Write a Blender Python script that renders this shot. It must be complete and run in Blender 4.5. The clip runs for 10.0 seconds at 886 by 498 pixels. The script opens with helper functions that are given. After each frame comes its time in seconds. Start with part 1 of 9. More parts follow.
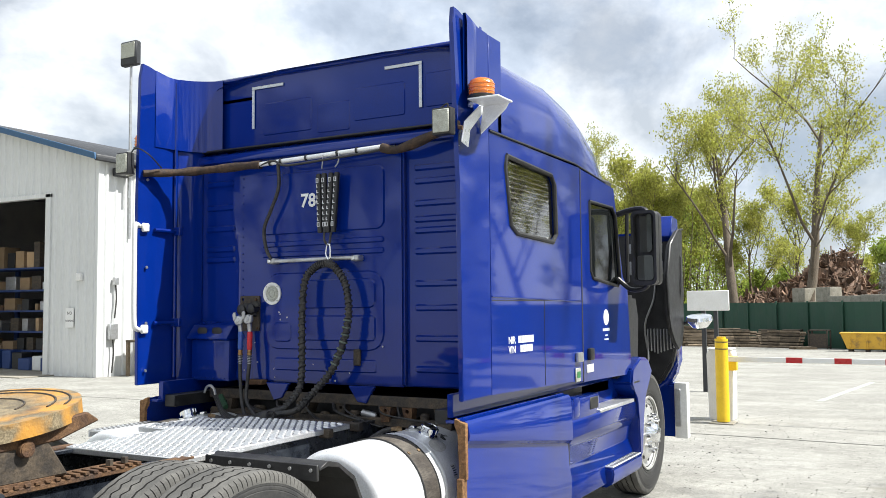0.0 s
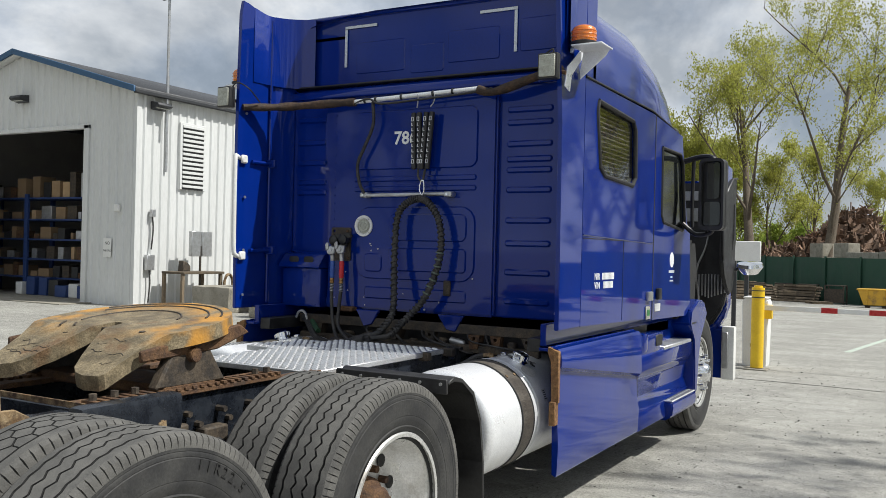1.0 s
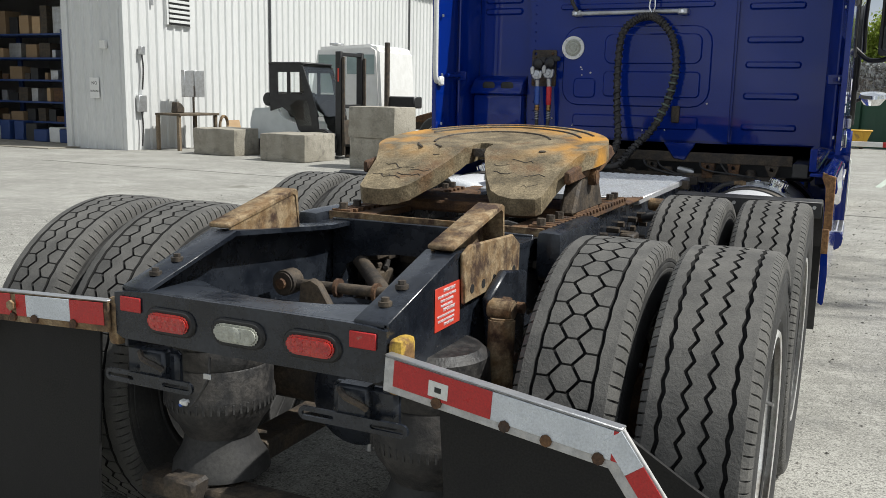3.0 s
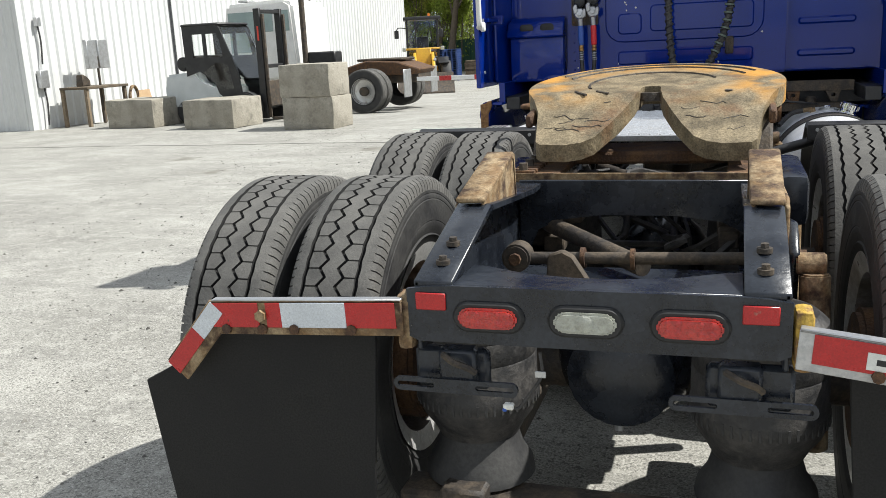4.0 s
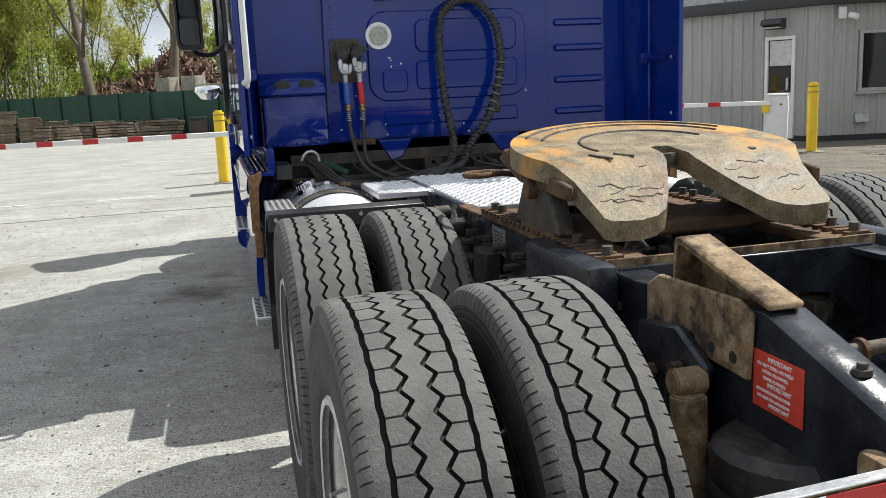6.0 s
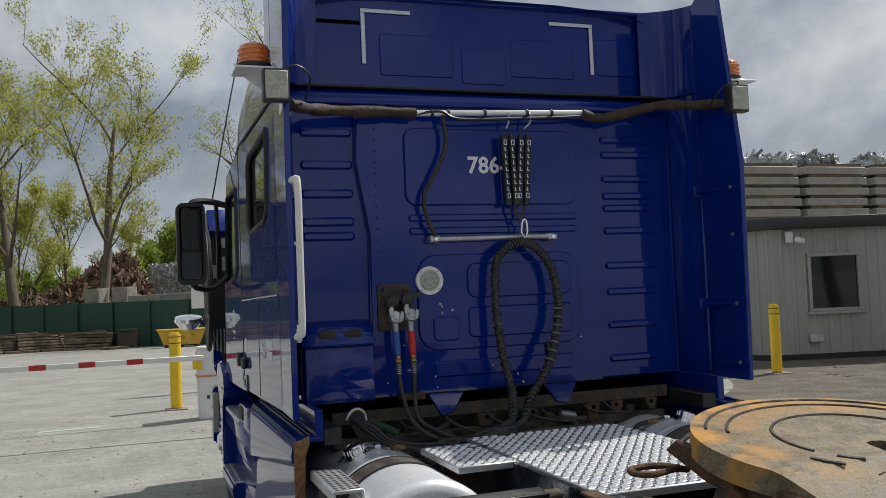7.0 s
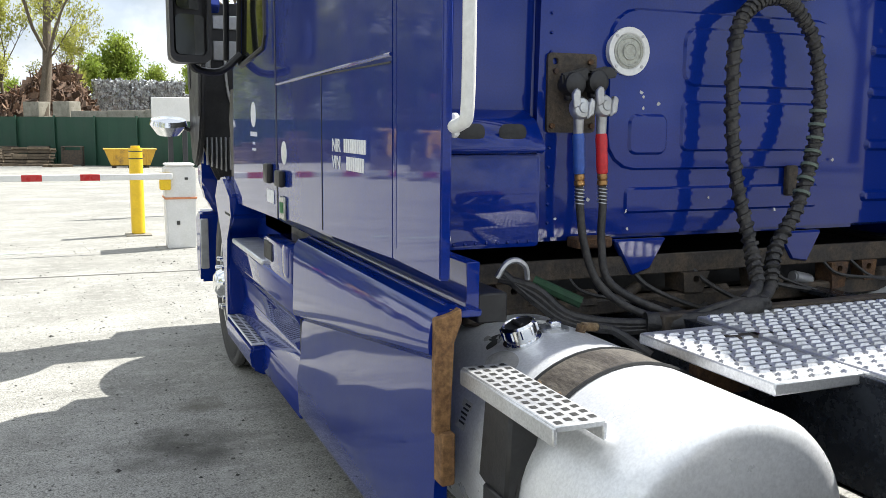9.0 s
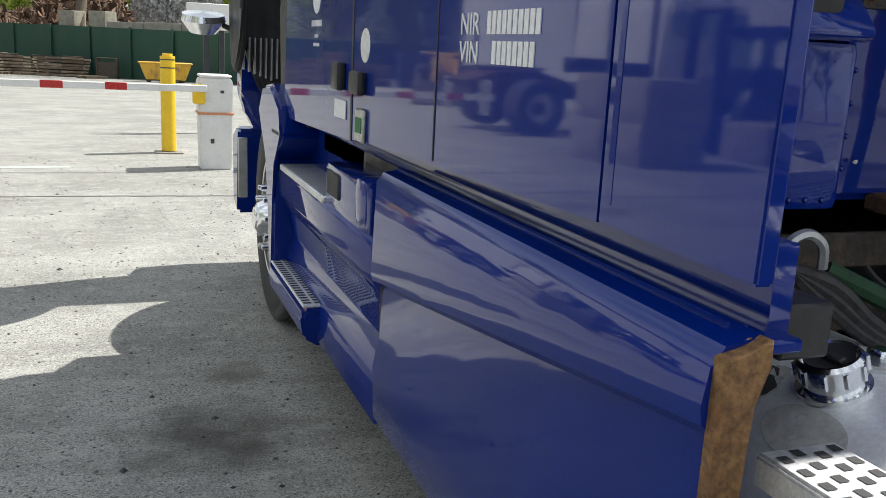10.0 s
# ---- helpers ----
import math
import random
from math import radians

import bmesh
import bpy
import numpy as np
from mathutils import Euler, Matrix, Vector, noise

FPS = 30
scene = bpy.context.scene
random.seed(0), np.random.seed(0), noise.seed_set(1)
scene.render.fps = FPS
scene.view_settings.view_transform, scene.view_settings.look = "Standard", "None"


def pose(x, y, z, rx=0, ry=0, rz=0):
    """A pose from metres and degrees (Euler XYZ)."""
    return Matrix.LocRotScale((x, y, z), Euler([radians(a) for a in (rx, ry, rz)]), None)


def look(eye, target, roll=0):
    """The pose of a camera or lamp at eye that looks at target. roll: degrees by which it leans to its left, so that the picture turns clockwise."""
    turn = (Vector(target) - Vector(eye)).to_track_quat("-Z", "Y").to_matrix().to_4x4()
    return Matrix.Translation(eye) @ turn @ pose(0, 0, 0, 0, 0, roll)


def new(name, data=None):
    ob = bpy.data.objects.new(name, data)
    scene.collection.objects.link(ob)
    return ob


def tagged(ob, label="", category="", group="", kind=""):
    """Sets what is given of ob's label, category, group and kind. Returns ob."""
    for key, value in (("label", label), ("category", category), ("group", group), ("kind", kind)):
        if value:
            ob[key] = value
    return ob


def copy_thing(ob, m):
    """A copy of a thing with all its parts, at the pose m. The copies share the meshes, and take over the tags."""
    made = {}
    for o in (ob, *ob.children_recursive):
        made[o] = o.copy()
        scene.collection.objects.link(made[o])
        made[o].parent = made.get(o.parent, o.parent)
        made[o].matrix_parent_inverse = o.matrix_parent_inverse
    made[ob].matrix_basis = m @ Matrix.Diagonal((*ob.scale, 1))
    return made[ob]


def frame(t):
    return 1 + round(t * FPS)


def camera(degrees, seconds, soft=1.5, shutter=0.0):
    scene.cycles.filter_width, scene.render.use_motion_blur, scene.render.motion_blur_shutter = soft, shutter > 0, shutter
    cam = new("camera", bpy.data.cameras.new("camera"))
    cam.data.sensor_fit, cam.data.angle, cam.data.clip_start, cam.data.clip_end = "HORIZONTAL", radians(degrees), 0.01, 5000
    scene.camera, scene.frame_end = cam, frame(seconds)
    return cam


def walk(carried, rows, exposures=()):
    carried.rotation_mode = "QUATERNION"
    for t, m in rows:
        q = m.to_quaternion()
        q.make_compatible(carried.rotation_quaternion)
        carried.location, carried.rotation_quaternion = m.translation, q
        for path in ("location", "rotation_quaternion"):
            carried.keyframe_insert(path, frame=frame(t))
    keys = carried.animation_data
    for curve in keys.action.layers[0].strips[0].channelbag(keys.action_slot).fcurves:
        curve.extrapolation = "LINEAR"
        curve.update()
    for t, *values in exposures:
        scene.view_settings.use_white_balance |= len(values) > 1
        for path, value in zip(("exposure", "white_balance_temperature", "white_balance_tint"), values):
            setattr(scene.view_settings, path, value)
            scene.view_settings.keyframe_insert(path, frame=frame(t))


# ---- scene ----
cam = camera(53.3, 10.0, soft=0.7)
EXPOSURES = [(0, 0.66), (0.5, 0.51), (1.0, -0.03), (1.5, 0.57), (2.0, -0.17), (2.2, -0.17), (3.5, 0.16), (4.0, 0.38), (4.5, 0.37), (5.0, 0.53), (6.5, 0.11), (7.0, -0.44), (7.5, -0.17), (8.0, 0.36), (8.5, 0.66), (9.0, 0.83), (9.5, 0.58), (10.0, 0.41)]
PATH = [
    (0, (3.460, -0.634, 1.719), (2.498, 1.115, 1.848), -0.5),
    (0.5, (3.417, -0.901, 1.696), (2.430, 0.834, 1.824), -0.2),
    (1, (3.163, -1.148, 1.656), (2.177, 0.592, 1.658), 1.4),
    (1.5, (2.758, -1.273, 1.575), (1.761, 0.459, 1.496), 0.3),
    (2, (2.308, -1.441, 1.526), (1.260, 0.255, 1.367), 0.4),
    (2.2, (2.129, -1.532, 1.524), (1.092, 0.166, 1.318), 1.1),
    (3.3, (1.039, -1.803, 1.475), (0.304, 0.017, 1.088), 1.0),
    (3.5, (0.833, -1.854, 1.516), (0.155, -0.019, 1.099), 0.7),
    (4, (0.278, -1.834, 1.492), (-0.335, 0.015, 1.039), -2.9),
    (4.5, (-0.227, -1.770, 1.511), (-0.588, 0.146, 1.069), -1.3),
    (5, (-0.659, -1.610, 1.484), (-0.799, 0.335, 1.043), -3.4),
    (5.2, (-0.833, -1.490, 1.485), (-0.884, 0.457, 1.032), -4.5),
    (6.3, (-1.555, -0.874, 1.616), (-0.954, 1.020, 1.385), -2.4),
    (6.5, (-1.661, -0.729, 1.691), (-1.036, 1.169, 1.596), -2.9),
    (7, (-1.907, -0.376, 1.769), (-1.242, 1.508, 1.858), -2.4),
    (7.5, (-2.024, 0.043, 1.761), (-1.281, 1.895, 1.892), -2.0),
    (8, (-2.104, 0.531, 1.699), (-1.352, 2.383, 1.758), -0.5),
    (8.5, (-2.128, 1.075, 1.654), (-1.368, 2.919, 1.497), -0.1),
    (9, (-2.048, 1.649, 1.585), (-1.289, 3.478, 1.303), 0.5),
    (9.5, (-2.011, 2.216, 1.515), (-1.252, 4.039, 1.197), 3.1),
    (10, (-1.928, 2.811, 1.453), (-1.239, 4.636, 1.014), 2.9),
]
walk(cam, [(t, look(eye, target, roll)) for t, eye, target, roll in PATH], EXPOSURES)

# ---- world, sun ----
SUN_WAY = Vector((2.57, 0.70, 3.40)).normalized()      # towards the sun
world = bpy.data.worlds.new("World")
scene.world = world
world.use_nodes = True
wt = world.node_tree
wt.nodes.clear()


def wnode(kind, **put):
    n = wt.nodes.new(kind)
    for k, v in put.items():
        n.inputs[k].default_value = v
    return n


w_out, w_bg = wnode("ShaderNodeOutputWorld"), wnode("ShaderNodeBackground", Strength=0.05)
w_sky = wnode("ShaderNodeTexSky")
w_sky.sky_type, w_sky.sun_disc = "NISHITA", False
w_sky.sun_elevation = math.asin(SUN_WAY.z)
w_sky.sun_rotation = math.atan2(SUN_WAY.x, SUN_WAY.y)
w_sky.air_density, w_sky.dust_density = 1.0, 1.5
w_tc, w_map = wnode("ShaderNodeTexCoord"), wnode("ShaderNodeMapping", Scale=(1.0, 1.0, 1.35))
w_n1 = wnode("ShaderNodeTexNoise", Scale=3.1, Detail=9.0, Roughness=0.56, Distortion=0.3)
w_n2 = wnode("ShaderNodeTexNoise", Scale=5.5, Detail=7.0, Roughness=0.6)
w_r1, w_r2 = wnode("ShaderNodeValToRGB"), wnode("ShaderNodeValToRGB")
w_r1.color_ramp.elements[0].position, w_r1.color_ramp.elements[1].position = 0.42, 0.56
w_r1.color_ramp.elements[0].color = (0.42, 0.42, 0.42, 1)
w_r2.color_ramp.elements[0].position, w_r2.color_ramp.elements[1].position = 0.40, 0.58
w_r2.color_ramp.elements[0].color = (10.8, 12.2, 14.2, 1)
w_r2.color_ramp.elements[1].color = (16.0, 16.7, 17.4, 1)
w_mix = wnode("ShaderNodeMix")
w_mix.data_type = "RGBA"
wt.links.new(w_tc.outputs["Generated"], w_map.inputs["Vector"])
wt.links.new(w_map.outputs[0], w_n1.inputs["Vector"])
wt.links.new(w_map.outputs[0], w_n2.inputs["Vector"])
wt.links.new(w_n1.outputs[0], w_r1.inputs[0])
wt.links.new(w_n2.outputs[0], w_r2.inputs[0])
wt.links.new(w_r1.outputs[0], w_mix.inputs["Factor"])
wt.links.new(w_sky.outputs[0], w_mix.inputs["A"])
wt.links.new(w_r2.outputs[0], w_mix.inputs["B"])
wt.links.new(w_mix.outputs["Result"], w_bg.inputs[0])
wt.links.new(w_bg.outputs[0], w_out.inputs[0])

sun = new("sun", bpy.data.lights.new("sun", "SUN"))
sun.data.energy, sun.data.angle, sun.data.color = 5.0, radians(0.6), (1.0, 0.985, 0.935)
sun.matrix_world = look((60 * SUN_WAY.x, 60 * SUN_WAY.y, 60 * SUN_WAY.z), (0, 0, 0))

# ---- materials ----


def mat(name, base, rough=0.5, metal=0.0, coat=0.0, base2=None, scale=6.0, amount=0.5, lo=0.4, hi=0.62, fine=60.0, fine_amt=0.12,
        bump=0.15, bump_scale=80.0, rough_var=0.12, emit=None, trans=0.0, stain=None, stain_scale=1.2, stain_lo=0.55, stain_hi=0.7, island=0.0,
        stretch=(1, 1, 1), spec=0.5, objrand=0.0, bump_dist=0.01, coat_ior=1.5):
    """A surface with blotches (base2), fine grain, stains, uneven gloss and fine relief."""
    m = bpy.data.materials.new(name)
    m.use_nodes = True
    nt = m.node_tree
    b = nt.nodes["Principled BSDF"]
    ln = nt.links.new
    tc = nt.nodes.new("ShaderNodeTexCoord")
    mp = nt.nodes.new("ShaderNodeMapping")
    mp.inputs["Scale"].default_value = stretch
    ln(tc.outputs["Object"], mp.inputs[0])

    def noise_at(s, d=6.0, r=0.6):
        n = nt.nodes.new("ShaderNodeTexNoise")
        n.inputs["Scale"].default_value, n.inputs["Detail"].default_value, n.inputs["Roughness"].default_value = s, d, r
        ln(mp.outputs[0], n.inputs["Vector"])
        return n

    def ramp(src, p0, p1, c0=(0, 0, 0, 1), c1=(1, 1, 1, 1)):
        r = nt.nodes.new("ShaderNodeValToRGB")
        r.color_ramp.elements[0].position, r.color_ramp.elements[1].position = p0, p1
        r.color_ramp.elements[0].color, r.color_ramp.elements[1].color = c0, c1
        ln(src, r.inputs[0])
        return r.outputs[0]

    def mix(fac, a, c, blend="MIX"):
        x = nt.nodes.new("ShaderNodeMix")
        x.data_type, x.blend_type = "RGBA", blend
        for sock, v in (("Factor", fac), ("A", a), ("B", c)):
            if isinstance(v, (int, float)):
                x.inputs[sock].default_value = v
            elif isinstance(v, tuple):
                x.inputs[sock].default_value = (*v[:3], 1)
            else:
                ln(v, x.inputs[sock])
        return x.outputs["Result"]

    big = noise_at(scale)
    col = base
    if base2:
        f = nt.nodes.new("ShaderNodeMath")
        f.operation = "MULTIPLY"
        f.inputs[1].default_value = amount
        ln(ramp(big.outputs[0], lo, hi), f.inputs[0])
        col = mix(f.outputs[0], base, base2)
    if stain:
        sn = noise_at(stain_scale, 8.0, 0.62)
        col = mix(ramp(sn.outputs[0], stain_lo, stain_hi), col, stain)
    if fine_amt:
        fn = noise_at(fine, 4.0, 0.7)
        g0, g1 = 1 - fine_amt, 1 + fine_amt
        col = mix(1.0, col, ramp(fn.outputs[0], 0.37, 0.63, (g0, g0, g0, 1), (g1, g1, g1, 1)), "MULTIPLY")
    if island or objrand:
        src = nt.nodes.new("ShaderNodeNewGeometry").outputs["Random Per Island"] if island else nt.nodes.new("ShaderNodeObjectInfo").outputs["Random"]
        v = island or objrand
        col = mix(1.0, col, ramp(src, 0.0, 1.0, (1 - v, 1 - v, 1 - v, 1), (1 + v, 1 + v, 1 + v, 1)), "MULTIPLY")
    if isinstance(col, tuple):
        b.inputs["Base Color"].default_value = (*col[:3], 1)
    else:
        ln(col, b.inputs["Base Color"])
    if rough_var:
        ln(ramp(big.outputs[0], 0.3, 0.7, (max(rough - rough_var, 0.02),) * 3 + (1,), (min(rough + rough_var, 1),) * 3 + (1,)), b.inputs["Roughness"])
    else:
        b.inputs["Roughness"].default_value = rough
    b.inputs["Metallic"].default_value = metal
    b.inputs["Specular IOR Level"].default_value = spec
    b.inputs["Coat Weight"].default_value = coat
    b.inputs["Coat Roughness"].default_value = 0.04
    b.inputs["Coat IOR"].default_value = coat_ior
    b.inputs["Transmission Weight"].default_value = trans
    if bump:
        bn = noise_at(bump_scale, 5.0, 0.6)
        bp = nt.nodes.new("ShaderNodeBump")
        bp.inputs["Strength"].default_value, bp.inputs["Distance"].default_value = bump, bump_dist
        ln(bn.outputs[0], bp.inputs["Height"])
        ln(bp.outputs[0], b.inputs["Normal"])
    if emit:
        b.inputs["Emission Color"].default_value, b.inputs["Emission Strength"].default_value = (*emit[:3], 1), emit[3]
    return m


M = {}
M["blue"] = mat("blue_truck_paint", (0.0002, 0.017, 0.185), 0.45, coat=1.0, base2=(0.0003, 0.021, 0.22), scale=1.7, amount=0.6, fine=160, fine_amt=0.10,
                bump=0.13, bump_scale=1.7, rough_var=0.08, stain=(0.006, 0.034, 0.27), stain_scale=7, stain_lo=0.70, stain_hi=0.84, spec=0.06, coat_ior=1.46)
M["blackpaint"] = mat("black_chassis_paint", (0.010, 0.0125, 0.018), 0.26, base2=(0.026, 0.031, 0.040), scale=9, amount=0.8, stain=(0.20, 0.185, 0.16), stain_scale=55,
                      stain_lo=0.70, stain_hi=0.735, fine=120, fine_amt=0.25, bump=0.16, bump_scale=30)
M["grime"] = mat("grimy_steel", (0.034, 0.028, 0.023), 0.7, base2=(0.10, 0.075, 0.05), scale=12, amount=0.8, fine=90, fine_amt=0.3, bump=0.5, bump_scale=40)
M["rust"] = mat("rusty_steel", (0.07, 0.036, 0.02), 0.85, base2=(0.15, 0.08, 0.036), scale=14, amount=0.9, stain=(0.04, 0.03, 0.025), stain_scale=8, fine=140,
                fine_amt=0.3, bump=0.6, bump_scale=70)
M["tanrust"] = mat("dusty_rust", (0.185, 0.112, 0.05), 0.85, base2=(0.33, 0.25, 0.15), scale=22, amount=0.9, stain=(0.055, 0.03, 0.018), stain_scale=13, stain_lo=0.47,
                   stain_hi=0.62, fine=140, fine_amt=0.22, bump=0.4, bump_scale=60)
M["plate"] = mat("greasy_fifth_wheel", (0.125, 0.100, 0.062), 0.6, base2=(0.28, 0.225, 0.14), scale=10, amount=0.8, spec=0.3, stain=(0.16, 0.10, 0.055), stain_scale=4.6,
                 stain_lo=0.55, stain_hi=0.66, fine=150, fine_amt=0.35, bump=0.6, bump_scale=26)


def ringed(m, centre, r0, r1, tint):
    """Orange rust where the trailer's plate rubs: an uneven ring round the king pin."""
    nt = m.node_tree
    b = nt.nodes["Principled BSDF"]
    tc = nt.nodes.new("ShaderNodeTexCoord")
    d, n1 = nt.nodes.new("ShaderNodeVectorMath"), nt.nodes.new("ShaderNodeTexNoise")
    d.operation, d.inputs[1].default_value = "DISTANCE", centre
    n1.inputs["Scale"].default_value, n1.inputs["Detail"].default_value = 7.0, 7.0
    nt.links.new(tc.outputs["Object"], d.inputs[0])
    nt.links.new(tc.outputs["Object"], n1.inputs["Vector"])
    a, c = nt.nodes.new("ShaderNodeMapRange"), nt.nodes.new("ShaderNodeMapRange")
    a.inputs["From Min"].default_value, a.inputs["From Max"].default_value = r0, r1
    nt.links.new(d.outputs["Value"], a.inputs["Value"])
    c.inputs["From Min"].default_value, c.inputs["From Max"].default_value = 0.42, 0.60
    nt.links.new(n1.outputs[0], c.inputs["Value"])
    sx = nt.nodes.new("ShaderNodeSeparateXYZ")
    nt.links.new(tc.outputs["Object"], sx.inputs[0])
    fwd = nt.nodes.new("ShaderNodeMapRange")
    fwd.inputs["From Min"].default_value, fwd.inputs["From Max"].default_value = centre[1] - 0.27, centre[1] - 0.14
    nt.links.new(sx.outputs["Y"], fwd.inputs["Value"])
    q0, q = nt.nodes.new("ShaderNodeMath"), nt.nodes.new("ShaderNodeMath")
    q0.operation = q.operation = "MULTIPLY"
    nt.links.new(a.outputs["Result"], q0.inputs[0])
    nt.links.new(c.outputs["Result"], q0.inputs[1])
    nt.links.new(q0.outputs[0], q.inputs[0])
    nt.links.new(fwd.outputs["Result"], q.inputs[1])
    mx = nt.nodes.new("ShaderNodeMix")
    mx.data_type = "RGBA"
    nt.links.new(q.outputs[0], mx.inputs["Factor"])
    nt.links.new(b.inputs["Base Color"].links[0].from_socket, mx.inputs["A"])
    mx.inputs["B"].default_value = (*tint, 1)
    nt.links.new(mx.outputs["Result"], b.inputs["Base Color"])


ringed(M["plate"], (0, 1.60, 1.30), 0.22, 0.38, (0.50, 0.25, 0.05))
M["grease"] = mat("dark_caked_grease", (0.03, 0.024, 0.018), 0.55, base2=(0.09, 0.07, 0.05), scale=16, amount=0.8, fine_amt=0.3, bump=1.0, bump_scale=45)
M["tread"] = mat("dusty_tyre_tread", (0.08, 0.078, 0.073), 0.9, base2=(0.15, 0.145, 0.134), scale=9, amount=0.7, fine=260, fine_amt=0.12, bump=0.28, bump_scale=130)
# rubber darkened to near black, with the shade of the recesses in its colour
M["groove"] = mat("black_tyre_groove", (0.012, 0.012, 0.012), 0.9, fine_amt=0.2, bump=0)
M["rubber"] = mat("tyre_sidewall_rubber", (0.022, 0.022, 0.023), 0.68, base2=(0.052, 0.051, 0.048), scale=7, amount=0.7, fine=90, fine_amt=0.2, bump=0.15,
                  bump_scale=40)
M["black"] = mat("black_plastic", (0.014, 0.014, 0.015), 0.45, base2=(0.035, 0.035, 0.036), scale=8, amount=0.6, fine_amt=0.2, bump=0.12)
M["hose"] = mat("black_rubber_hose", (0.018, 0.018, 0.019), 0.55, base2=(0.06, 0.055, 0.05), scale=15, amount=0.7, fine_amt=0.25, bump=0.3)
M["flap"] = mat("black_mudflap_rubber", (0.009, 0.009, 0.0095), 0.7, spec=0.3, base2=(0.02, 0.0195, 0.018), scale=5, amount=0.7, fine=200, fine_amt=0.3, bump=0.25, bump_scale=14)
M["alu"] = mat("dull_aluminium", (0.86, 0.87, 0.88), 0.36, metal=0.35, base2=(0.68, 0.69, 0.71), scale=5, amount=0.6, fine=120, fine_amt=0.08, bump=0.08, bump_scale=30)
M["deck"] = mat("aluminium_tread_plate", (0.74, 0.75, 0.76), 0.42, metal=0.75, base2=(0.5, 0.5, 0.5), scale=7, amount=0.6, fine=140, fine_amt=0.12, bump=0.1)
M["rim"] = mat("white_alloy_rim", (0.70, 0.70, 0.69), 0.36, metal=0.55, base2=(0.5, 0.49, 0.46), scale=9, amount=0.6, stain=(0.33, 0.30, 0.26), stain_scale=6, fine=90,
               fine_amt=0.12, bump=0.1)
M["chrome"] = mat("chrome", (0.85, 0.86, 0.87), 0.12, metal=1.0, fine_amt=0.05, bump=0.03, rough_var=0.05)
M["galv"] = mat("galvanised_steel", (0.52, 0.53, 0.54), 0.4, metal=0.8, base2=(0.34, 0.33, 0.32), scale=9, amount=0.5, fine_amt=0.05, bump=0.2)
M["redlens"] = mat("red_lamp_lens", (0.42, 0.015, 0.012), 0.22, coat=0.6, base2=(0.55, 0.05, 0.03), scale=30, fine=90, fine_amt=0.2, bump=0.4, bump_scale=140)
M["clearlens"] = mat("clear_lamp_lens", (0.42, 0.43, 0.37), 0.2, coat=0.5, base2=(0.28, 0.28, 0.23), scale=22, fine_amt=0.15, bump=0.5, bump_scale=120)
M["amber"] = mat("amber_beacon_dome", (0.95, 0.26, 0.015), 0.2, coat=0.7, trans=0.35, base2=(0.8, 0.18, 0.01), scale=20, fine_amt=0.1, bump=0.3, bump_scale=90)
M["tapered"] = mat("red_reflective_tape", (0.46, 0.022, 0.022), 0.3, base2=(0.38, 0.02, 0.02), scale=20, fine=220, fine_amt=0.15, bump=0.1, stain=(0.3, 0.2, 0.15), stain_scale=16,
                   stain_lo=0.68, stain_hi=0.75)
M["tapewhite"] = mat("silver_reflective_tape", (0.62, 0.66, 0.70), 0.3, metal=0.2, base2=(0.52, 0.55, 0.58), scale=20, fine=220, fine_amt=0.12, bump=0.1,
                     stain=(0.35, 0.28, 0.2), stain_scale=16, stain_lo=0.68, stain_hi=0.75)
M["yellowrust"] = mat("flaking_yellow_paint", (0.50, 0.32, 0.05), 0.7, base2=(0.20, 0.11, 0.04), scale=22, amount=1.0, lo=0.45, hi=0.55, fine_amt=0.25, bump=0.6, bump_scale=50)
M["strap"] = mat("dark_brown_rubber_strap", (0.05, 0.042, 0.035), 0.6, base2=(0.13, 0.115, 0.095), scale=9, amount=0.8, fine=120, fine_amt=0.3, bump=0.3, stretch=(1, 0.3, 1))
M["darkgreen"] = mat("dark_green_braid", (0.012, 0.05, 0.02), 0.7, fine_amt=0.2)
M["ghost"] = mat("stripped_label_glue", (0.50, 0.50, 0.49), 0.6, metal=0.1, base2=(0.36, 0.34, 0.31), scale=30, fine_amt=0.2, bump=0.2)
M["slat"] = mat("dusty_grey_slat", (0.13, 0.125, 0.11), 0.7, base2=(0.03, 0.03, 0.026), scale=14, amount=0.9, fine_amt=0.2, bump=0)
M["brass"] = mat("tarnished_brass", (0.42, 0.24, 0.09), 0.4, metal=0.8, base2=(0.25, 0.13, 0.06), scale=30, fine_amt=0.2, bump=0.2)
M["paleglass"] = mat("pale_green_cab_glass", (0.30, 0.38, 0.36), 0.08, coat=0.5, base2=(0.16, 0.22, 0.21), scale=1.5, fine_amt=0, bump=0, rough_var=0)
M["white"] = mat("white_paint", (0.76, 0.76, 0.74), 0.45, base2=(0.66, 0.66, 0.63), scale=5, amount=0.6, fine_amt=0.06, bump=0.05)
M["decal"] = mat("white_vinyl_lettering", (0.78, 0.79, 0.80), 0.4, fine_amt=0.1, bump=0)
M["yellow"] = mat("yellow_post_paint", (0.83, 0.55, 0.02), 0.42, base2=(0.72, 0.45, 0.02), scale=6, amount=0.6, fine_amt=0.08, bump=0.08, stain=(0.45, 0.30, 0.05), stain_scale=5,
                  stain_lo=0.66, stain_hi=0.78)
M["foam"] = mat("brown_foam_edge", (0.17, 0.085, 0.035), 0.9, base2=(0.25, 0.14, 0.06), scale=15, amount=0.7, fine_amt=0.3, bump=0.7, bump_scale=60)
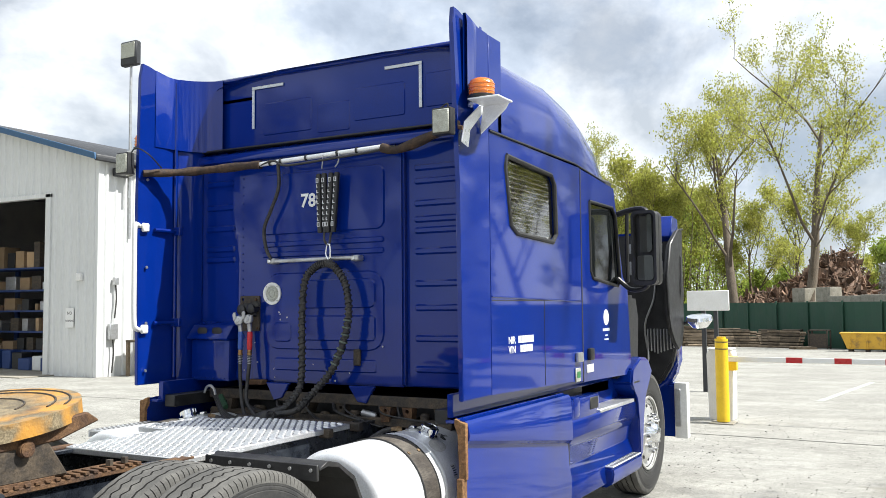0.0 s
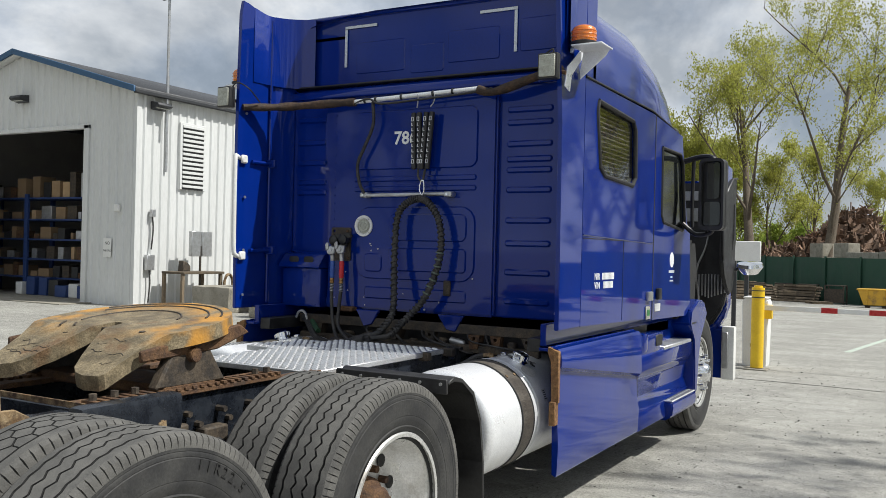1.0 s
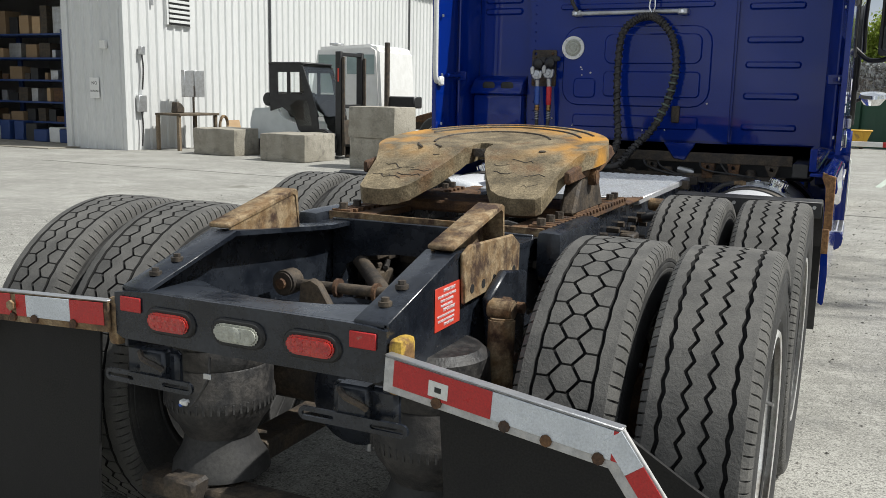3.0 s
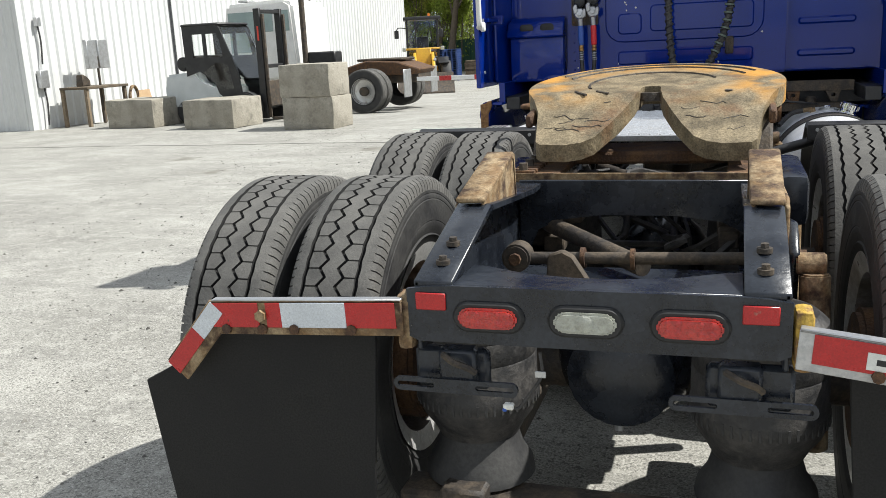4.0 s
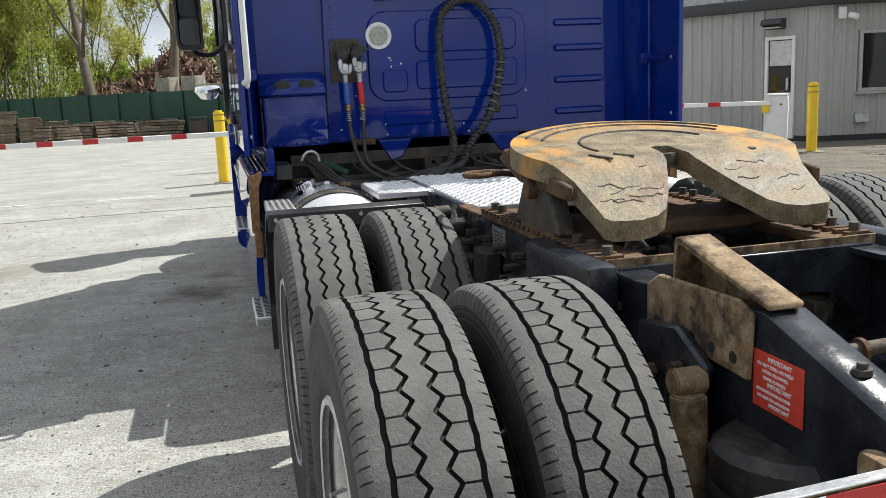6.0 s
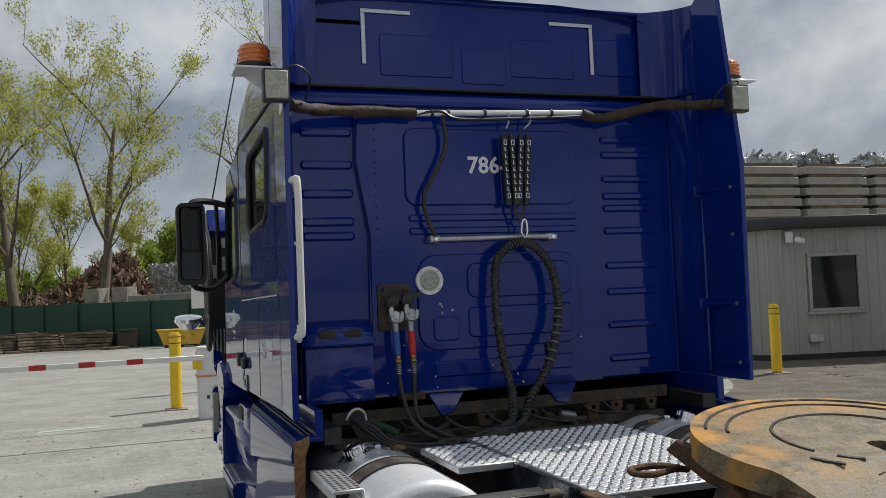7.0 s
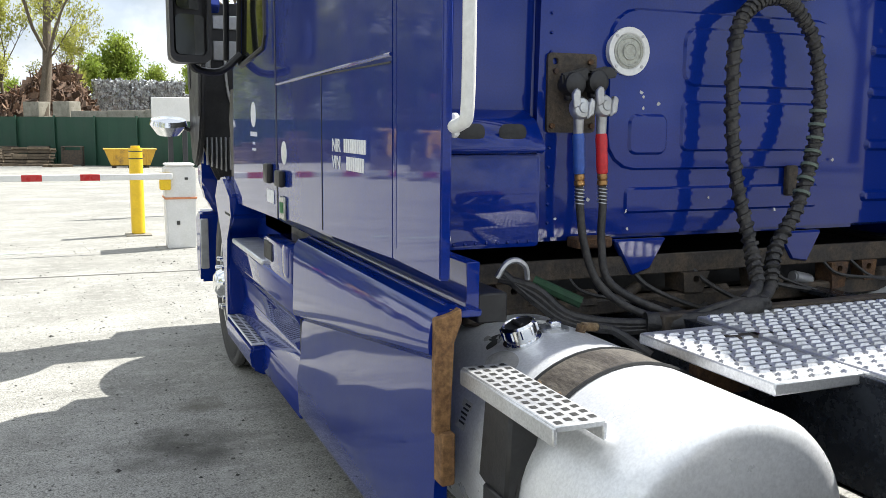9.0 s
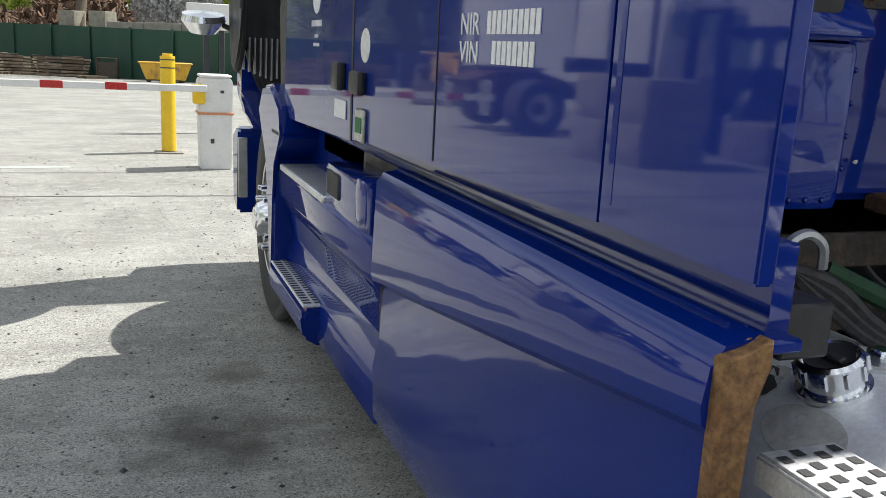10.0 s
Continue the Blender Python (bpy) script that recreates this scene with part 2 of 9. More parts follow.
M["tape"] = mat("brown_wrap_tape", (0.03, 0.018, 0.012), 0.75, base2=(0.085, 0.05, 0.028), scale=14, amount=0.8, fine_amt=0.3, bump=0.6, bump_scale=50)
M["red"] = mat("red_plastic", (0.55, 0.02, 0.025), 0.4, fine_amt=0.12, bump=0.1)
M["bluehose"] = mat("blue_plastic", (0.03, 0.09, 0.36), 0.4, fine_amt=0.12, bump=0.1)
M["seeglass"] = mat("clear_cab_glass", (0.9, 0.93, 0.92), 0.02, trans=1.0, fine_amt=0, bump=0, rough_var=0)
M["glass"] = mat("dark_window_glass", (0.010, 0.012, 0.012), 0.05, coat=0.3, fine_amt=0, bump=0, rough_var=0.02, spec=0.35)
M["mirror"] = mat("mirror_glass", (0.82, 0.84, 0.85), 0.03, metal=1.0, fine_amt=0, bump=0, rough_var=0)
M["gasket"] = mat("black_rubber_gasket", (0.02, 0.02, 0.02), 0.6, fine_amt=0.2, bump=0.1)
M["ground"] = mat("worn_grey_asphalt", (0.345, 0.338, 0.305), 0.9, base2=(0.250, 0.244, 0.218), scale=0.8, amount=0.9, lo=0.38, hi=0.62, stain=(0.225, 0.218, 0.195), stain_scale=0.33,
                  stain_lo=0.54, stain_hi=0.70, fine=110, fine_amt=0.6, bump=0.10, bump_scale=60, bump_dist=0.010)
# oil spots that soaked into the asphalt: place and size
SPOTS = [(-1.62, 5.95, 0.40, 0.05), (-1.46, 6.62, 0.16, 0.12), (-7.5, 9.5, 0.25, 0.13), (-6.2, 8.2, 0.22, 0.14), (-4.8, 10.5, 0.3, 0.15), (3.2, 8.5, 0.4, 0.16), (-3.4, 7.6, 0.5, 0.19), (2.6, 5.2, 0.35, 0.19)]


def soak(m):
    nt = m.node_tree
    b = nt.nodes["Principled BSDF"]
    tc = nt.nodes.new("ShaderNodeTexCoord")
    wob = nt.nodes.new("ShaderNodeTexNoise")
    wob.inputs["Scale"].default_value, wob.inputs["Detail"].default_value = 5.0, 8.0
    nt.links.new(tc.outputs["Object"], wob.inputs["Vector"])
    src = b.inputs["Base Color"].links[0].from_socket
    # cloudy wear, long drag marks, dark chippings and pale dust flecks
    for scale, stretch, lo, hi, most, tint in ((1.9, (1, 1, 1), 0.47, 0.60, 0.45, (0.20, 0.195, 0.175)), (2.4, (0.25, 1.6, 1), 0.50, 0.60, 0.34, (0.17, 0.165, 0.15)),
                                               (9.0, (1, 1, 1), 0.52, 0.60, 0.42, (0.44, 0.43, 0.39)), (40.0, (1, 1, 1), 0.575, 0.615, 0.75, (0.10, 0.097, 0.088)), (60.0, (1, 1, 1), 0.575, 0.62, 0.65, (0.52, 0.51, 0.47))):
        mp = nt.nodes.new("ShaderNodeMapping")
        mp.inputs["Scale"].default_value = stretch
        nt.links.new(tc.outputs["Object"], mp.inputs[0])
        ns = nt.nodes.new("ShaderNodeTexNoise")
        ns.inputs["Scale"].default_value, ns.inputs["Detail"].default_value, ns.inputs["Roughness"].default_value = scale, 7.0 if scale < 20 else 3.0, 0.68
        nt.links.new(mp.outputs[0], ns.inputs["Vector"])
        fl_ = nt.nodes.new("ShaderNodeMapRange")
        fl_.inputs["From Min"].default_value, fl_.inputs["From Max"].default_value, fl_.inputs["To Max"].default_value = lo, hi, most
        nt.links.new(ns.outputs[0], fl_.inputs["Value"])
        mx = nt.nodes.new("ShaderNodeMix")
        mx.data_type = "RGBA"
        nt.links.new(fl_.outputs["Result"], mx.inputs["Factor"])
        nt.links.new(src, mx.inputs["A"])
        mx.inputs["B"].default_value = (*tint, 1)
        src = mx.outputs["Result"]
    for x, y, r, tone in SPOTS:
        d = nt.nodes.new("ShaderNodeVectorMath")
        d.operation, d.inputs[1].default_value = "DISTANCE", (x, y, 0)
        nt.links.new(tc.outputs["Object"], d.inputs[0])
        w = nt.nodes.new("ShaderNodeMath")
        w.operation, w.inputs[1].default_value, w.inputs[2].default_value = "MULTIPLY_ADD", 0.7, -0.35
        nt.links.new(wob.outputs[0], w.inputs[0])
        q = nt.nodes.new("ShaderNodeMath")
        q.operation = "ADD"
        nt.links.new(d.outputs["Value"], q.inputs[0])
        nt.links.new(w.outputs[0], q.inputs[1])
        rp = nt.nodes.new("ShaderNodeMapRange")
        rp.inputs["From Min"].default_value, rp.inputs["From Max"].default_value = r * 0.15, r * 1.05
        rp.inputs["To Min"].default_value, rp.inputs["To Max"].default_value = 0.78, 0.0
        nt.links.new(q.outputs[0], rp.inputs["Value"])
        mx = nt.nodes.new("ShaderNodeMix")
        mx.data_type = "RGBA"
        nt.links.new(rp.outputs["Result"], mx.inputs["Factor"])
        nt.links.new(src, mx.inputs["A"])
        mx.inputs["B"].default_value = (tone, tone * 0.93, tone * 0.74, 1)
        src = mx.outputs["Result"]
    nt.links.new(src, b.inputs["Base Color"])


soak(M["ground"])
M["dirt"] = mat("dark_damp_dirt", (0.105, 0.09, 0.07), 0.95, base2=(0.19, 0.165, 0.125), scale=2.2, amount=0.9, fine=40, fine_amt=0.4, bump=1.0, bump_scale=18, bump_dist=0.05)
M["oil"] = mat("oil_stain", (0.13, 0.125, 0.112), 0.7, base2=(0.21, 0.205, 0.19), scale=6, fine=60, fine_amt=0.3, bump=0.8, bump_scale=55, bump_dist=0.012)
M["concrete"] = mat("weathered_concrete", (0.35, 0.325, 0.27), 0.92, base2=(0.26, 0.24, 0.195), scale=2.4, amount=0.9, stain=(0.17, 0.158, 0.13), stain_scale=5.5, stain_lo=0.55, stain_hi=0.72, fine=60,
                    fine_amt=0.2, bump=0.8, bump_scale=22, bump_dist=0.02)
M["cladding"] = mat("white_metal_cladding", (0.66, 0.67, 0.66), 0.42, base2=(0.58, 0.59, 0.58), scale=1.1, amount=0.7, fine=30, fine_amt=0.05, bump=0.03, stretch=(1, 1, 0.15))
M["claddinggrey"] = mat("grey_metal_cladding", (0.37, 0.37, 0.35), 0.45, base2=(0.31, 0.31, 0.29), scale=1.4, amount=0.7, fine=30, fine_amt=0.06, bump=0.03, stretch=(1, 1, 0.15))
M["trimblue"] = mat("blue_roof_trim", (0.035, 0.10, 0.20), 0.45, fine_amt=0.1)
M["trimdark"] = mat("dark_roof_trim", (0.03, 0.032, 0.036), 0.5, fine_amt=0.15)
M["darkroom"] = mat("dim_interior_wall", (0.36, 0.35, 0.33), 0.9, base2=(0.28, 0.28, 0.27), scale=2, fine_amt=0.2, bump=0.1)
M["rack"] = mat("blue_rack_paint", (0.02, 0.05, 0.17), 0.5, fine_amt=0.15)
M["box"] = mat("cardboard", (0.30, 0.20, 0.11), 0.85, base2=(0.36, 0.26, 0.16), scale=6, fine_amt=0.1, bump=0.05, objrand=0.45)
M["wood"] = mat("weathered_pallet_wood", (0.19, 0.145, 0.095), 0.9, base2=(0.11, 0.088, 0.065), scale=4, amount=0.8, fine=50, fine_amt=0.3, bump=0.4, bump_scale=40, objrand=0.45)
M["planks"] = mat("grey_timber_slab", (0.36, 0.34, 0.31), 0.85, base2=(0.26, 0.24, 0.21), scale=3, fine_amt=0.2, bump=0.3, island=0.2)
M["bale"] = mat("crushed_metal_bale", (0.42, 0.44, 0.45), 0.4, metal=0.6, base2=(0.2, 0.2, 0.2), scale=5, fine=30, fine_amt=0.4, bump=1.0, bump_scale=9, bump_dist=0.08, island=0.45)
M["scrap"] = mat("rusty_scrap", (0.12, 0.075, 0.05), 0.85, base2=(0.24, 0.145, 0.095), scale=1.3, fine=14, fine_amt=0.4, bump=0.6, bump_scale=8, bump_dist=0.05, island=0.65)
M["fence"] = mat("green_fence_sheet", (0.012, 0.055, 0.032), 0.6, base2=(0.02, 0.075, 0.045), scale=1.2, fine_amt=0.15, bump=0.2, bump_scale=9)
M["bark"] = mat("tree_bark", (0.115, 0.09, 0.065), 0.95, base2=(0.18, 0.15, 0.115), scale=5, fine=30, fine_amt=0.35, bump=0.9, bump_scale=20, stretch=(1, 1, 0.3), bump_dist=0.03)
M["leaf"] = mat("spring_leaf", (0.38, 0.40, 0.08), 0.6, base2=(0.48, 0.47, 0.13), scale=0.8, amount=0.8, fine_amt=0.1, bump=0, island=0.35, trans=0.0)
M["leafgreen"] = mat("green_leaf", (0.27, 0.36, 0.06), 0.6, base2=(0.38, 0.44, 0.09), scale=0.8, amount=0.8, fine_amt=0.1, bump=0, island=0.35)
M["forkwhite"] = mat("pale_machine_paint", (0.55, 0.58, 0.58), 0.4, base2=(0.45, 0.48, 0.48), scale=4, fine_amt=0.08, bump=0.05)
M["machine_yellow"] = mat("yellow_machine_paint", (0.62, 0.36, 0.03), 0.5, base2=(0.5, 0.28, 0.03), scale=3, stain=(0.25, 0.15, 0.05), stain_scale=3, fine_amt=0.15)
M["sign"] = mat("white_sign", (0.75, 0.75, 0.73), 0.5, fine_amt=0.04, bump=0)
M["letter"] = mat("dark_letters", (0.05, 0.05, 0.05), 0.6, fine_amt=0, bump=0)
M["redtag"] = mat("red_warning_label", (0.62, 0.06, 0.035), 0.45, base2=(0.55, 0.05, 0.03), scale=20, fine_amt=0.06, bump=0.05)
M["paper"] = mat("white_label", (0.7, 0.7, 0.66), 0.6, fine_amt=0.1, bump=0)
M["greencloth"] = mat("green_strap", (0.03, 0.16, 0.05), 0.7, fine_amt=0.2)
M["orange"] = mat("orange_strap", (0.6, 0.25, 0.12), 0.7, fine_amt=0.2)


def leafy(m):
    """Lets light through thin leaves."""
    nt = m.node_tree
    b, out = nt.nodes["Principled BSDF"], nt.nodes["Material Output"]
    tr, mx = nt.nodes.new("ShaderNodeBsdfTranslucent"), nt.nodes.new("ShaderNodeMixShader")
    mx.inputs[0].default_value = 0.55
    nt.links.new(b.inputs["Base Color"].links[0].from_socket, tr.inputs["Color"])
    nt.links.new(b.outputs[0], mx.inputs[1])
    nt.links.new(tr.outputs[0], mx.inputs[2])
    nt.links.new(mx.outputs[0], out.inputs["Surface"])


leafy(M["leaf"])
leafy(M["leafgreen"])

# ---- mesh helpers ----


def finish(bm, name, material, parent=None, label="", smooth=40, loc=None):
    """Links a bmesh as one mesh object."""
    me = bpy.data.meshes.new(name)
    bmesh.ops.recalc_face_normals(bm, faces=bm.faces[:])
    bm.to_mesh(me)
    bm.free()
    for x in material if isinstance(material, (list, tuple)) else [material]:
        me.materials.append(x)
    if smooth:
        me.shade_smooth()
        me.set_sharp_from_angle(angle=radians(smooth))
    ob = new(name, me)
    if parent is not None:
        ob.parent = parent
    if label:
        ob["label"] = label
    if loc is not None:
        ob.location = loc
    return ob


def part(name, bm, material, parent, label="", smooth=40):
    return finish(bm, name, material, parent, label, smooth)


def thing(name, label, category, at=(0, 0, 0), group="", kind="", rz=0):
    e = new(name)
    e.empty_display_size = 0.1
    e.matrix_basis = pose(*at, 0, 0, rz)
    return tagged(e, label, category, group, kind)


def again(ob, parent=None, m=None):
    """Another object on the same mesh."""
    o = new(ob.name.split(".")[0], ob.data)
    o.parent = parent if parent is not None else ob.parent
    if m is not None:
        o.matrix_basis = m
    if "label" in ob:
        o["label"] = ob["label"]
    return o


def box(x0, x1, y0, y1, z0, z1, bev=0.006, bm=None, seg=1, m=None):
    own = bmesh.new()
    r = bmesh.ops.create_cube(own, size=1)
    for v in r["verts"]:
        v.co = Vector(((x0 + x1) / 2 + v.co.x * (x1 - x0), (y0 + y1) / 2 + v.co.y * (y1 - y0), (z0 + z1) / 2 + v.co.z * (z1 - z0)))
    if bev:
        bmesh.ops.bevel(own, geom=own.edges[:], offset=min(bev, 0.45 * min(x1 - x0, y1 - y0, z1 - z0)), segments=seg, affect="EDGES", profile=0.6)
    if m is not None:
        bmesh.ops.transform(own, matrix=m, verts=own.verts[:])
    return into(bm, own)


def into(bm, own):
    if bm is None:
        return own
    me = bpy.data.meshes.new("t")
    own.to_mesh(me)
    own.free()
    bm.from_mesh(me)
    bpy.data.meshes.remove(me)
    return bm


def cyl(p, q, r, r2=None, n=20, bev=0.0, bm=None, caps=True):
    p, q = Vector(p), Vector(q)
    own = bmesh.new()
    bmesh.ops.create_cone(own, cap_ends=caps, segments=n, radius1=r, radius2=r if r2 is None else r2, depth=(q - p).length)
    if bev:
        es = [e for e in own.edges if len(e.link_faces) == 2 and any(len(f.verts) > 4 for f in e.link_faces)]
        bmesh.ops.bevel(own, geom=es, offset=bev, segments=2, affect="EDGES")
    bmesh.ops.transform(own, matrix=Matrix.Translation((p + q) / 2) @ (q - p).to_track_quat("Z", "Y").to_matrix().to_4x4(), verts=own.verts[:])
    return into(bm, own)


def smooth_path(pts, n=6):
    """Points along a Catmull-Rom curve."""
    P = [Vector(p) for p in pts]
    P = [2 * P[0] - P[1]] + P + [2 * P[-1] - P[-2]]
    out = []
    for i in range(1, len(P) - 2):
        for k in range(n):
            t = k / n
            a, b, c, d = P[i - 1:i + 3]
            out.append(0.5 * (2 * b + (c - a) * t + (2 * a - 5 * b + 4 * c - d) * t * t + (3 * b - a - 3 * c + d) * t ** 3))
    return out + [P[-2]]


def tube(pts, r, n=10, bm=None, curve=0, radii=None, closed=False):
    own = bmesh.new()
    P = smooth_path(pts, curve) if curve else [Vector(p) for p in pts]
    rings, side = [], None
    for i, p in enumerate(P):
        d = (P[min(i + 1, len(P) - 1)] - P[max(i - 1, 0)]).normalized()
        if side is None:
            side = d.orthogonal().normalized()
        side = (side - d * side.dot(d)).normalized()
        up = d.cross(side)
        rr = r if radii is None else radii[min(int(i * len(radii) / len(P)), len(radii) - 1)]
        rings.append([own.verts.new(p + rr * (side * math.cos(2 * math.pi * k / n) + up * math.sin(2 * math.pi * k / n))) for k in range(n)])
    for a, b in zip(rings, rings[1:]):
        for k in range(n):
            own.faces.new((a[k], a[(k + 1) % n], b[(k + 1) % n], b[k]))
    own.faces.new(rings[0][::-1])
    own.faces.new(rings[-1])
    return into(bm, own)


def prism(loop, axis, a, b, bm=None, bev=0.0, seg=1):
    """A flat outline (pairs, in the two other axes in order) drawn out along an axis from a to b."""
    own = bmesh.new()

    def at(u, v, w):
        return {"x": (w, u, v), "y": (u, w, v), "z": (u, v, w)}[axis]
    lo, hi = [own.verts.new(at(u, v, a)) for u, v in loop], [own.verts.new(at(u, v, b)) for u, v in loop]
    own.faces.new(lo)
    own.faces.new(hi[::-1])
    n = len(loop)
    for i in range(n):
        own.faces.new((lo[i], hi[i], hi[(i + 1) % n], lo[(i + 1) % n]))
    if bev:
        bmesh.ops.bevel(own, geom=own.edges[:], offset=bev, segments=seg, affect="EDGES")
    return into(bm, own)


def rrect(u0, u1, v0, v1, r, n=4):
    out = []
    for cu, cv, a in ((u1 - r, v1 - r, 0), (u0 + r, v1 - r, 90), (u0 + r, v0 + r, 180), (u1 - r, v0 + r, 270)):
        out += [(cu + r * math.cos(radians(a + 90 * k / n)), cv + r * math.sin(radians(a + 90 * k / n))) for k in range(n + 1)]
    return out


def lathe(profile, p, axis, n=48, bm=None):
    """A profile of (radius, along) turned round an axis through p."""
    own = bmesh.new()
    rows = []
    for r, a in profile:
        rows.append([own.verts.new((r * math.cos(2 * math.pi * k / n), r * math.sin(2 * math.pi * k / n), a)) for k in range(n)])
    for a, b in zip(rows, rows[1:]):
        for k in range(n):
            own.faces.new((a[k], a[(k + 1) % n], b[(k + 1) % n], b[k]))
    bmesh.ops.transform(own, matrix=Matrix.Translation(p) @ Vector(axis).to_track_quat("Z", "Y").to_matrix().to_4x4(), verts=own.verts[:])
    return into(bm, own)


def holed(outer, holes, axis, a, b, bm=None):
    """A plate from a to b along an axis with holes through it."""
    own = bmesh.new()

    def at(u, v, w):
        return {"x": (w, u, v), "y": (u, w, v), "z": (u, v, w)}[axis]
    edges = []
    for loop in [outer, *holes]:
        vs = [own.verts.new(at(u, v, a)) for u, v in loop]
        edges += [own.edges.new((vs[i], vs[(i + 1) % len(vs)])) for i in range(len(vs))]
    fs = [g for g in bmesh.ops.triangle_fill(own, edges=edges, use_beauty=True)["geom"] if isinstance(g, bmesh.types.BMFace)]
    ex = bmesh.ops.extrude_face_region(own, geom=own.faces[:])
    for v in ex["geom"]:
        if isinstance(v, bmesh.types.BMVert):
            v.co["xyz".index(axis)] = b
    return into(bm, own)


def letters(name, text, size, m, material, parent, label="", bold=0.0):
    cu = bpy.data.curves.new(name, "FONT")
    cu.body, cu.size, cu.extrude, cu.offset, cu.resolution_u = text, size, 0.001, bold, 2
    ob = new(name, cu)
    dg = bpy.context.evaluated_depsgraph_get()
    me = bpy.data.meshes.new_from_object(ob.evaluated_get(dg))
    bpy.data.objects.remove(ob)
    bpy.data.curves.remove(cu)
    me.materials.clear()
    me.materials.append(material)
    o = new(name, me)
    o.parent = parent
    o.matrix_basis = m
    if label:
        o["label"] = label
    return o

# ---- the tractor truck ----
truck = thing("tractor_truck", "blue sleeper-cab road tractor with its hood tilted open, parked on asphalt", "truck")
HALF = 1.235        # half the cab's width

# cab back wall
wall_y, up_y = 4.10, 4.17
back = part("cab_back_wall", box(-1.13, 1.13, wall_y, wall_y + 0.05, 1.22, 2.80, 0.01), M["blue"], truck)
part("upper_back_panel", box(-1.16, 1.16, up_y, up_y + 0.05, 2.84, 3.36, 0.012), M["blue"], truck)
part("back_ledge", prism([(wall_y - 0.035, 2.745), (wall_y - 0.035, 2.80), (up_y, 2.86), (up_y + 0.04, 2.86), (up_y + 0.04, 2.745)], "x", -1.16, 1.16, bev=0.008), M["blue"], truck)
part("ledge_seal", box(-1.14, 1.14, wall_y - 0.02, wall_y + 0.06, 2.838, 2.850, 0.003), M["gasket"], truck)
part("roof_lip", box(-1.10, 1.10, up_y - 0.03, up_y + 0.06, 3.345, 3.375, 0.01), M["blue"], truck)
part("centre_panel", prism([(-0.80, 1.22), (-0.735, 1.30), (-0.735, 2.05), (-0.80, 2.45), (-0.80, 2.70), (0.60, 2.70), (0.60, 1.22)], "y", wall_y - 0.045, wall_y + 0.01, bev=0.014, seg=2), M["blue"], truck)


def plateau(u0, u1, v0, v1, r, y, h=0.008, edge=0.008):
    """A pressed field in a sheet that faces the truck's rear."""
    own = bmesh.new()
    lo = [own.verts.new((u, y, v)) for u, v in rrect(u0, u1, v0, v1, r)]
    hi = [own.verts.new((u, y - h, v)) for u, v in rrect(u0 + edge, u1 - edge, v0 + edge, v1 - edge, max(r - edge, 0.004))]
    for i in range(len(lo)):
        own.faces.new((lo[i], hi[i], hi[(i + 1) % len(lo)], lo[(i + 1) % len(lo)]))
    own.faces.new(hi)
    return own


cy = wall_y - 0.045
for u0, u1, v0, v1, r, y, h in (
        (-0.545, 0.465, 2.21, 2.625, 0.06, cy, 0.012), (-0.515, 0.435, 2.24, 2.595, 0.05, cy - 0.012, -0.010),
        (-0.53, 0.46, 2.125, 2.165, 0.018, cy, 0.010), (-0.53, 0.46, 2.055, 2.095, 0.018, cy, 0.010),
        (-0.50, 0.46, 1.44, 1.95, 0.11, cy, 0.010), (-0.22, 0.40, 1.71, 1.90, 0.05, cy - 0.010, 0.009),
        (-0.22, 0.40, 1.50, 1.665, 0.03, cy - 0.010, 0.009), (-0.42, -0.27, 1.49, 1.62, 0.03, cy - 0.010, 0.008),
        (-0.42, 0.40, 1.30, 1.385, 0.02, cy, 0.008)):
    part("pressed_field", plateau(u0, u1, v0, v1, r, y, h), M["blue"], truck)
for zc in (2.60, 2.43, 2.28, 2.135, 2.06):
    part("pressed_rib", plateau(-1.085, -0.81, zc - 0.024, zc + 0.024, 0.022, wall_y, 0.013, 0.011), M["blue"], truck)
for zc in (2.585, 2.50, 2.36, 2.26, 2.19, 2.06, 1.86, 1.71, 1.52, 1.33):
    part("pressed_rib", plateau(0.655, 0.98, zc - 0.022, zc + 0.022, 0.02, wall_y, 0.013, 0.011), M["blue"], truck)
# vent box and shelf at the driver's side
part("corner_box", box(-1.115, -0.76, 3.985, wall_y + 0.01, 1.215, 1.50, 0.02, seg=2), M["blue"], truck)
shelf = part("corner_shelf", prism([(3.96, 1.50), (3.95, 1.515), (4.02, 1.60), (wall_y, 1.63), (wall_y, 1.49)], "x", -1.13, -0.76, bev=0.008), M["blue"], truck)
for u in (-1.0, -0.865):
    part("slot", plateau(u - 0.045, u + 0.045, 1.535, 1.585, 0.022, 3.975, 0.004), M["gasket"], shelf)
# pressed lines of the upper panel
for u0, u1, v0, v1 in ((-0.62, -0.20, 2.93, 3.16), (-0.15, 0.12, 2.90, 3.10), (0.15, 0.55, 2.95, 3.17), (-1.0, -0.72, 3.20, 3.22), (0.7, 0.98, 2.98, 3.2)):
    part("pressed_field", plateau(u0, u1, v0, v1, 0.02, up_y, 0.005, 0.005), M["blue"], truck)
for s, u, v in ((1, -0.72, 3.288), (-1, 0.68, 3.282)):
    lm = part("reflective_strip", box(min(u, u + s * 0.28), max(u, u + s * 0.28), up_y - 0.012, up_y - 0.006, v - 0.02, v, 0.001), M["tapewhite"], truck)
    part("reflective_strip", box(u - 0.011 + 0.011 * s, u + 0.011 + 0.011 * s, up_y - 0.012, up_y - 0.006, v - 0.30, v - 0.022, 0.001), M["tapewhite"], truck)
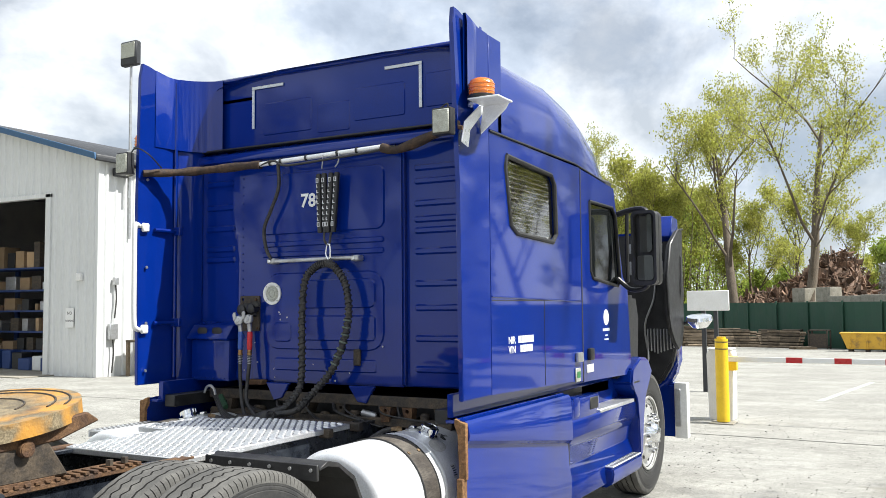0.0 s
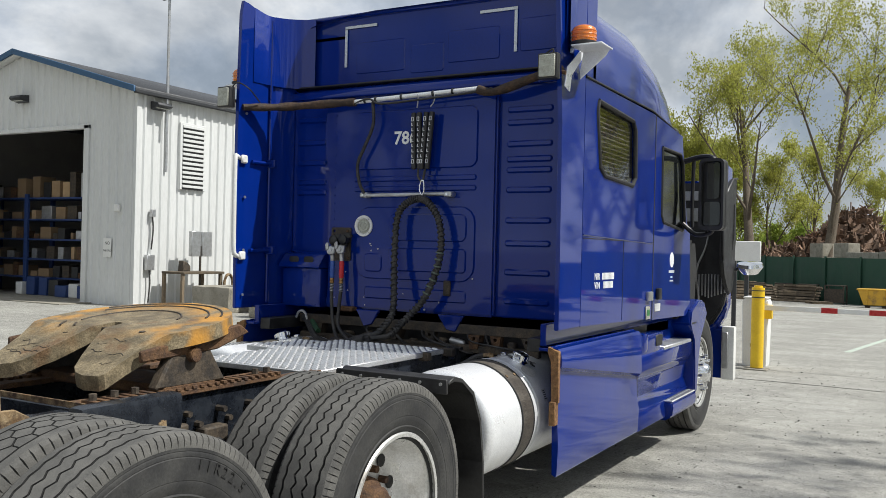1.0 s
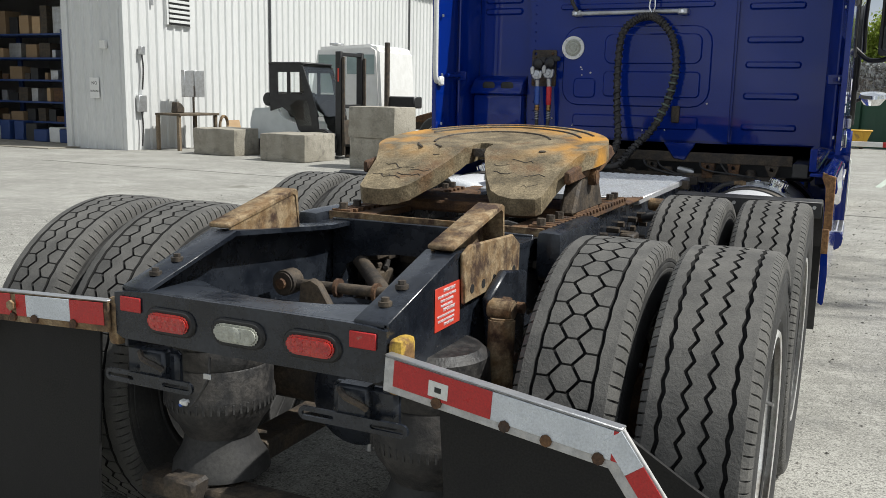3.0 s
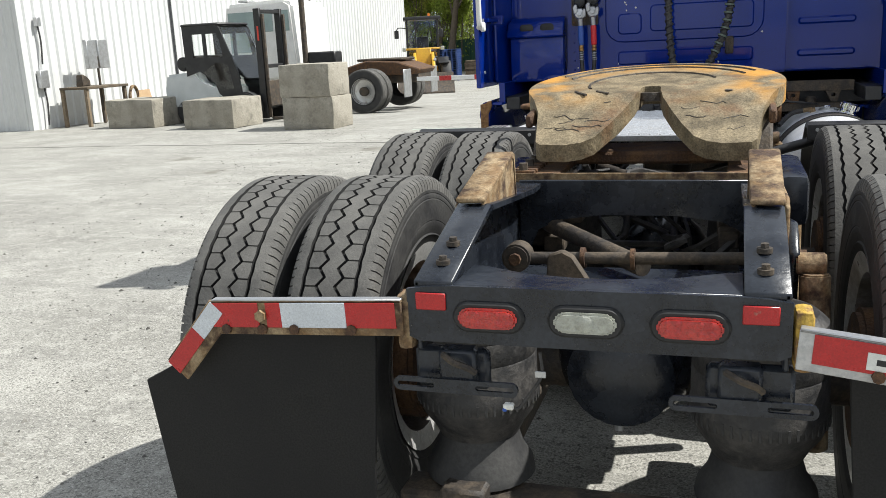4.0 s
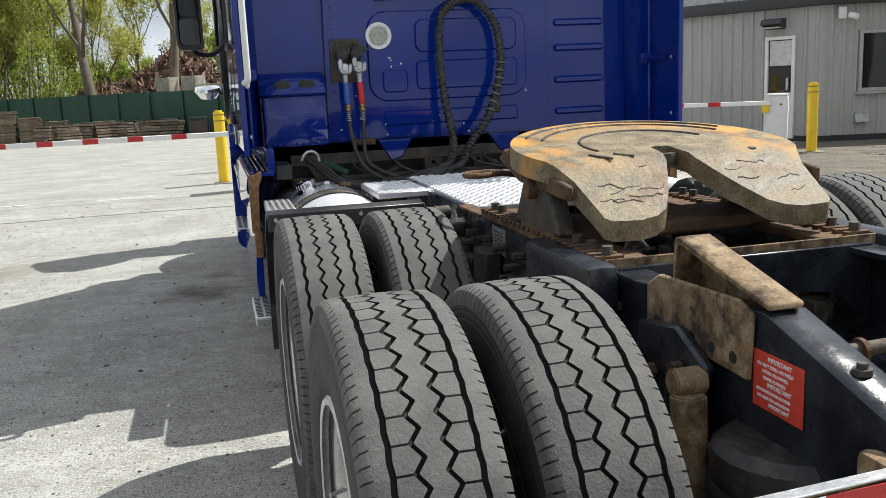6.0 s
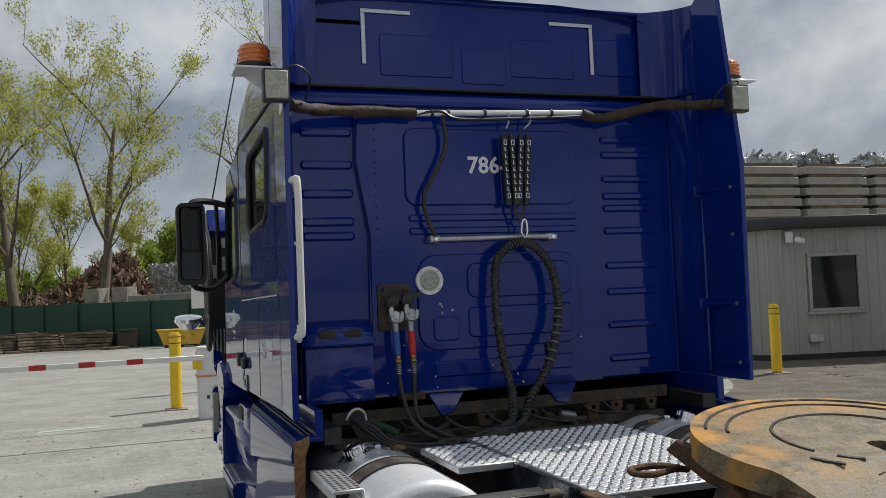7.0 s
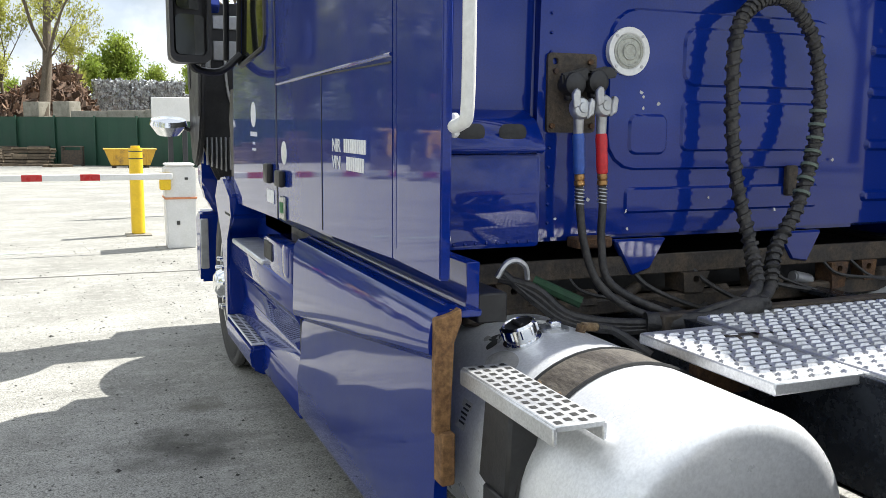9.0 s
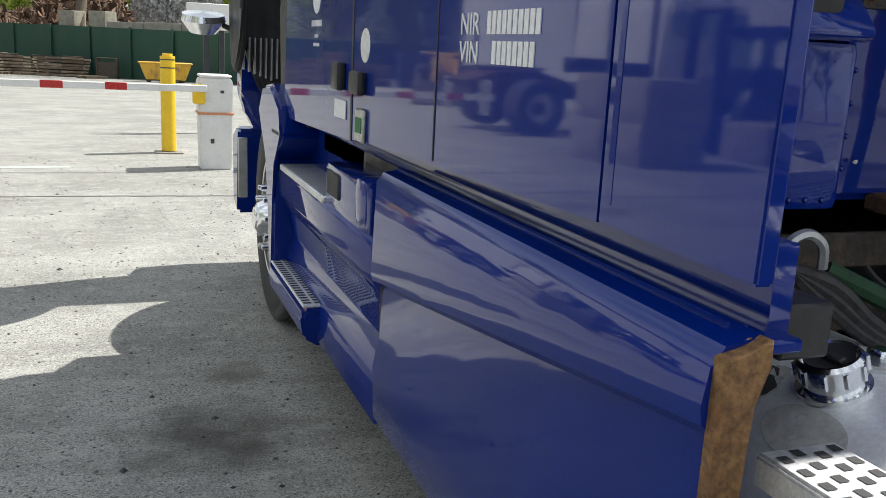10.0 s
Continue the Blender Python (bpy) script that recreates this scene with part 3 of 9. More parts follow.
# rivets along panel edges
rv = bmesh.new()
for k in range(24):
    z = 1.28 + k * 0.058
    for u in (-0.70,):
        bmesh.ops.create_icosphere(rv, subdivisions=1, radius=0.006, matrix=Matrix.Translation((u, cy - 0.002, z)))
for k in range(9):
    bmesh.ops.create_icosphere(rv, subdivisions=1, radius=0.006, matrix=Matrix.Translation((-1.08 + k * 0.035, 3.985, 1.235)))
tagged(part("rivets", rv, M["blue"], truck), kind="stuff")
# chips in the paint
rnd = random.Random(4)
for k in range(15):
    ch = bmesh.new()
    u, v = rnd.uniform(-0.7, 0.5), 1.23 + abs(rnd.gauss(0, 0.10))
    if k > 9:
        u, v = rnd.gauss(-0.40, 0.07), rnd.gauss(1.66, 0.05)
    c = [(u + rnd.uniform(0.002, 0.010) * math.cos(a) * rnd.uniform(0.5, 1.3), v + rnd.uniform(0.003, 0.009) * math.sin(a)) for a in (0.2, 1.1, 2.0, 3.2, 4.3, 5.4)]
    ch.faces.new([ch.verts.new((p, cy - 0.011, q)) for p, q in c])
    part("paint_chip", ch, M["galv"], truck, smooth=0)

# rear lamp, number, bars
lamp = part("round_work_lamp", lathe([(0.0, 0.0), (0.05, 0.0), (0.058, 0.008), (0.075, 0.008), (0.075, -0.012)], (-0.431, cy - 0.012, 1.813), (0, -1, 0), 32), [M["white"]], truck, "round white-rimmed flush lamp")
part("lens", lathe([(0.0, 0.010), (0.020, 0.010), (0.022, 0.013), (0.026, 0.013), (0.028, 0.009), (0.040, 0.008), (0.042, 0.011), (0.045, 0.011), (0.047, 0.007), (0.053, 0.005)], (-0.431, cy - 0.012, 1.813), (0, -1, 0), 24), M["clearlens"], lamp)
for k in range(4):
    a = radians(45 + 90 * k)
    part("screw", cyl((-0.431 + 0.066 * math.cos(a), cy - 0.019, 1.813 + 0.066 * math.sin(a)), (-0.431 + 0.066 * math.cos(a), cy - 0.023, 1.813 + 0.066 * math.sin(a)), 0.005, n=8), M["galv"], lamp)
letters("unit_number", "786-1", 0.125, pose(-0.19, cy - 0.016, 2.385, 90, 0, 0), M["decal"], truck, "white unit number", 0.003)
gb = part("grab_bar", cyl((-0.405, cy - 0.055, 2.027), (0.274, cy - 0.055, 2.031), 0.014, n=14), M["galv"], truck, "galvanised hose hanger bar")
for u in (-0.405, 0.274):
    part("bracket", box(u - 0.032, u + 0.032, cy - 0.07, cy, 2.01, 2.048, 0.008), M["galv"], gb)
    part("bolt", cyl((u, cy - 0.07, 2.029), (u, cy - 0.078, 2.029), 0.010, n=6), M["chrome"], gb)
ub = part("light_bar", cyl((-0.50, 3.985, 2.69), (0.50, 3.995, 2.72), 0.017, n=14), M["alu"], truck, "bright metal cross bar with taped ends")
for s, z in ((-1, 2.66), (1, 2.74)):
    part("taped_end", tube([(s * 0.49, 3.985, 2.70 + s * 0.012), (s * 0.62, 3.98, 2.69), (s * 0.95, 3.93, z + 0.02), (s * 1.10, 3.80, z), (s * 1.21, 3.62, z - 0.02)], 0.025, 10, curve=4,
                          radii=[0.03, 0.026, 0.032, 0.027, 0.033, 0.026, 0.03, 0.025]), M["tape"], ub, "brown tape-wrapped cable bundle")
for u in (-0.40, -0.31, -0.1, 0.15, 0.3):
    part("clip", cyl((u - 0.006, 3.985 + u * 0.01, 2.705 + u * 0.03), (u + 0.006, 3.985 + u * 0.01, 2.705 + u * 0.03), 0.021, n=12), M["black"], ub)
part("cable", tube([(-0.34, 3.985, 2.69), (-0.33, 3.98, 2.52), (-0.40, 3.985, 2.37), (-0.46, 3.99, 2.25), (-0.44, 3.985, 2.12), (-0.40, 3.99, 2.04)], 0.012, 8, curve=5), M["hose"], truck)
part("cable", tube([(-0.5, 3.98, 2.68), (-0.36, 3.965, 2.70), (-0.25, 3.96, 2.66), (0.1, 3.97, 2.675), (0.4, 3.97, 2.69), (0.6, 3.97, 2.71)], 0.008, 6, curve=5), M["black"], truck)

# hanger springs with their printed sleeves
for k, (u, t) in enumerate(((0.03, -0.012), (0.115, 0.03))):
    hook = part("spring_hook", tube([(u + t, 3.985, 2.715), (u + t + 0.02, 3.975, 2.70), (u + t + 0.018, 3.975, 2.655), (u + t * 0.5, 3.985, 2.62)], 0.005, 6, curve=4), M["galv"], truck)
    for d in (-0.022, 0.022):
        sl = part("spring_sleeve", cyl((u + d + t * 0.4, 3.98, 2.585), (u + d - t * 0.6, 3.98, 2.20), 0.0185, n=12, bev=0.004), M["black"], truck, "black spring sleeve with white print")
        pr = bmesh.new()
        for j in range(9):
            z = 2.54 - j * 0.036
            w = 0.009 if j in (0, 8) else 0.007
            f = (2.585 - z) / 0.385
            uu = u + d + t * (0.4 - f)
            if j in (0, 8):
                for a, b, c, e in ((-w, w, 0.011, 0.014), (-w, w, -0.014, -0.011), (-w, -w + 0.003, -0.011, 0.011), (w - 0.003, w, -0.011, 0.011)):
                    box(uu + a, uu + b, 3.958, 3.963, z + c, z + e, 0, pr)
            else:
                box(uu - w, uu + w - 0.004 * (j % 2), 3.958, 3.963, z - 0.010, z - 0.006, 0, pr)
                box(uu - w, uu - w + 0.004, 3.958, 3.963, z - 0.006, z + 0.010, 0, pr)
        tagged(part("print", pr, M["decal"], sl, smooth=0), kind="stuff")
cb = part("carabiner", tube([(0.09, 3.965, 2.02), (0.075, 3.96, 2.06), (0.085, 3.96, 2.115), (0.105, 3.96, 2.115), (0.11, 3.96, 2.06), (0.10, 3.965, 2.02)], 0.006, 8, curve=5), M["chrome"], truck)
part("chain", tube([(0.05, 3.975, 2.20), (0.055, 3.97, 2.15), (0.085, 3.965, 2.11)], 0.008, 6, curve=3), M["hose"], truck)
part("chain", tube([(0.105, 3.975, 2.20), (0.10, 3.97, 2.15), (0.095, 3.965, 2.11)], 0.008, 6, curve=3), M["hose"], truck)

# electric cable loop in spiral wrap
loop = [(0.09, 3.955, 2.0), (0.0, 3.955, 1.98), (-0.085, 3.95, 1.89), (-0.10, 3.94, 1.65), (-0.085, 3.92, 1.42), (-0.06, 3.87, 1.22), (-0.10, 3.78, 1.10), (-0.20, 3.72, 1.06)]
loop2 = [(0.09, 3.955, 2.0), (0.15, 3.955, 1.97), (0.235, 3.95, 1.86), (0.265, 3.94, 1.68), (0.235, 3.925, 1.50), (0.16, 3.90, 1.32), (0.05, 3.87, 1.19), (-0.03, 3.80, 1.08), (-0.14, 3.72, 1.055)]
for lp in (loop, loop2):
    hs = part("electric_cable", tube(lp, 0.0195, 12, curve=8), M["hose"], truck, "thick black cable in spiral wrap")
    P = smooth_path(lp[:-1], 42)
    sp = []
    for i, p in enumerate(P):
        a = i * 0.86
        d = (P[min(i + 1, len(P) - 1)] - P[max(i - 1, 0)]).normalized()
        s0 = d.cross(Vector((0, 1, 0))).normalized()
        sp.append(p + 0.0195 * (s0 * math.cos(a) + d.cross(s0) * math.sin(a)))
    part("spiral_wrap", tube(sp, 0.0088, 5), M["hose"], hs)
P2 = smooth_path(loop2[3:6], 8)
wrap_mat = mat("grey_green_wrap", (0.10, 0.13, 0.105), 0.6)
for i in range(2, 15, 2):
    d = (P2[i + 1] - P2[i]).normalized()
    part("wrap_band", cyl(P2[i] - d * 0.005, P2[i] + d * 0.005, 0.0285, n=12), wrap_mat, truck)

# air couplings and hoses
gbx = part("coupling_bracket", holed(rrect(-0.715, -0.545, 1.56, 1.80, 0.012), [rrect(-0.70, -0.68, 1.765, 1.785, 0.008)], "y", cy - 0.012, cy), M["grime"], truck, "dirty steel coupling bracket", smooth=20)
for u, v in ((-0.69, 1.745), (-0.57, 1.775), (-0.70, 1.58), (-0.56, 1.58)):
    part("bolt", cyl((u, cy - 0.012, v), (u, cy - 0.022, v), 0.009, n=6), M["rust"], gbx)
for u, zo, mt, nm in ((-0.646, 0.0, "bluehose", "blue"), (-0.565, 0.008, "red", "red")):
    bx_ = part("coupling_block", lathe([(0.0, 0.075), (0.022, 0.075), (0.034, 0.066), (0.036, 0.03), (0.028, 0.022), (0.028, 0.0)], (u - 0.008, cy - 0.01, 1.705 + zo), (0, -1, 0), 22), M["black"], gbx, "black cast dummy coupling")
    part("coupling_arm", prism([(u - 0.05, 1.735 + zo), (u + 0.03, 1.755 + zo), (u + 0.062, 1.742 + zo), (u + 0.066, 1.722 + zo), (u + 0.02, 1.712 + zo), (u - 0.045, 1.70 + zo)], "y", cy - 0.066, cy - 0.040, bev=0.006, seg=2), M["black"], bx_)
    part("coupling_spigot", box(u - 0.02, u + 0.008, cy - 0.05, cy - 0.02, 1.655 + zo, 1.69 + zo, 0.006), M["black"], bx_)
    gh = part("glad_hand", lathe([(0.0, 0.030), (0.014, 0.030), (0.016, 0.026), (0.028, 0.024), (0.034, 0.016), (0.034, 0.0), (0.028, -0.006), (0.0, -0.006)], (u - 0.006, 3.968, 1.632 + zo), (0.12, -1, 0.1), 22), M["galv"], truck, "cast aluminium air coupling")
    part("tongue", prism([(u - 0.038, 1.63 + zo), (u - 0.045, 1.675 + zo), (u - 0.03, 1.692 + zo), (u - 0.016, 1.685 + zo), (u - 0.014, 1.64 + zo)], "y", 3.934, 3.948, bev=0.004), M["galv"], gh)
    part("lug", prism([(u + 0.012, 1.60 + zo), (u + 0.036, 1.615 + zo), (u + 0.040, 1.655 + zo), (u + 0.026, 1.665 + zo), (u + 0.014, 1.64 + zo)], "y", 3.94, 3.962, bev=0.004), M["galv"], gh)
    part("neck", cyl((u - 0.003, 3.968, 1.61 + zo), (u, 3.972, 1.555), 0.017, 0.015, n=14, bev=0.003), M["galv"], gh)
    gp = part("hose_grip", lathe([(0.015, 0.0), (0.0175, 0.004), (0.019, 0.02), (0.0175, 0.05), (0.0185, 0.09), (0.017, 0.118), (0.014, 0.122)], (u, 3.972, 1.558), (0.03, -0.06, -1), 16), M[mt], truck, nm + " hose grip")
    part("ferrule", lathe([(0.013, 0.0), (0.0155, 0.003), (0.0155, 0.016), (0.013, 0.019), (0.0165, 0.022), (0.0165, 0.034), (0.012, 0.038)], (u + 0.004, 3.965, 1.437), (0, -0.04, -1), 14), M["brass"], gp, "tarnished brass hose end")
    coil = [(u + 0.005 + 0.0145 * math.cos(k * 0.7), 3.963 + 0.0145 * math.sin(k * 0.7), 1.398 - 0.0012 * k) for k in range(46)]
    part("strain_spring", tube(coil, 0.0022, 4), M["galv"], gp)
    dx = 0.0 if mt == "bluehose" else 0.02
    part("air_hose", tube([(u + 0.004, 3.964, 1.40), (u + 0.006, 3.96, 1.34), (u + 0.02 - dx, 3.95, 1.22), (u + 0.06 - dx * 2, 3.92, 1.10), (u + 0.16, 3.84, 1.02), (-0.32, 3.74, 1.0 + dx * 0.5), (-0.12, 3.70, 1.045 + dx * 0.4)], 0.0125, 10, curve=6), M["hose"], truck)
for k in range(3):
    part("air_hose", tube([(-0.90, 3.98, 1.13 + 0.012 * k), (-0.80, 3.93, 1.10 - 0.02 * k), (-0.70, 3.88, 1.02 - 0.012 * k), (-0.5, 3.80, 1.0 - 0.01 * k), (-0.25, 3.73, 1.03 + 0.012 * k), (-0.13, 3.70, 1.06)], 0.014, 8, curve=5), M["hose"], truck)
part("hose_wrap", tube([(-0.50, 3.80, 1.0), (-0.35, 3.75, 1.0), (-0.16, 3.70, 1.05)], 0.034, 10, curve=5, radii=[0.034, 0.03, 0.035, 0.03, 0.036, 0.03]), M["hose"], truck)
part("hose_sleeve", tube([(-0.80, 3.95, 1.12), (-0.74, 3.91, 1.09), (-0.68, 3.87, 1.06)], 0.018, 8, curve=3), M["darkgreen"], truck, "green hose sleeve")
cl = part("hose_clamp", tube([(-0.93, 3.93, 1.14), (-0.905, 3.925, 1.18), (-0.87, 3.925, 1.19), (-0.84, 3.925, 1.17), (-0.83, 3.93, 1.13)], 0.009, 6, curve=4), M["galv"], truck)
part("small_box", box(-0.62, -0.49, 4.0, 4.07, 1.20, 1.235, 0.006), M["rust"], truck)
part("socket", box(0.235, 0.285, cy - 0.025, cy, 1.345, 1.45, 0.006), M["grime"], truck, "brown corroded socket cover")
part("pintle_plate", prism([(-0.47, 1.22), (-0.27, 1.22), (-0.33, 1.12), (-0.40, 1.10)], "y", 4.02, 4.05, bev=0.006), M["blue"], truck)
part("pintle_plate", prism([(0.20, 1.22), (0.40, 1.22), (0.34, 1.11), (0.27, 1.12)], "y", 4.02, 4.05, bev=0.006), M["blue"], truck)

# side extenders
for s in (-1, 1):
    X = s * HALF
    outline = [(3.60, 1.205), (3.585, 2.4), (3.59, 3.30), (3.605, 3.40), (3.66, 3.39), (3.75, 3.365), (3.980, 3.32), (3.980, 1.205)]
    exm = prism(outline, "x", X - s * 0.028, X, bev=0.004, seg=2)
    for v in exm.verts:                                 # the panel flares out towards its rear edge
        v.co.x += s * 0.012 * (3.98 - v.co.y) / 0.38 * min(1.0, max(0.0, (3.0 - v.co.z) / 0.6))
        if s > 0 and v.co.z > 2.4 and v.co.y < 3.8:     # its upper rear corner is bent in
            v.co += Vector((-0.05, 0.05, 0)) * (v.co.z - 2.4) / 0.95
    fx = part("side_extender", exm, M["blue"], truck, "tall blue side fairing panel")
    part("inner_return", prism([(s * (HALF - 0.03), 3.965), (s * (HALF - 0.03), 3.93), (s * 1.12, 4.09), (s * 1.13, 4.12)], "z", 1.22, 3.36, bev=0.004), M["blue"], truck)
    part("edge_strip", tube([(s * 1.19, 3.90, 1.24), (s * 1.19, 3.90, 3.32)], 0.012, 8), M["blue"], fx)
    for z in (2.26, 1.62):
        part("hinge", box(X - s * 0.10 if s > 0 else X, X if s > 0 else X + 0.10, 3.885, 3.925, z - 0.03, z + 0.03, 0.006), M["blue"], fx)
        part("strut", cyl((X - s * 0.035, 3.72, z), (X - s * 0.06, 3.90, z), 0.014, n=8), M["blue"], fx)
    for z in (1.3, 1.62, 2.0, 2.26, 2.6):
        part("bolt", cyl((X - s * 0.028, 3.655, z), (X - s * 0.036, 3.655, z), 0.010, n=8), M["galv"], fx)
    # top wing that curls in to the roof
    wing = bmesh.new()
    rows = []
    path = smooth_path([(1.205, 3.72, 3.375), (1.195, 3.86, 3.35), (1.16, 3.98, 3.355), (1.09, 4.07, 3.36), (0.97, 4.13, 3.36)], 5)
    for p in path:
        rows.append([wing.verts.new((s * p.x, p.y, 2.84)), wing.verts.new((s * p.x, p.y, p.z)), wing.verts.new((s * (p.x + 0.012), p.y + 0.012, p.z + 0.004)), wing.verts.new((s * (p.x + 0.018), p.y + 0.018, p.z - 0.04)), wing.verts.new((s * (p.x + 0.018), p.y + 0.018, 2.84))])
    for a, b in zip(rows, rows[1:]):
        for j in range(4):
            wing.faces.new((a[j], a[j + 1], b[j + 1], b[j]))
    part("curled_wing", wing, M["blue"], fx, smooth=70)
    part("roof_corner_strip", box(min(X - s * 0.03, X), max(X - s * 0.03, X), 3.985, 4.16, 2.75, 3.318, 0.004), M["blue"], fx)
# driver's grab handle
hd = part("grab_handle", tube([(-1.235, 3.63, 2.275), (-1.21, 3.57, 2.285), (-1.20, 3.545, 2.25), (-1.20, 3.545, 1.9), (-1.20, 3.55, 1.63), (-1.205, 3.575, 1.585), (-1.23, 3.63, 1.575)], 0.0165, 12, curve=5), M["white"], truck, "long white tubular grab handle")
for z in (2.27, 1.58):
    part("foot", box(-1.215, -1.19, 3.61, 3.67, z - 0.03, z + 0.03, 0.008), M["white"], hd)

# sleeper side, door and roof
SEC = [(0, 0.0), (0.35, 0.0), (0.62, 0.03), (0.80, 0.10), (0.92, 0.24), (0.98, 0.42), (1.0, 0.66), (1.0, 1.0)]


def roof_at(y):
    ys = (4.1, 4.4, 5.08, 5.62, 6.04, 6.36, 6.60)
    zs = (3.365, 3.385, 3.385, 3.31, 3.17, 2.99, 2.78)
    ws = (1.235, 1.235, 1.23, 1.215, 1.19, 1.15, 1.09)
    return float(np.interp(y, ys, zs)), float(np.interp(y, ys, ws))


rb = bmesh.new()
rows = []
for i in range(27):
    y = 4.11 + i * (6.60 - 4.11) / 26
    zt, w = roof_at(y)
    base = 2.75 - 0.05 * max(0, (y - 5.4) / 1.2)
    h = zt - base
    rows.append([rb.verts.new((s * w * a, y, zt - min(d * 0.62, h) if d < 1 else base)) for s, seq in ((-1, SEC[::-1]), (1, SEC[1:])) for a, d in seq])
for a, b in zip(rows, rows[1:]):
    for k in range(len(a) - 1):
        rb.faces.new((a[k], a[k + 1], b[k + 1], b[k]))
part("roof_fairing", rb, M["blue"], truck, "aerodynamic blue roof fairing", smooth=60)
part("roof_seam", tube([(-HALF - 0.004, 3.98, 2.742), (-HALF - 0.004, 5.4, 2.742), (-1.2, 6.2, 2.70)], 0.007, 6), M["gasket"], truck)
part("roof_seam", tube([(HALF + 0.004, 3.98, 2.742), (HALF + 0.004, 5.4, 2.742), (1.2, 6.2, 2.70)], 0.007, 6), M["gasket"], truck)
part("cab_core", box(-1.14, 1.14, 4.16, 6.55, 1.25, 2.76, 0.02), M["black"], truck)
win = [(4.22, 2.63), (4.94, 2.60), (5.00, 2.54), (5.02, 2.20), (4.96, 2.145), (4.36, 2.165), (4.27, 2.21), (4.20, 2.56)]
dwin = [(5.70, 2.50), (6.25, 2.50), (6.33, 2.44), (6.43, 1.92), (6.36, 1.87), (5.76, 1.92), (5.71, 1.97)]
for s in (-1, 1):
    X = s * HALF
    sp = part("sleeper_side", holed([(3.984, 1.206), (3.984, 2.735), (5.505, 2.725), (5.505, 1.165), (5.30, 1.178)], [win], "x", X - s * 0.03, X), M["blue"], truck, smooth=20)
    bmw = tube([(X, y, z) for y, z in win + [win[0]]], 0.016, 8)
    wf = part("sleeper_window", bmw, M["gasket"], truck)
    pn = part("pane", prism(win, "x", X - s * 0.020, X - s * 0.014), M["seeglass"], wf, "clear glass before closed slats", smooth=0)
    pn.visible_shadow = False
    for k in range(15):
        z = 2.175 + 0.031 * k
        part("slat", box(min(X - s * 0.060, X - s * 0.036), max(X - s * 0.060, X - s * 0.036), 4.24, 4.985, z, z + 0.004, 0, m=pose(0, 0.0, 0.0, 0, 0, 0)), M["slat"], wf)
    dr = part("door", holed([(5.52, 1.16), (5.52, 2.72), (6.30, 2.66), (6.50, 1.95), (6.62, 1.86), (6.68, 1.22), (6.55, 1.14)], [dwin], "x", X - s * 0.03, X), M["blue"], truck, smooth=20)
    part("window_seal", tube([(X, y, z) for y, z in dwin + [dwin[0]]], 0.013, 8), M["gasket"], dr)
    part("pane", prism(dwin, "x", X - s * 0.022, X - s * 0.014), M["glass"], dr, "dark door glass", smooth=0)
    part("door_gap", box(min(X - s * 0.02, X + s * 0.002), max(X - s * 0.02, X + s * 0.002), 5.503, 5.523, 1.165, 2.72, 0), M["gasket"], truck)
    part("panel_gap", box(min(X - s * 0.02, X + s * 0.002), max(X - s * 0.02, X - s * 0.012), 3.974 if s > 0 else 3.944, 3.990 if s > 0 else 3.960, 1.24, 2.74, 0), M["blue"], truck)
    # belt crease and hatch joint
    part("belt_crease", tube([(X + s * 0.001, 3.99, 1.772), (X + s * 0.001, 5.49, 1.745)], 0.006, 6), M["blue"], sp)
    part("belt_shadow_gap", box(min(X, X + s * 0.0025), max(X, X + s * 0.0025), 3.99, 5.49, 1.748, 1.753, 0, m=None), M["gasket"], sp)
    part("hatch_gap", box(min(X, X + s * 0.002), max(X, X + s * 0.002), 4.785 if s > 0 else 4.742, 4.791 if s > 0 else 4.748, 1.20, 1.75, 0), M["gasket"], sp)
    # door pull, latch, badges
    part("latch", box(min(X, X + s * 0.03), max(X, X + s * 0.03), 5.345, 5.455, 1.31, 1.38, 0.012, seg=2), M["black"] if s < 0 else M["galv"], truck)
    part("marker", box(min(X, X + s * 0.012), max(X, X + s * 0.012), 5.335, 5.43, 1.17, 1.27, 0.008), M["clearlens"], truck, "pale inspection sticker panel")
    part("sticker", box(min(X, X + s * 0.014), max(X, X + s * 0.014), 5.35, 5.415, 1.20, 1.245, 0), M["greencloth"], truck)
    dh = part("door_handle", box(min(X, X + s * 0.03), max(X, X + s * 0.03), 5.60, 5.69, 1.31, 1.40, 0.012, seg=2), M["black"], dr)
    part("door_lock_plate", box(min(X, X + s * 0.004), max(X, X + s * 0.004), 5.58, 5.73, 1.22, 1.28, 0.002), M["decal"], dr)
    # door emblem: a disc and lines of print
    em = part("emblem", lathe([(0.0, 0.002), (0.06, 0.002), (0.062, 0.0)], (X, 6.05, 1.62), (s, 0, 0), 28), M["decal"], dr, "white round company emblem with print below")
    tx = bmesh.new()
    for v, w, h in ((1.525, 0.17, 0.022), (1.48, 0.06, 0.012), (1.45, 0.10, 0.012), (1.43, 0.0, 0.01)):
        n = max(int(w / 0.018), 0)
        for k in range(n):
            u = 6.05 - w / 2 + k * 0.018 * (w / (n * 0.018))
            box(min(X, X + s * 0.002), max(X, X + s * 0.002), u, u + 0.012, v - h / 2, v + h / 2, 0, tx)
    tagged(part("print", tx, M["decal"], dr, smooth=0), kind="stuff")
    if s < 0:
        part("badge", lathe([(0.0, 0.002), (0.048, 0.002), (0.05, 0.0)], (X, 5.37, 1.455), (s, 0, 0), 24), M["paper"], truck)
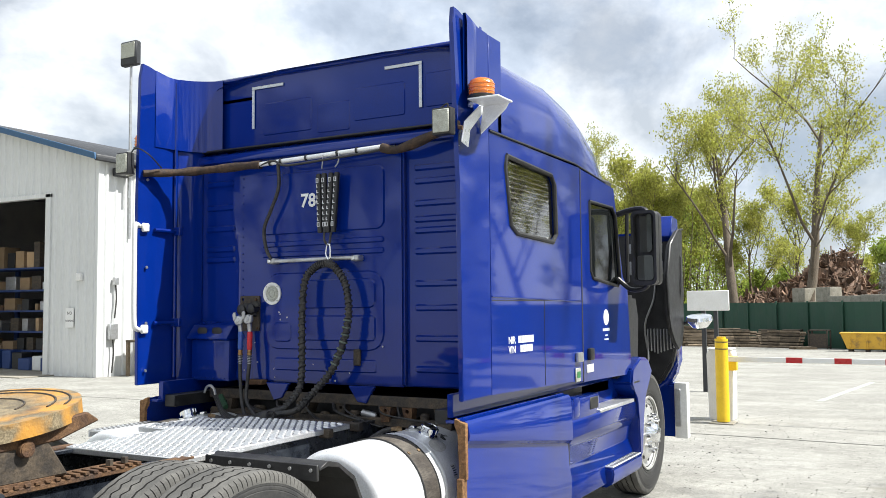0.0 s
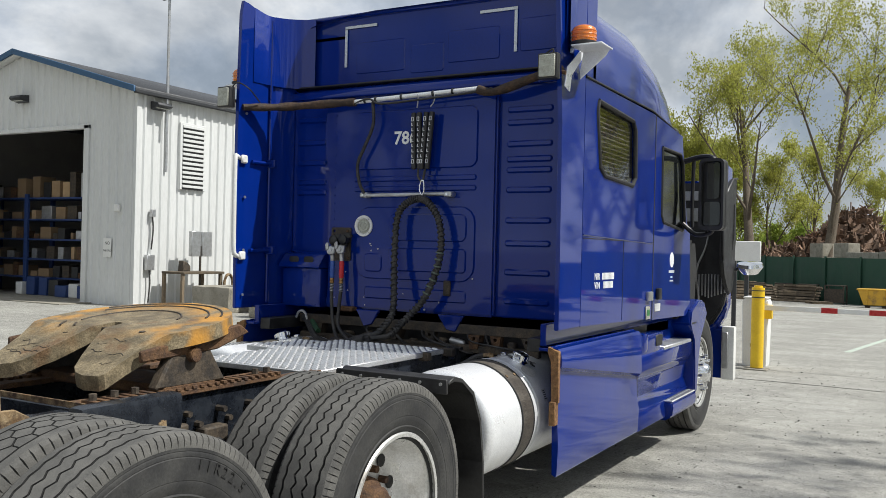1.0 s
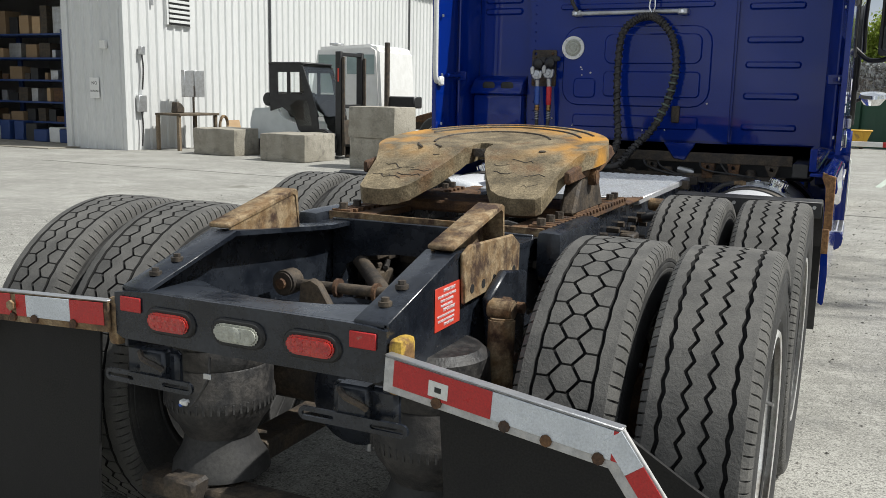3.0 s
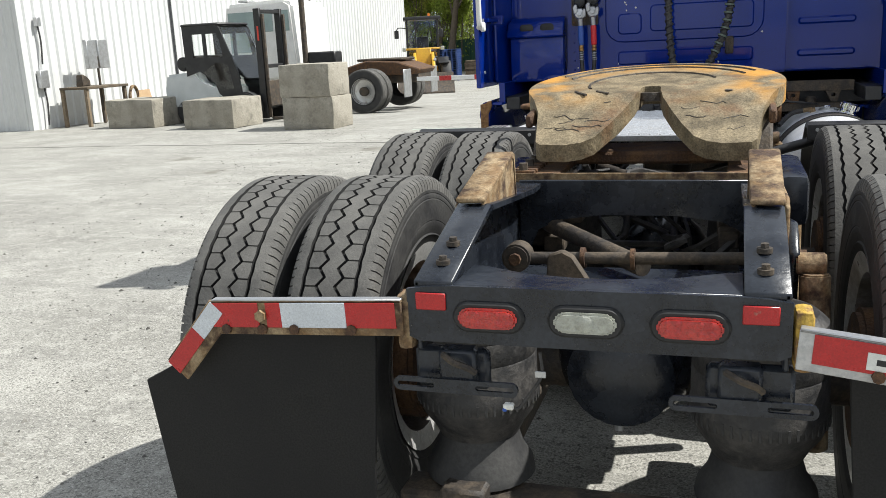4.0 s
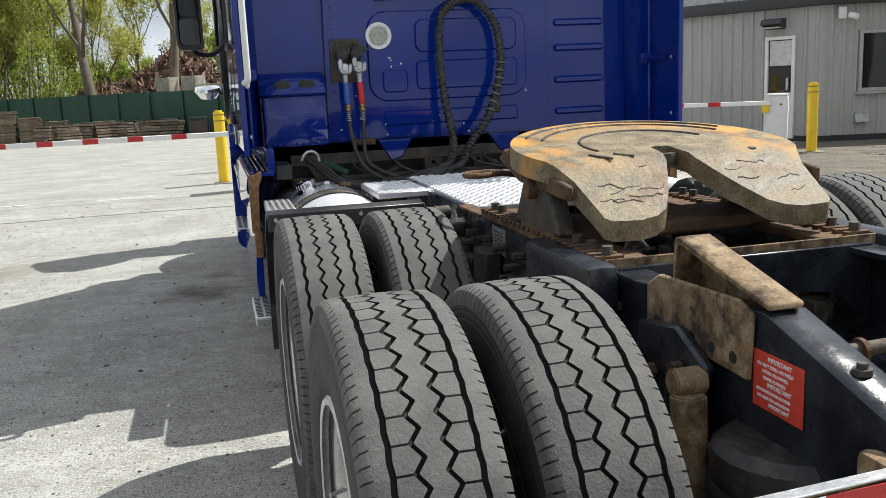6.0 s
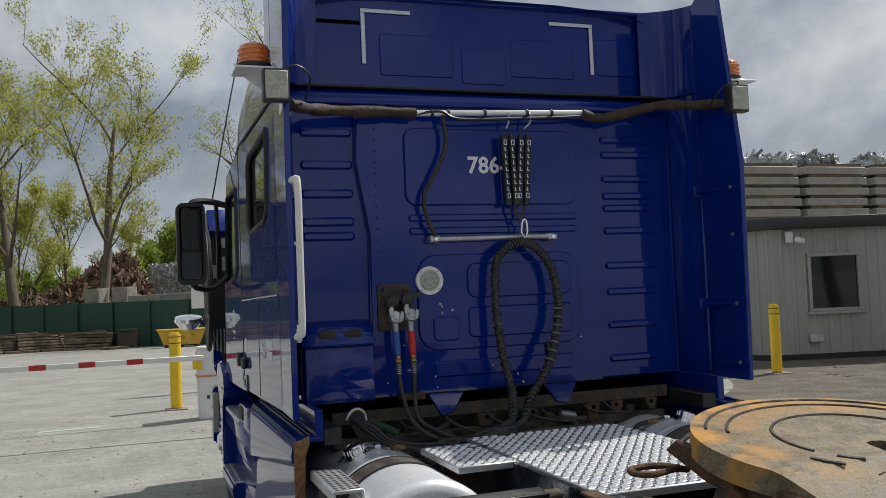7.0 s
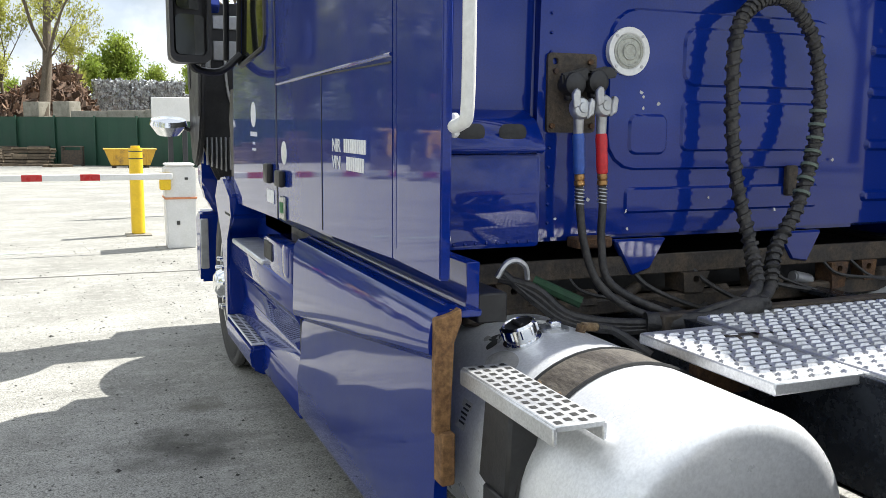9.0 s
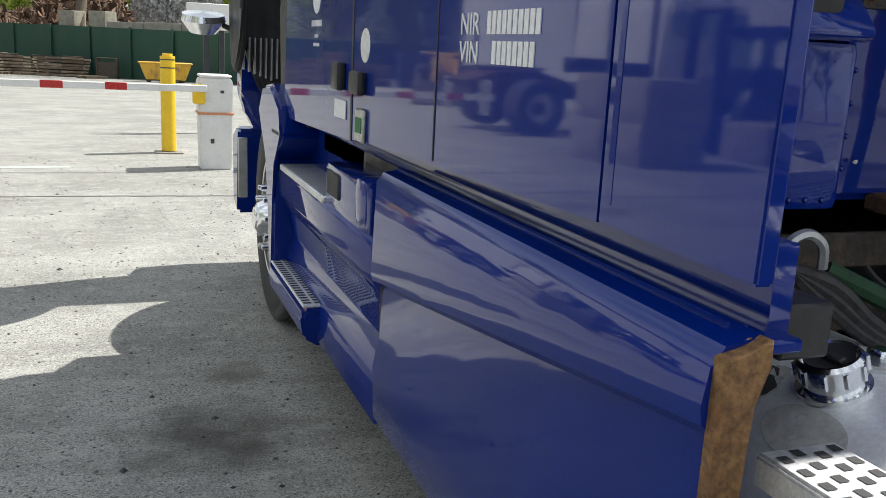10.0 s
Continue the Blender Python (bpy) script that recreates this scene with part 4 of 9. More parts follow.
    # registration print on the sleeper side; its numbers as bars
    rz = 90 if s > 0 else -90
    y0 = 4.215 if s > 0 else 4.605
    for v, word in ((1.487, "NIR"), (1.430, "VIN")):
        letters("registration_print", word, 0.064, pose(X + s * 0.001, y0, v, 90, 0, rz), M["decal"], truck)
    tx = bmesh.new()
    for v, n, w0 in ((1.510, 10, 0.145), (1.453, 8, 0.175)):
        for k in range(n):
            u = y0 + s * (w0 + k * 0.0242)
            part("registration_bar", box(min(X, X + s * 0.002), max(X, X + s * 0.002), min(u, u + s * 0.018), max(u, u + s * 0.018), v - 0.022, v + 0.022, 0), M["decal"], truck, smooth=0)
    # lower edge shadow skirt under the cab
    part("sill", prism([(s * 1.122, 1.098), (s * 1.136, 1.106), (s * 1.124, 1.13), (s * 1.130, 1.23), (s * 1.09, 1.23), (s * 1.09, 1.10)], "y", 3.705, 6.5, bev=0.003), M["blue"], truck)
    part("sill_gap", box(min(s * 1.0, s * 1.088), max(s * 1.0, s * 1.088), 3.72, 6.5, 1.06, 1.14, 0.005), M["black"], truck)

# front of the cab, cowl and hood
part("windscreen", prism([(6.56, 2.72), (6.60, 2.72), (7.02, 1.80), (6.98, 1.78)], "x", -1.08, 1.08, bev=0.005), M["glass"], truck)
part("cowl", prism([(6.5, 1.80), (7.02, 1.80), (7.10, 1.60), (7.05, 1.15), (6.5, 1.10)], "x", -1.19, 1.19, bev=0.03, seg=2), M["black"], truck)
part("engine", box(-0.42, 0.42, 7.1, 8.35, 0.72, 1.55, 0.08, seg=2), M["grime"], truck, "dark engine block under the open hood")
part("radiator", box(-0.55, 0.55, 8.30, 8.42, 0.75, 1.65, 0.02), M["black"], truck)
part("front_bumper", prism([(8.55, 0.35), (8.75, 0.42), (8.78, 0.85), (8.60, 0.92), (8.5, 0.9)], "x", -1.2, 1.2, bev=0.02, seg=2), M["blue"], truck)

hood = part("hood", prism(rrect(-1.19, 1.19, 0.80, 2.46, 0.34, 6), "y", 8.42, 8.62, bev=0.04, seg=3), M["blue"], truck, "tilted-open blue hood showing its black underside")
part("hood_liner", prism([(-0.80, 0.86), (-1.00, 1.00), (-1.12, 1.22), (-1.22, 1.52), (-1.27, 1.85), (-1.27, 2.22), (-1.20, 2.38), (-1.0, 2.43), (1.0, 2.43), (1.20, 2.38), (1.27, 2.22), (1.27, 1.85), (1.24, 1.45), (1.17, 1.12), (1.05, 0.92), (0.80, 0.82)], "y", 8.30, 8.425, bev=0.03, seg=2), M["black"], hood)
for s in (-1, 1):
    for z0, z1 in ((2.02, 2.16), (2.24, 2.34)):
        part("liner_patch", box(min(s * 0.75, s * 1.10), max(s * 0.75, s * 1.10), 8.285, 8.30, z0, z1, 0.006), M["galv"], hood, "silver foil patch on the liner")
    part("liner_patch", box(min(s * 1.12, s * 1.22), max(s * 1.12, s * 1.22), 8.27, 8.30, 1.95, 2.08, 0.008), M["galv"], hood)
    if s > 0:
        part("bumper_end", box(min(s * 1.14, s * 1.27), max(s * 1.14, s * 1.27), 8.44, 8.56, 0.36, 0.92, 0.015, seg=2), M["white"], truck, "pale bumper end cap")
    part("lamp_recess", box(min(s * 1.15, s * 1.21), max(s * 1.15, s * 1.21), 8.425, 8.445, 0.48, 0.86, 0.006), M["galv"], truck)
for s in (-1, 1):
    arch = [(7.86, 1.62), (7.80, 1.95), (7.95, 2.30), (8.25, 2.46), (8.45, 2.48), (8.45, 1.50), (8.36, 1.30), (8.22, 1.26), (8.08, 1.34), (7.94, 1.46)]
    part("wheel_liner", prism(arch, "x", s * 1.24 - 0.02, s * 1.24 + 0.02, bev=0.014, seg=2), M["black"], hood, "black inner wheel arch")
    part("liner_rim", tube([(s * 1.262, y, z) for y, z in arch[:5]] , 0.012, 6), M["black"], hood)
    for k in range(9):
        xl = s * (0.93 + 0.033 * k)
        part("louvre", prism([(xl - 0.006, 8.27), (xl + 0.006, 8.27), (xl + 0.006, 8.31), (xl - 0.006, 8.31)], "z", 1.22 + 0.012 * abs(k - 3), 1.47, bev=0.003), M["galv"], hood, "pale upright air duct fin")
    part("liner_edge", tube([(s * 0.82, 8.285, 0.95), (s * 0.93, 8.28, 1.16), (s * 0.90, 8.28, 1.50), (s * 1.00, 8.28, 1.78), (s * 1.02, 8.28, 2.05)], 0.011, 6, curve=4), M["galv"], hood)
    part("hood_flare", prism([(8.24, 2.40), (8.36, 2.62), (8.56, 2.60), (8.60, 2.20), (8.40, 2.28)], "x", s * 1.12 - 0.10, s * 1.12 + 0.07, bev=0.01), M["blue"], hood)
    hm = part("hood_mirror", lathe([(0.0, -0.09), (0.08, -0.075), (0.135, 0.0), (0.125, 0.035), (0.0, 0.045)], (s * 1.41, 8.46, 1.56), (0, -0.2, 1), 20), M["chrome"], hood)
    part("stalk", cyl((s * 1.22, 8.45, 1.50), (s * 1.33, 8.46, 1.55), 0.016, n=8), M["black"], hm)
    # quarter fender behind the front wheel
    fo = [(6.58, 1.06), (6.62, 1.18), (6.86, 1.27), (7.07, 1.25), (7.20, 1.13), (7.10, 1.05), (6.96, 0.94), (6.89, 0.75), (6.87, 0.45), (6.79, 0.42), (6.78, 0.75), (6.76, 0.93), (6.66, 1.0)]
    part("quarter_fender", prism(fo, "x", s * 0.95, s * 1.27, bev=0.016, seg=2), M["blue"], truck)
    part("fender_recess", box(min(s * 1.15, s * 1.272), max(s * 1.15, s * 1.272), 6.62, 6.80, 1.05, 1.085, 0.012), M["gasket"], truck)
    # mirrors on their arms
    mx = s * 1.50
    mr = part("mirror_arm", tube([(s * 1.22, 6.42, 2.46), (s * 1.36, 6.40, 2.49), (mx - s * 0.02, 6.34, 2.475), (mx, 6.33, 2.40)], 0.024, 8, curve=4), M["black"], truck, "black door mirror on bracket arms")
    part("lower_arm", tube([(s * 1.23, 6.38, 1.93), (s * 1.34, 6.38, 1.84), (mx - s * 0.03, 6.34, 1.85), (mx, 6.33, 1.92)], 0.020, 8, curve=4), M["black"], mr)
    part("upright_arm", tube([(s * 1.30, 6.44, 2.47), (s * 1.29, 6.45, 2.15), (s * 1.30, 6.43, 1.90)], 0.016, 8), M["black"], mr)
    hsg = part("mirror_housing", box(min(mx - 0.10, mx + 0.10), max(mx - 0.10, mx + 0.10), 6.27, 6.41, 1.87, 2.46, 0.045, seg=3), M["black"], mr)
    for v0, v1, tn, lb in ((2.13, 2.43, 30, "large flat mirror glass"), (1.91, 2.105, 22, "small wide-angle mirror glass")):
        g = prism(rrect(-0.08, 0.08, v0, v1, 0.03), "y", -0.004, 0.004)
        bmesh.ops.transform(g, matrix=pose(mx, 6.248, 0, 0, 0, s * -tn), verts=g.verts[:])
        part("mirror_glass", g, M["mirror"], hsg, lb, smooth=0)
    part("glass_rim", holed(rrect(mx - 0.10, mx + 0.10, 1.87, 2.46, 0.045), [rrect(mx - 0.082, mx + 0.082, 1.905, 2.435, 0.03)], "y", 6.205, 6.28), M["black"], hsg, smooth=30)
part("antenna", tube([(-1.33, 6.42, 2.49), (-1.18, 6.55, 3.2), (-1.05, 6.75, 3.75)], 0.006, 5, curve=4), M["black"], truck)

# side skirts with steps
for s in (-1, 1):
    X = s * HALF
    seam = 5.235 if s > 0 else 5.18
    sk = bmesh.new()
    rows = []
    for i in range(9):
        y = 3.665 + i * (seam - 3.665) / 8
        zc = 0.985 - 0.21 * i / 8
        q = [(X - s * 0.068, 1.104), (X - s * 0.045, 1.098), (X - s * 0.012, 1.093), (X + s * 0.008, 1.066), (X + s * 0.016, zc + 0.03), (X + s * 0.012, zc + 0.005), (X - s * 0.020, zc - 0.02), (X - s * 0.016, zc - 0.16), (X + s * 0.002, 0.52), (X - s * 0.004, 0.36), (X - s * 0.012, 0.345), (X - s * 0.035, 0.36), (X - s * 0.04, 0.60), (X - s * 0.045, 0.97), (X - s * 0.055, 1.05), (X - s * 0.068, 1.075)]
        rows.append([sk.verts.new((u, y, v)) for u, v in q])
    for a_, b_ in zip(rows, rows[1:]):
        for j in range(len(a_)):
            sk.faces.new((a_[j], a_[(j + 1) % len(a_)], b_[(j + 1) % len(a_)], b_[j]))
    sk.faces.new(rows[0])
    sk.faces.new(rows[-1])
    up = 0.018 if s < 0 else 0.0
    bmesh.ops.translate(sk, vec=(0, 0, up), verts=sk.verts[:])
    part("side_skirt", sk, M["blue"], truck, "creased blue side skirt panel", smooth=35)
    part("skirt_edge", prism([(x, z + up) for x, z in ((X + s * 0.004, 1.083), (X - s * 0.03, 1.090), (X - s * 0.05, 1.097), (X - s * 0.066, 1.108), (X - s * 0.068, 1.07), (X - s * 0.042, 1.02), (X - s * 0.040, 0.78), (X + s * 0.004, 0.78))], "y", 3.640, 3.670, bev=0.004), M["foam"], truck, "brown weathered rear edge of the skirt")
    part("skirt_edge", box(min(X - s * 0.045, X - s * 0.006), max(X - s * 0.045, X - s * 0.006), 3.620, 3.675, 0.65 + up, 0.79 + up, 0.005), M["foam"], truck)
    part("shelf_plate", box(min(s * 1.10, s * 1.172), max(s * 1.10, s * 1.172), 3.665, seam + 0.01, 1.075 + up, 1.094 + up, 0.004), M["blue"], truck)
    for xr in (1.150, 1.180):
        zr = up + (1.102 if xr > 1.16 else 1.096)
        part("shelf_ridge", tube([(s * xr, 3.72, zr), (s * xr, seam, zr)], 0.004, 6), M["blue"], truck)
    part("panel_seam", box(min(X - s * 0.05, X - s * 0.018), max(X - s * 0.05, X - s * 0.018), seam - 0.004, seam + 0.019, 0.38, 0.90, 0.002), M["gasket"], truck)
    sec2 = [(s * 1.08, 0.90), (X - s * 0.0, 0.915), (X + s * 0.014, 0.90), (X + s * 0.008, 0.79), (X - s * 0.05, 0.70), (X - s * 0.07, 0.58), (X - s * 0.03, 0.47), (X - s * 0.01, 0.34), (X - s * 0.05, 0.34), (X - s * 0.12, 0.58), (X - s * 0.12, 0.86)]
    part("side_skirt", prism(sec2, "y", seam + 0.015, 6.86, bev=0.006), M["blue"], truck, "blue skirt panel around the steps", smooth=50)
    part("top_step", box(min(s * 1.06, s * 1.25), max(s * 1.06, s * 1.25), 5.84, 6.70, 0.90, 0.93, 0.006), M["deck"], truck)
    part("step_riser", box(min(s * 1.06, s * 1.10), max(s * 1.06, s * 1.10), 5.84, 6.75, 0.92, 1.10, 0.006), M["blue"], truck)
    part("handhold_bracket", box(min(s * 1.14, s * 1.25), max(s * 1.14, s * 1.25), 5.28, 5.41, 0.92, 1.07, 0.03, seg=2), M["blue"], truck)
    part("step_end_block", box(min(s * 1.06, s * 1.24), max(s * 1.06, s * 1.24), 5.26, 5.84, 0.89, 1.055, 0.02, seg=2), M["blue"], truck)
    part("step_end_recess", box(min(s * 1.15, s * 1.246), max(s * 1.15, s * 1.246), 5.62, 5.80, 0.945, 1.04, 0.01), M["gasket"], truck)
    st = part("lower_step", prism([(s * 1.12, 0.462), (s * 1.27, 0.458), (s * 1.285, 0.43), (s * 1.27, 0.34), (s * 1.20, 0.30), (s * 1.12, 0.33)], "y", 6.02, 6.80, bev=0.014, seg=2), M["blue"], truck)
    lug = box(min(s * 1.14, s * 1.272), max(s * 1.14, s * 1.272), 6.04, 6.78, 0.460, 0.472, 0.003)
    slots = bmesh.new()
    for i in range(20):
        for j in range(3):
            xx, yy = s * (1.162 + 0.044 * j), 6.065 + 0.0365 * i
            slots.faces.new([slots.verts.new((xx + a * 0.016, yy + b * 0.009, 0.4735)) for a, b in ((-1, -1), (1, -1), (1, 1), (-1, 1))])
    part("step_tread", lug, M["alu"], st, "aluminium tread strip", smooth=20)
    tagged(part("tread_slots", slots, M["gasket"], st, smooth=0), kind="stuff")

# ---- chassis ----
AX = (0.715, 2.005, 7.42)
for s in (-1, 1):
    x0, x1 = s * 0.3405, s * 0.4041
    web = prism([(0.0, 0.965), (0.37, 1.075), (0.50, 1.06), (0.9, 1.025), (8.2, 1.0), (8.2, 0.74), (0.4, 0.74), (0.0, 0.80)], "x", s * 0.3923, s * 0.4041, bev=0.003)
    rl = part("frame_rail", web, M["blackpaint"], truck, "black steel channel frame rail")
    part("top_flange", prism([(0.0, 0.967), (0.37, 1.077), (0.50, 1.062), (0.9, 1.027), (8.2, 1.002), (8.2, 0.988), (0.9, 1.012), (0.50, 1.047), (0.37, 1.062), (0.0, 0.952)], "x", min(s * 0.3133, s * 0.4059), max(s * 0.3133, s * 0.4059), bev=0.003), M["blackpaint"], rl)
    part("bottom_flange", box(min(s * 0.3133, s * 0.4041), max(s * 0.3133, s * 0.4041), 0.4, 8.2, 0.735, 0.75, 0.003), M["blackpaint"], rl)
    for y in (0.075, 0.16):
        bt = cyl((s * 0.3559, y, 0.965 + 0.3 * y), (s * 0.3559, y, 0.976 + 0.3 * y), 0.017, n=16)
        cyl((s * 0.3559, y, 0.974 + 0.3 * y), (s * 0.3559, y, 0.986 + 0.3 * y), 0.010, n=6, bm=bt)
        part("bolt", bt, M["grime"], rl)
    # approach ramp behind the coupling plate
    rp = part("ramp", prism([(0.365, 1.06), (0.365, 1.092), (0.69, 1.166), (0.71, 1.155), (0.715, 1.04)], "x", s * 0.3305, s * 0.3396, bev=0.003), M["tanrust"], truck, "rust-brown bent steel guide ramp")
    part("ramp_top", prism([(0.355, 1.094), (0.69, 1.174), (0.712, 1.166), (0.722, 1.04), (0.710, 1.04), (0.700, 1.152), (0.685, 1.160), (0.355, 1.080)], "x", min(s * 0.3269, s * 0.4068), max(s * 0.3269, s * 0.4068), bev=0.004), M["tanrust"], rp)
    part("ramp_side", prism([(0.40, 0.93), (0.39, 1.07), (0.44, 1.088), (0.76, 1.075), (0.82, 1.04), (0.82, 0.94)], "x", s * 0.4068, s * 0.4195, bev=0.004), M["tanrust"], rp)
    for k in range(5):
        part("hole", cyl((s * 0.419, 0.45 + 0.08 * k, 0.965), (s * 0.4209, 0.45 + 0.08 * k, 0.965), 0.013, n=12), M["gasket"], rp)
    part("tank_air", box(min(s * 0.4177, s * 0.5085), max(s * 0.4177, s * 0.5085), 0.96, 1.45, 0.90, 1.06, 0.03, seg=2), M["blackpaint"], truck)
    # hangers, dampers, air springs
    hg = part("hanger", prism([(0.50, 0.93), (0.62, 0.99), (0.80, 0.96), (0.78, 0.60), (0.60, 0.55)], "x", s * 0.4268, s * 0.454, bev=0.006), M["blackpaint"], truck)
    for y, z in ((0.60, 0.90), (0.72, 0.86), (0.66, 0.72)):
        part("bolt", cyl((s * 0.454, y, z), (s * 0.4767, y, z), 0.018, n=8), M["rust"], hg)
    part("damper_eye", cyl((s * 0.4449, 0.52, 0.90), (s * 0.5176, 0.52, 0.90), 0.03, n=14, bev=0.004), M["tanrust"], truck)
    part("shock_absorber", cyl((s * 0.4903, 0.50, 0.88), (s * 0.4994, 0.46, 0.42), 0.038, n=16, bev=0.005), M["tanrust"], truck, "rust-brown shock absorber")
    for ya in AX[:2]:
        part("rail_bolts", cyl((s * 0.4041, ya + 0.5, 0.92), (s * 0.4358, ya + 0.5, 0.92), 0.02, n=8), M["rust"], truck)
        # left eye and damper take the darker material, for the shade on that side
        part("damper_eye", cyl((s * 0.4268, ya + 0.62, 0.98), (s * 0.4994, ya + 0.62, 0.98), 0.03, n=14, bev=0.004), M["tanrust"] if s > 0 else M["grime"], truck)
        part("shock_absorber", cyl((s * 0.4812, ya + 0.62, 0.96), (s * 0.4903, ya + 0.66, 0.50), 0.034, n=16, bev=0.005), M["tanrust"] if s > 0 else M["grime"], truck)
        ab = part("air_spring", lathe([(0.0, 0.84), (0.13, 0.84), (0.153, 0.82), (0.157, 0.76), (0.155, 0.757), (0.158, 0.752), (0.161, 0.70), (0.159, 0.697), (0.162, 0.692), (0.162, 0.62), (0.166, 0.605), (0.167, 0.585), (0.163, 0.57), (0.150, 0.535), (0.128, 0.505), (0.11, 0.47), (0.0, 0.465)], (s * 0.36, ya - 0.38, -0.01), (0, 0, 1), 40), M["hose"], truck, "black rubber air spring")
        if ya < 1:
            rib = None
            for k in range(48):
                a = 2 * math.pi * k / 48
                m_ = Matrix.Translation((s * 0.36 + 0.166 * math.cos(a), ya - 0.38 + 0.166 * math.sin(a), 0.573)) @ Matrix.Rotation(a, 4, "Z")
                if rib is None:
                    rib = part("rib", box(-0.002, 0.0012, -0.0035, 0.0035, -0.015, 0.015, 0.0005), M["rubber"], ab, smooth=0)
                    rib.matrix_basis = m_
                else:
                    again(rib, ab, m_)
        part("piston", lathe([(0.105, 0.49), (0.12, 0.44), (0.145, 0.40), (0.15, 0.37), (0.0, 0.365)], (s * 0.36, ya - 0.38, -0.03), (0, 0, 1), 32), M["rubber"], ab)
        part("axle_beam", cyl((0, ya, 0.52), (s * 1.0, ya, 0.52), 0.075, n=16, bev=0.01), M["grime"], truck)
        part("brake_drum", cyl((s * 0.62, ya, 0.52), (s * 0.98, ya, 0.52), 0.205, n=32, bev=0.015), M["rust"], truck)
        part("trailing_beam", box(min(s * 0.30, s * 0.42), max(s * 0.30, s * 0.42), ya - 0.58, ya + 0.5, 0.30, 0.37, 0.01), M["grime"], truck)
# differential, shafts, cross members
for ya in AX[:2]:
    df = bmesh.new()
    bmesh.ops.create_uvsphere(df, u_segments=24, v_segments=14, radius=0.19, matrix=Matrix.Translation((0.0, ya, 0.555)) @ Matrix.Diagonal((1.1, 1.0, 1.0, 1)))
    dff = part("differential", df, M["blackpaint"], truck, "black differential housing")
    part("pinion_nose", cyl((0, ya + 0.1, 0.56), (0, ya + 0.5, 0.58), 0.12, 0.07, n=20, bev=0.01), M["grime"], dff)
    part("cover", lathe([(0.0, 0.03), (0.10, 0.025), (0.15, 0.0)], (0, ya - 0.185, 0.555), (0, -1, 0), 24), M["blackpaint"], dff)
    part("torque_rod", cyl((-0.30, ya + 0.35, 0.88), (0.05, ya - 0.05, 0.84), 0.028, n=12), M["grime"], truck)
    part("cross_member", box(-0.39, 0.39, ya - 0.06, ya + 0.10, 0.76, 0.80, 0.01), M["blackpaint"], truck)
part("drain_plug", cyl((-0.02, 0.66, 0.385), (-0.02, 0.66, 0.335), 0.014, n=8), M["galv"], truck)
part("cross_tube", cyl((-0.30, 0.62, 0.87), (0.36, 0.62, 0.885), 0.018, n=14, bev=0.004), M["grime"], truck, "grimy torque rod across the frame")
te = part("tube_eye", cyl((-0.305, 0.585, 0.875), (-0.305, 0.655, 0.875), 0.042, n=18, bev=0.006), M["grime"], truck)
part("eye_bolt", cyl((-0.305, 0.57, 0.875), (-0.305, 0.585, 0.875), 0.018, n=8), M["rust"], te)
for u in (-0.12, 0.02):
    part("tube_band", cyl((u, 0.62, 0.8745), (u + 0.012, 0.62, 0.875), 0.031, n=14), M["rust"], truck)
part("tube_bracket", prism([(-0.21, 0.78), (-0.20, 0.90), (-0.16, 0.915), (-0.13, 0.90), (-0.04, 0.76)], "y", 0.53, 0.56, bev=0.005), M["grime"], truck)
part("cross_plate", prism([(-0.39, 1.035), (-0.39, 0.80), (-0.355, 0.80), (-0.33, 0.87), (-0.26, 0.905), (-0.12, 0.92), (0.12, 0.92), (0.26, 0.905), (0.33, 0.87), (0.355, 0.80), (0.39, 0.80), (0.39, 1.035)], "y", 1.02, 1.035, bev=0.003), M["blackpaint"], truck, "black steel cross plate")
part("drive_shaft", cyl((0, 2.6, 0.62), (0, 6.5, 0.80), 0.055, n=16), M["grime"], truck)
part("suspension_cross_beam", box(-0.55, 0.55, 0.18, 0.30, 0.27, 0.33, 0.012), M["grime"], truck, "black slotted cross beam under the air springs")
for u in (-0.14, 0.0, 0.14, -0.3, 0.3):
    part("beam_slot", plateau(u - 0.05, u + 0.05, 0.30, 0.318, 0.008, 0.18, 0.002), M["gasket"], truck)
rn = random.Random(11)
for k in range(16):
    x, y = rn.uniform(-0.33, 0.33), rn.uniform(1.05, 2.2)
    ln_ = tube([(x, y, rn.uniform(0.72, 0.95)), (x + rn.uniform(-0.25, 0.25), y + rn.uniform(-0.1, 0.4), rn.uniform(0.7, 0.95)), (x * 0.5, y + rn.uniform(0.1, 0.6), rn.uniform(0.7, 0.92)), (rn.uniform(-0.36, 0.36), y + 0.7, 0.85)], rn.choice((0.008, 0.011, 0.014)), 6, curve=4)
    part("air_line", ln_, M["hose"], truck)
for k in range(18):
    x, y, z = rn.choice((-1, 1)) * rn.uniform(0.26, 0.37), rn.uniform(1.1, 2.4), rn.uniform(0.78, 0.95)
    part("air_valve", box(x - rn.uniform(0.02, 0.05), x + rn.uniform(0.02, 0.05), y - 0.04, y + rn.uniform(0.03, 0.08), z - 0.03, z + 0.03, 0.006), M["grime"], truck)
for s in (-1, 1):
    for k in range(26):
        y = 1.0 + k * 0.062
        z = 0.94 - 0.05 * (k % 3)
        part("rail_bolt", cyl((s * 0.404, y, z), (s * rn.uniform(0.424, 0.458), y, z), 0.014, n=6), M["grime"], truck)
    for k in range(7):
        y = rn.uniform(1.0, 2.4)
        part("rail_bracket", box(min(s * 0.408, s * 0.475), max(s * 0.408, s * 0.475), y, y + rn.uniform(0.05, 0.16), rn.uniform(0.74, 0.80), rn.uniform(0.84, 0.92), 0.008), M["grime"], truck)

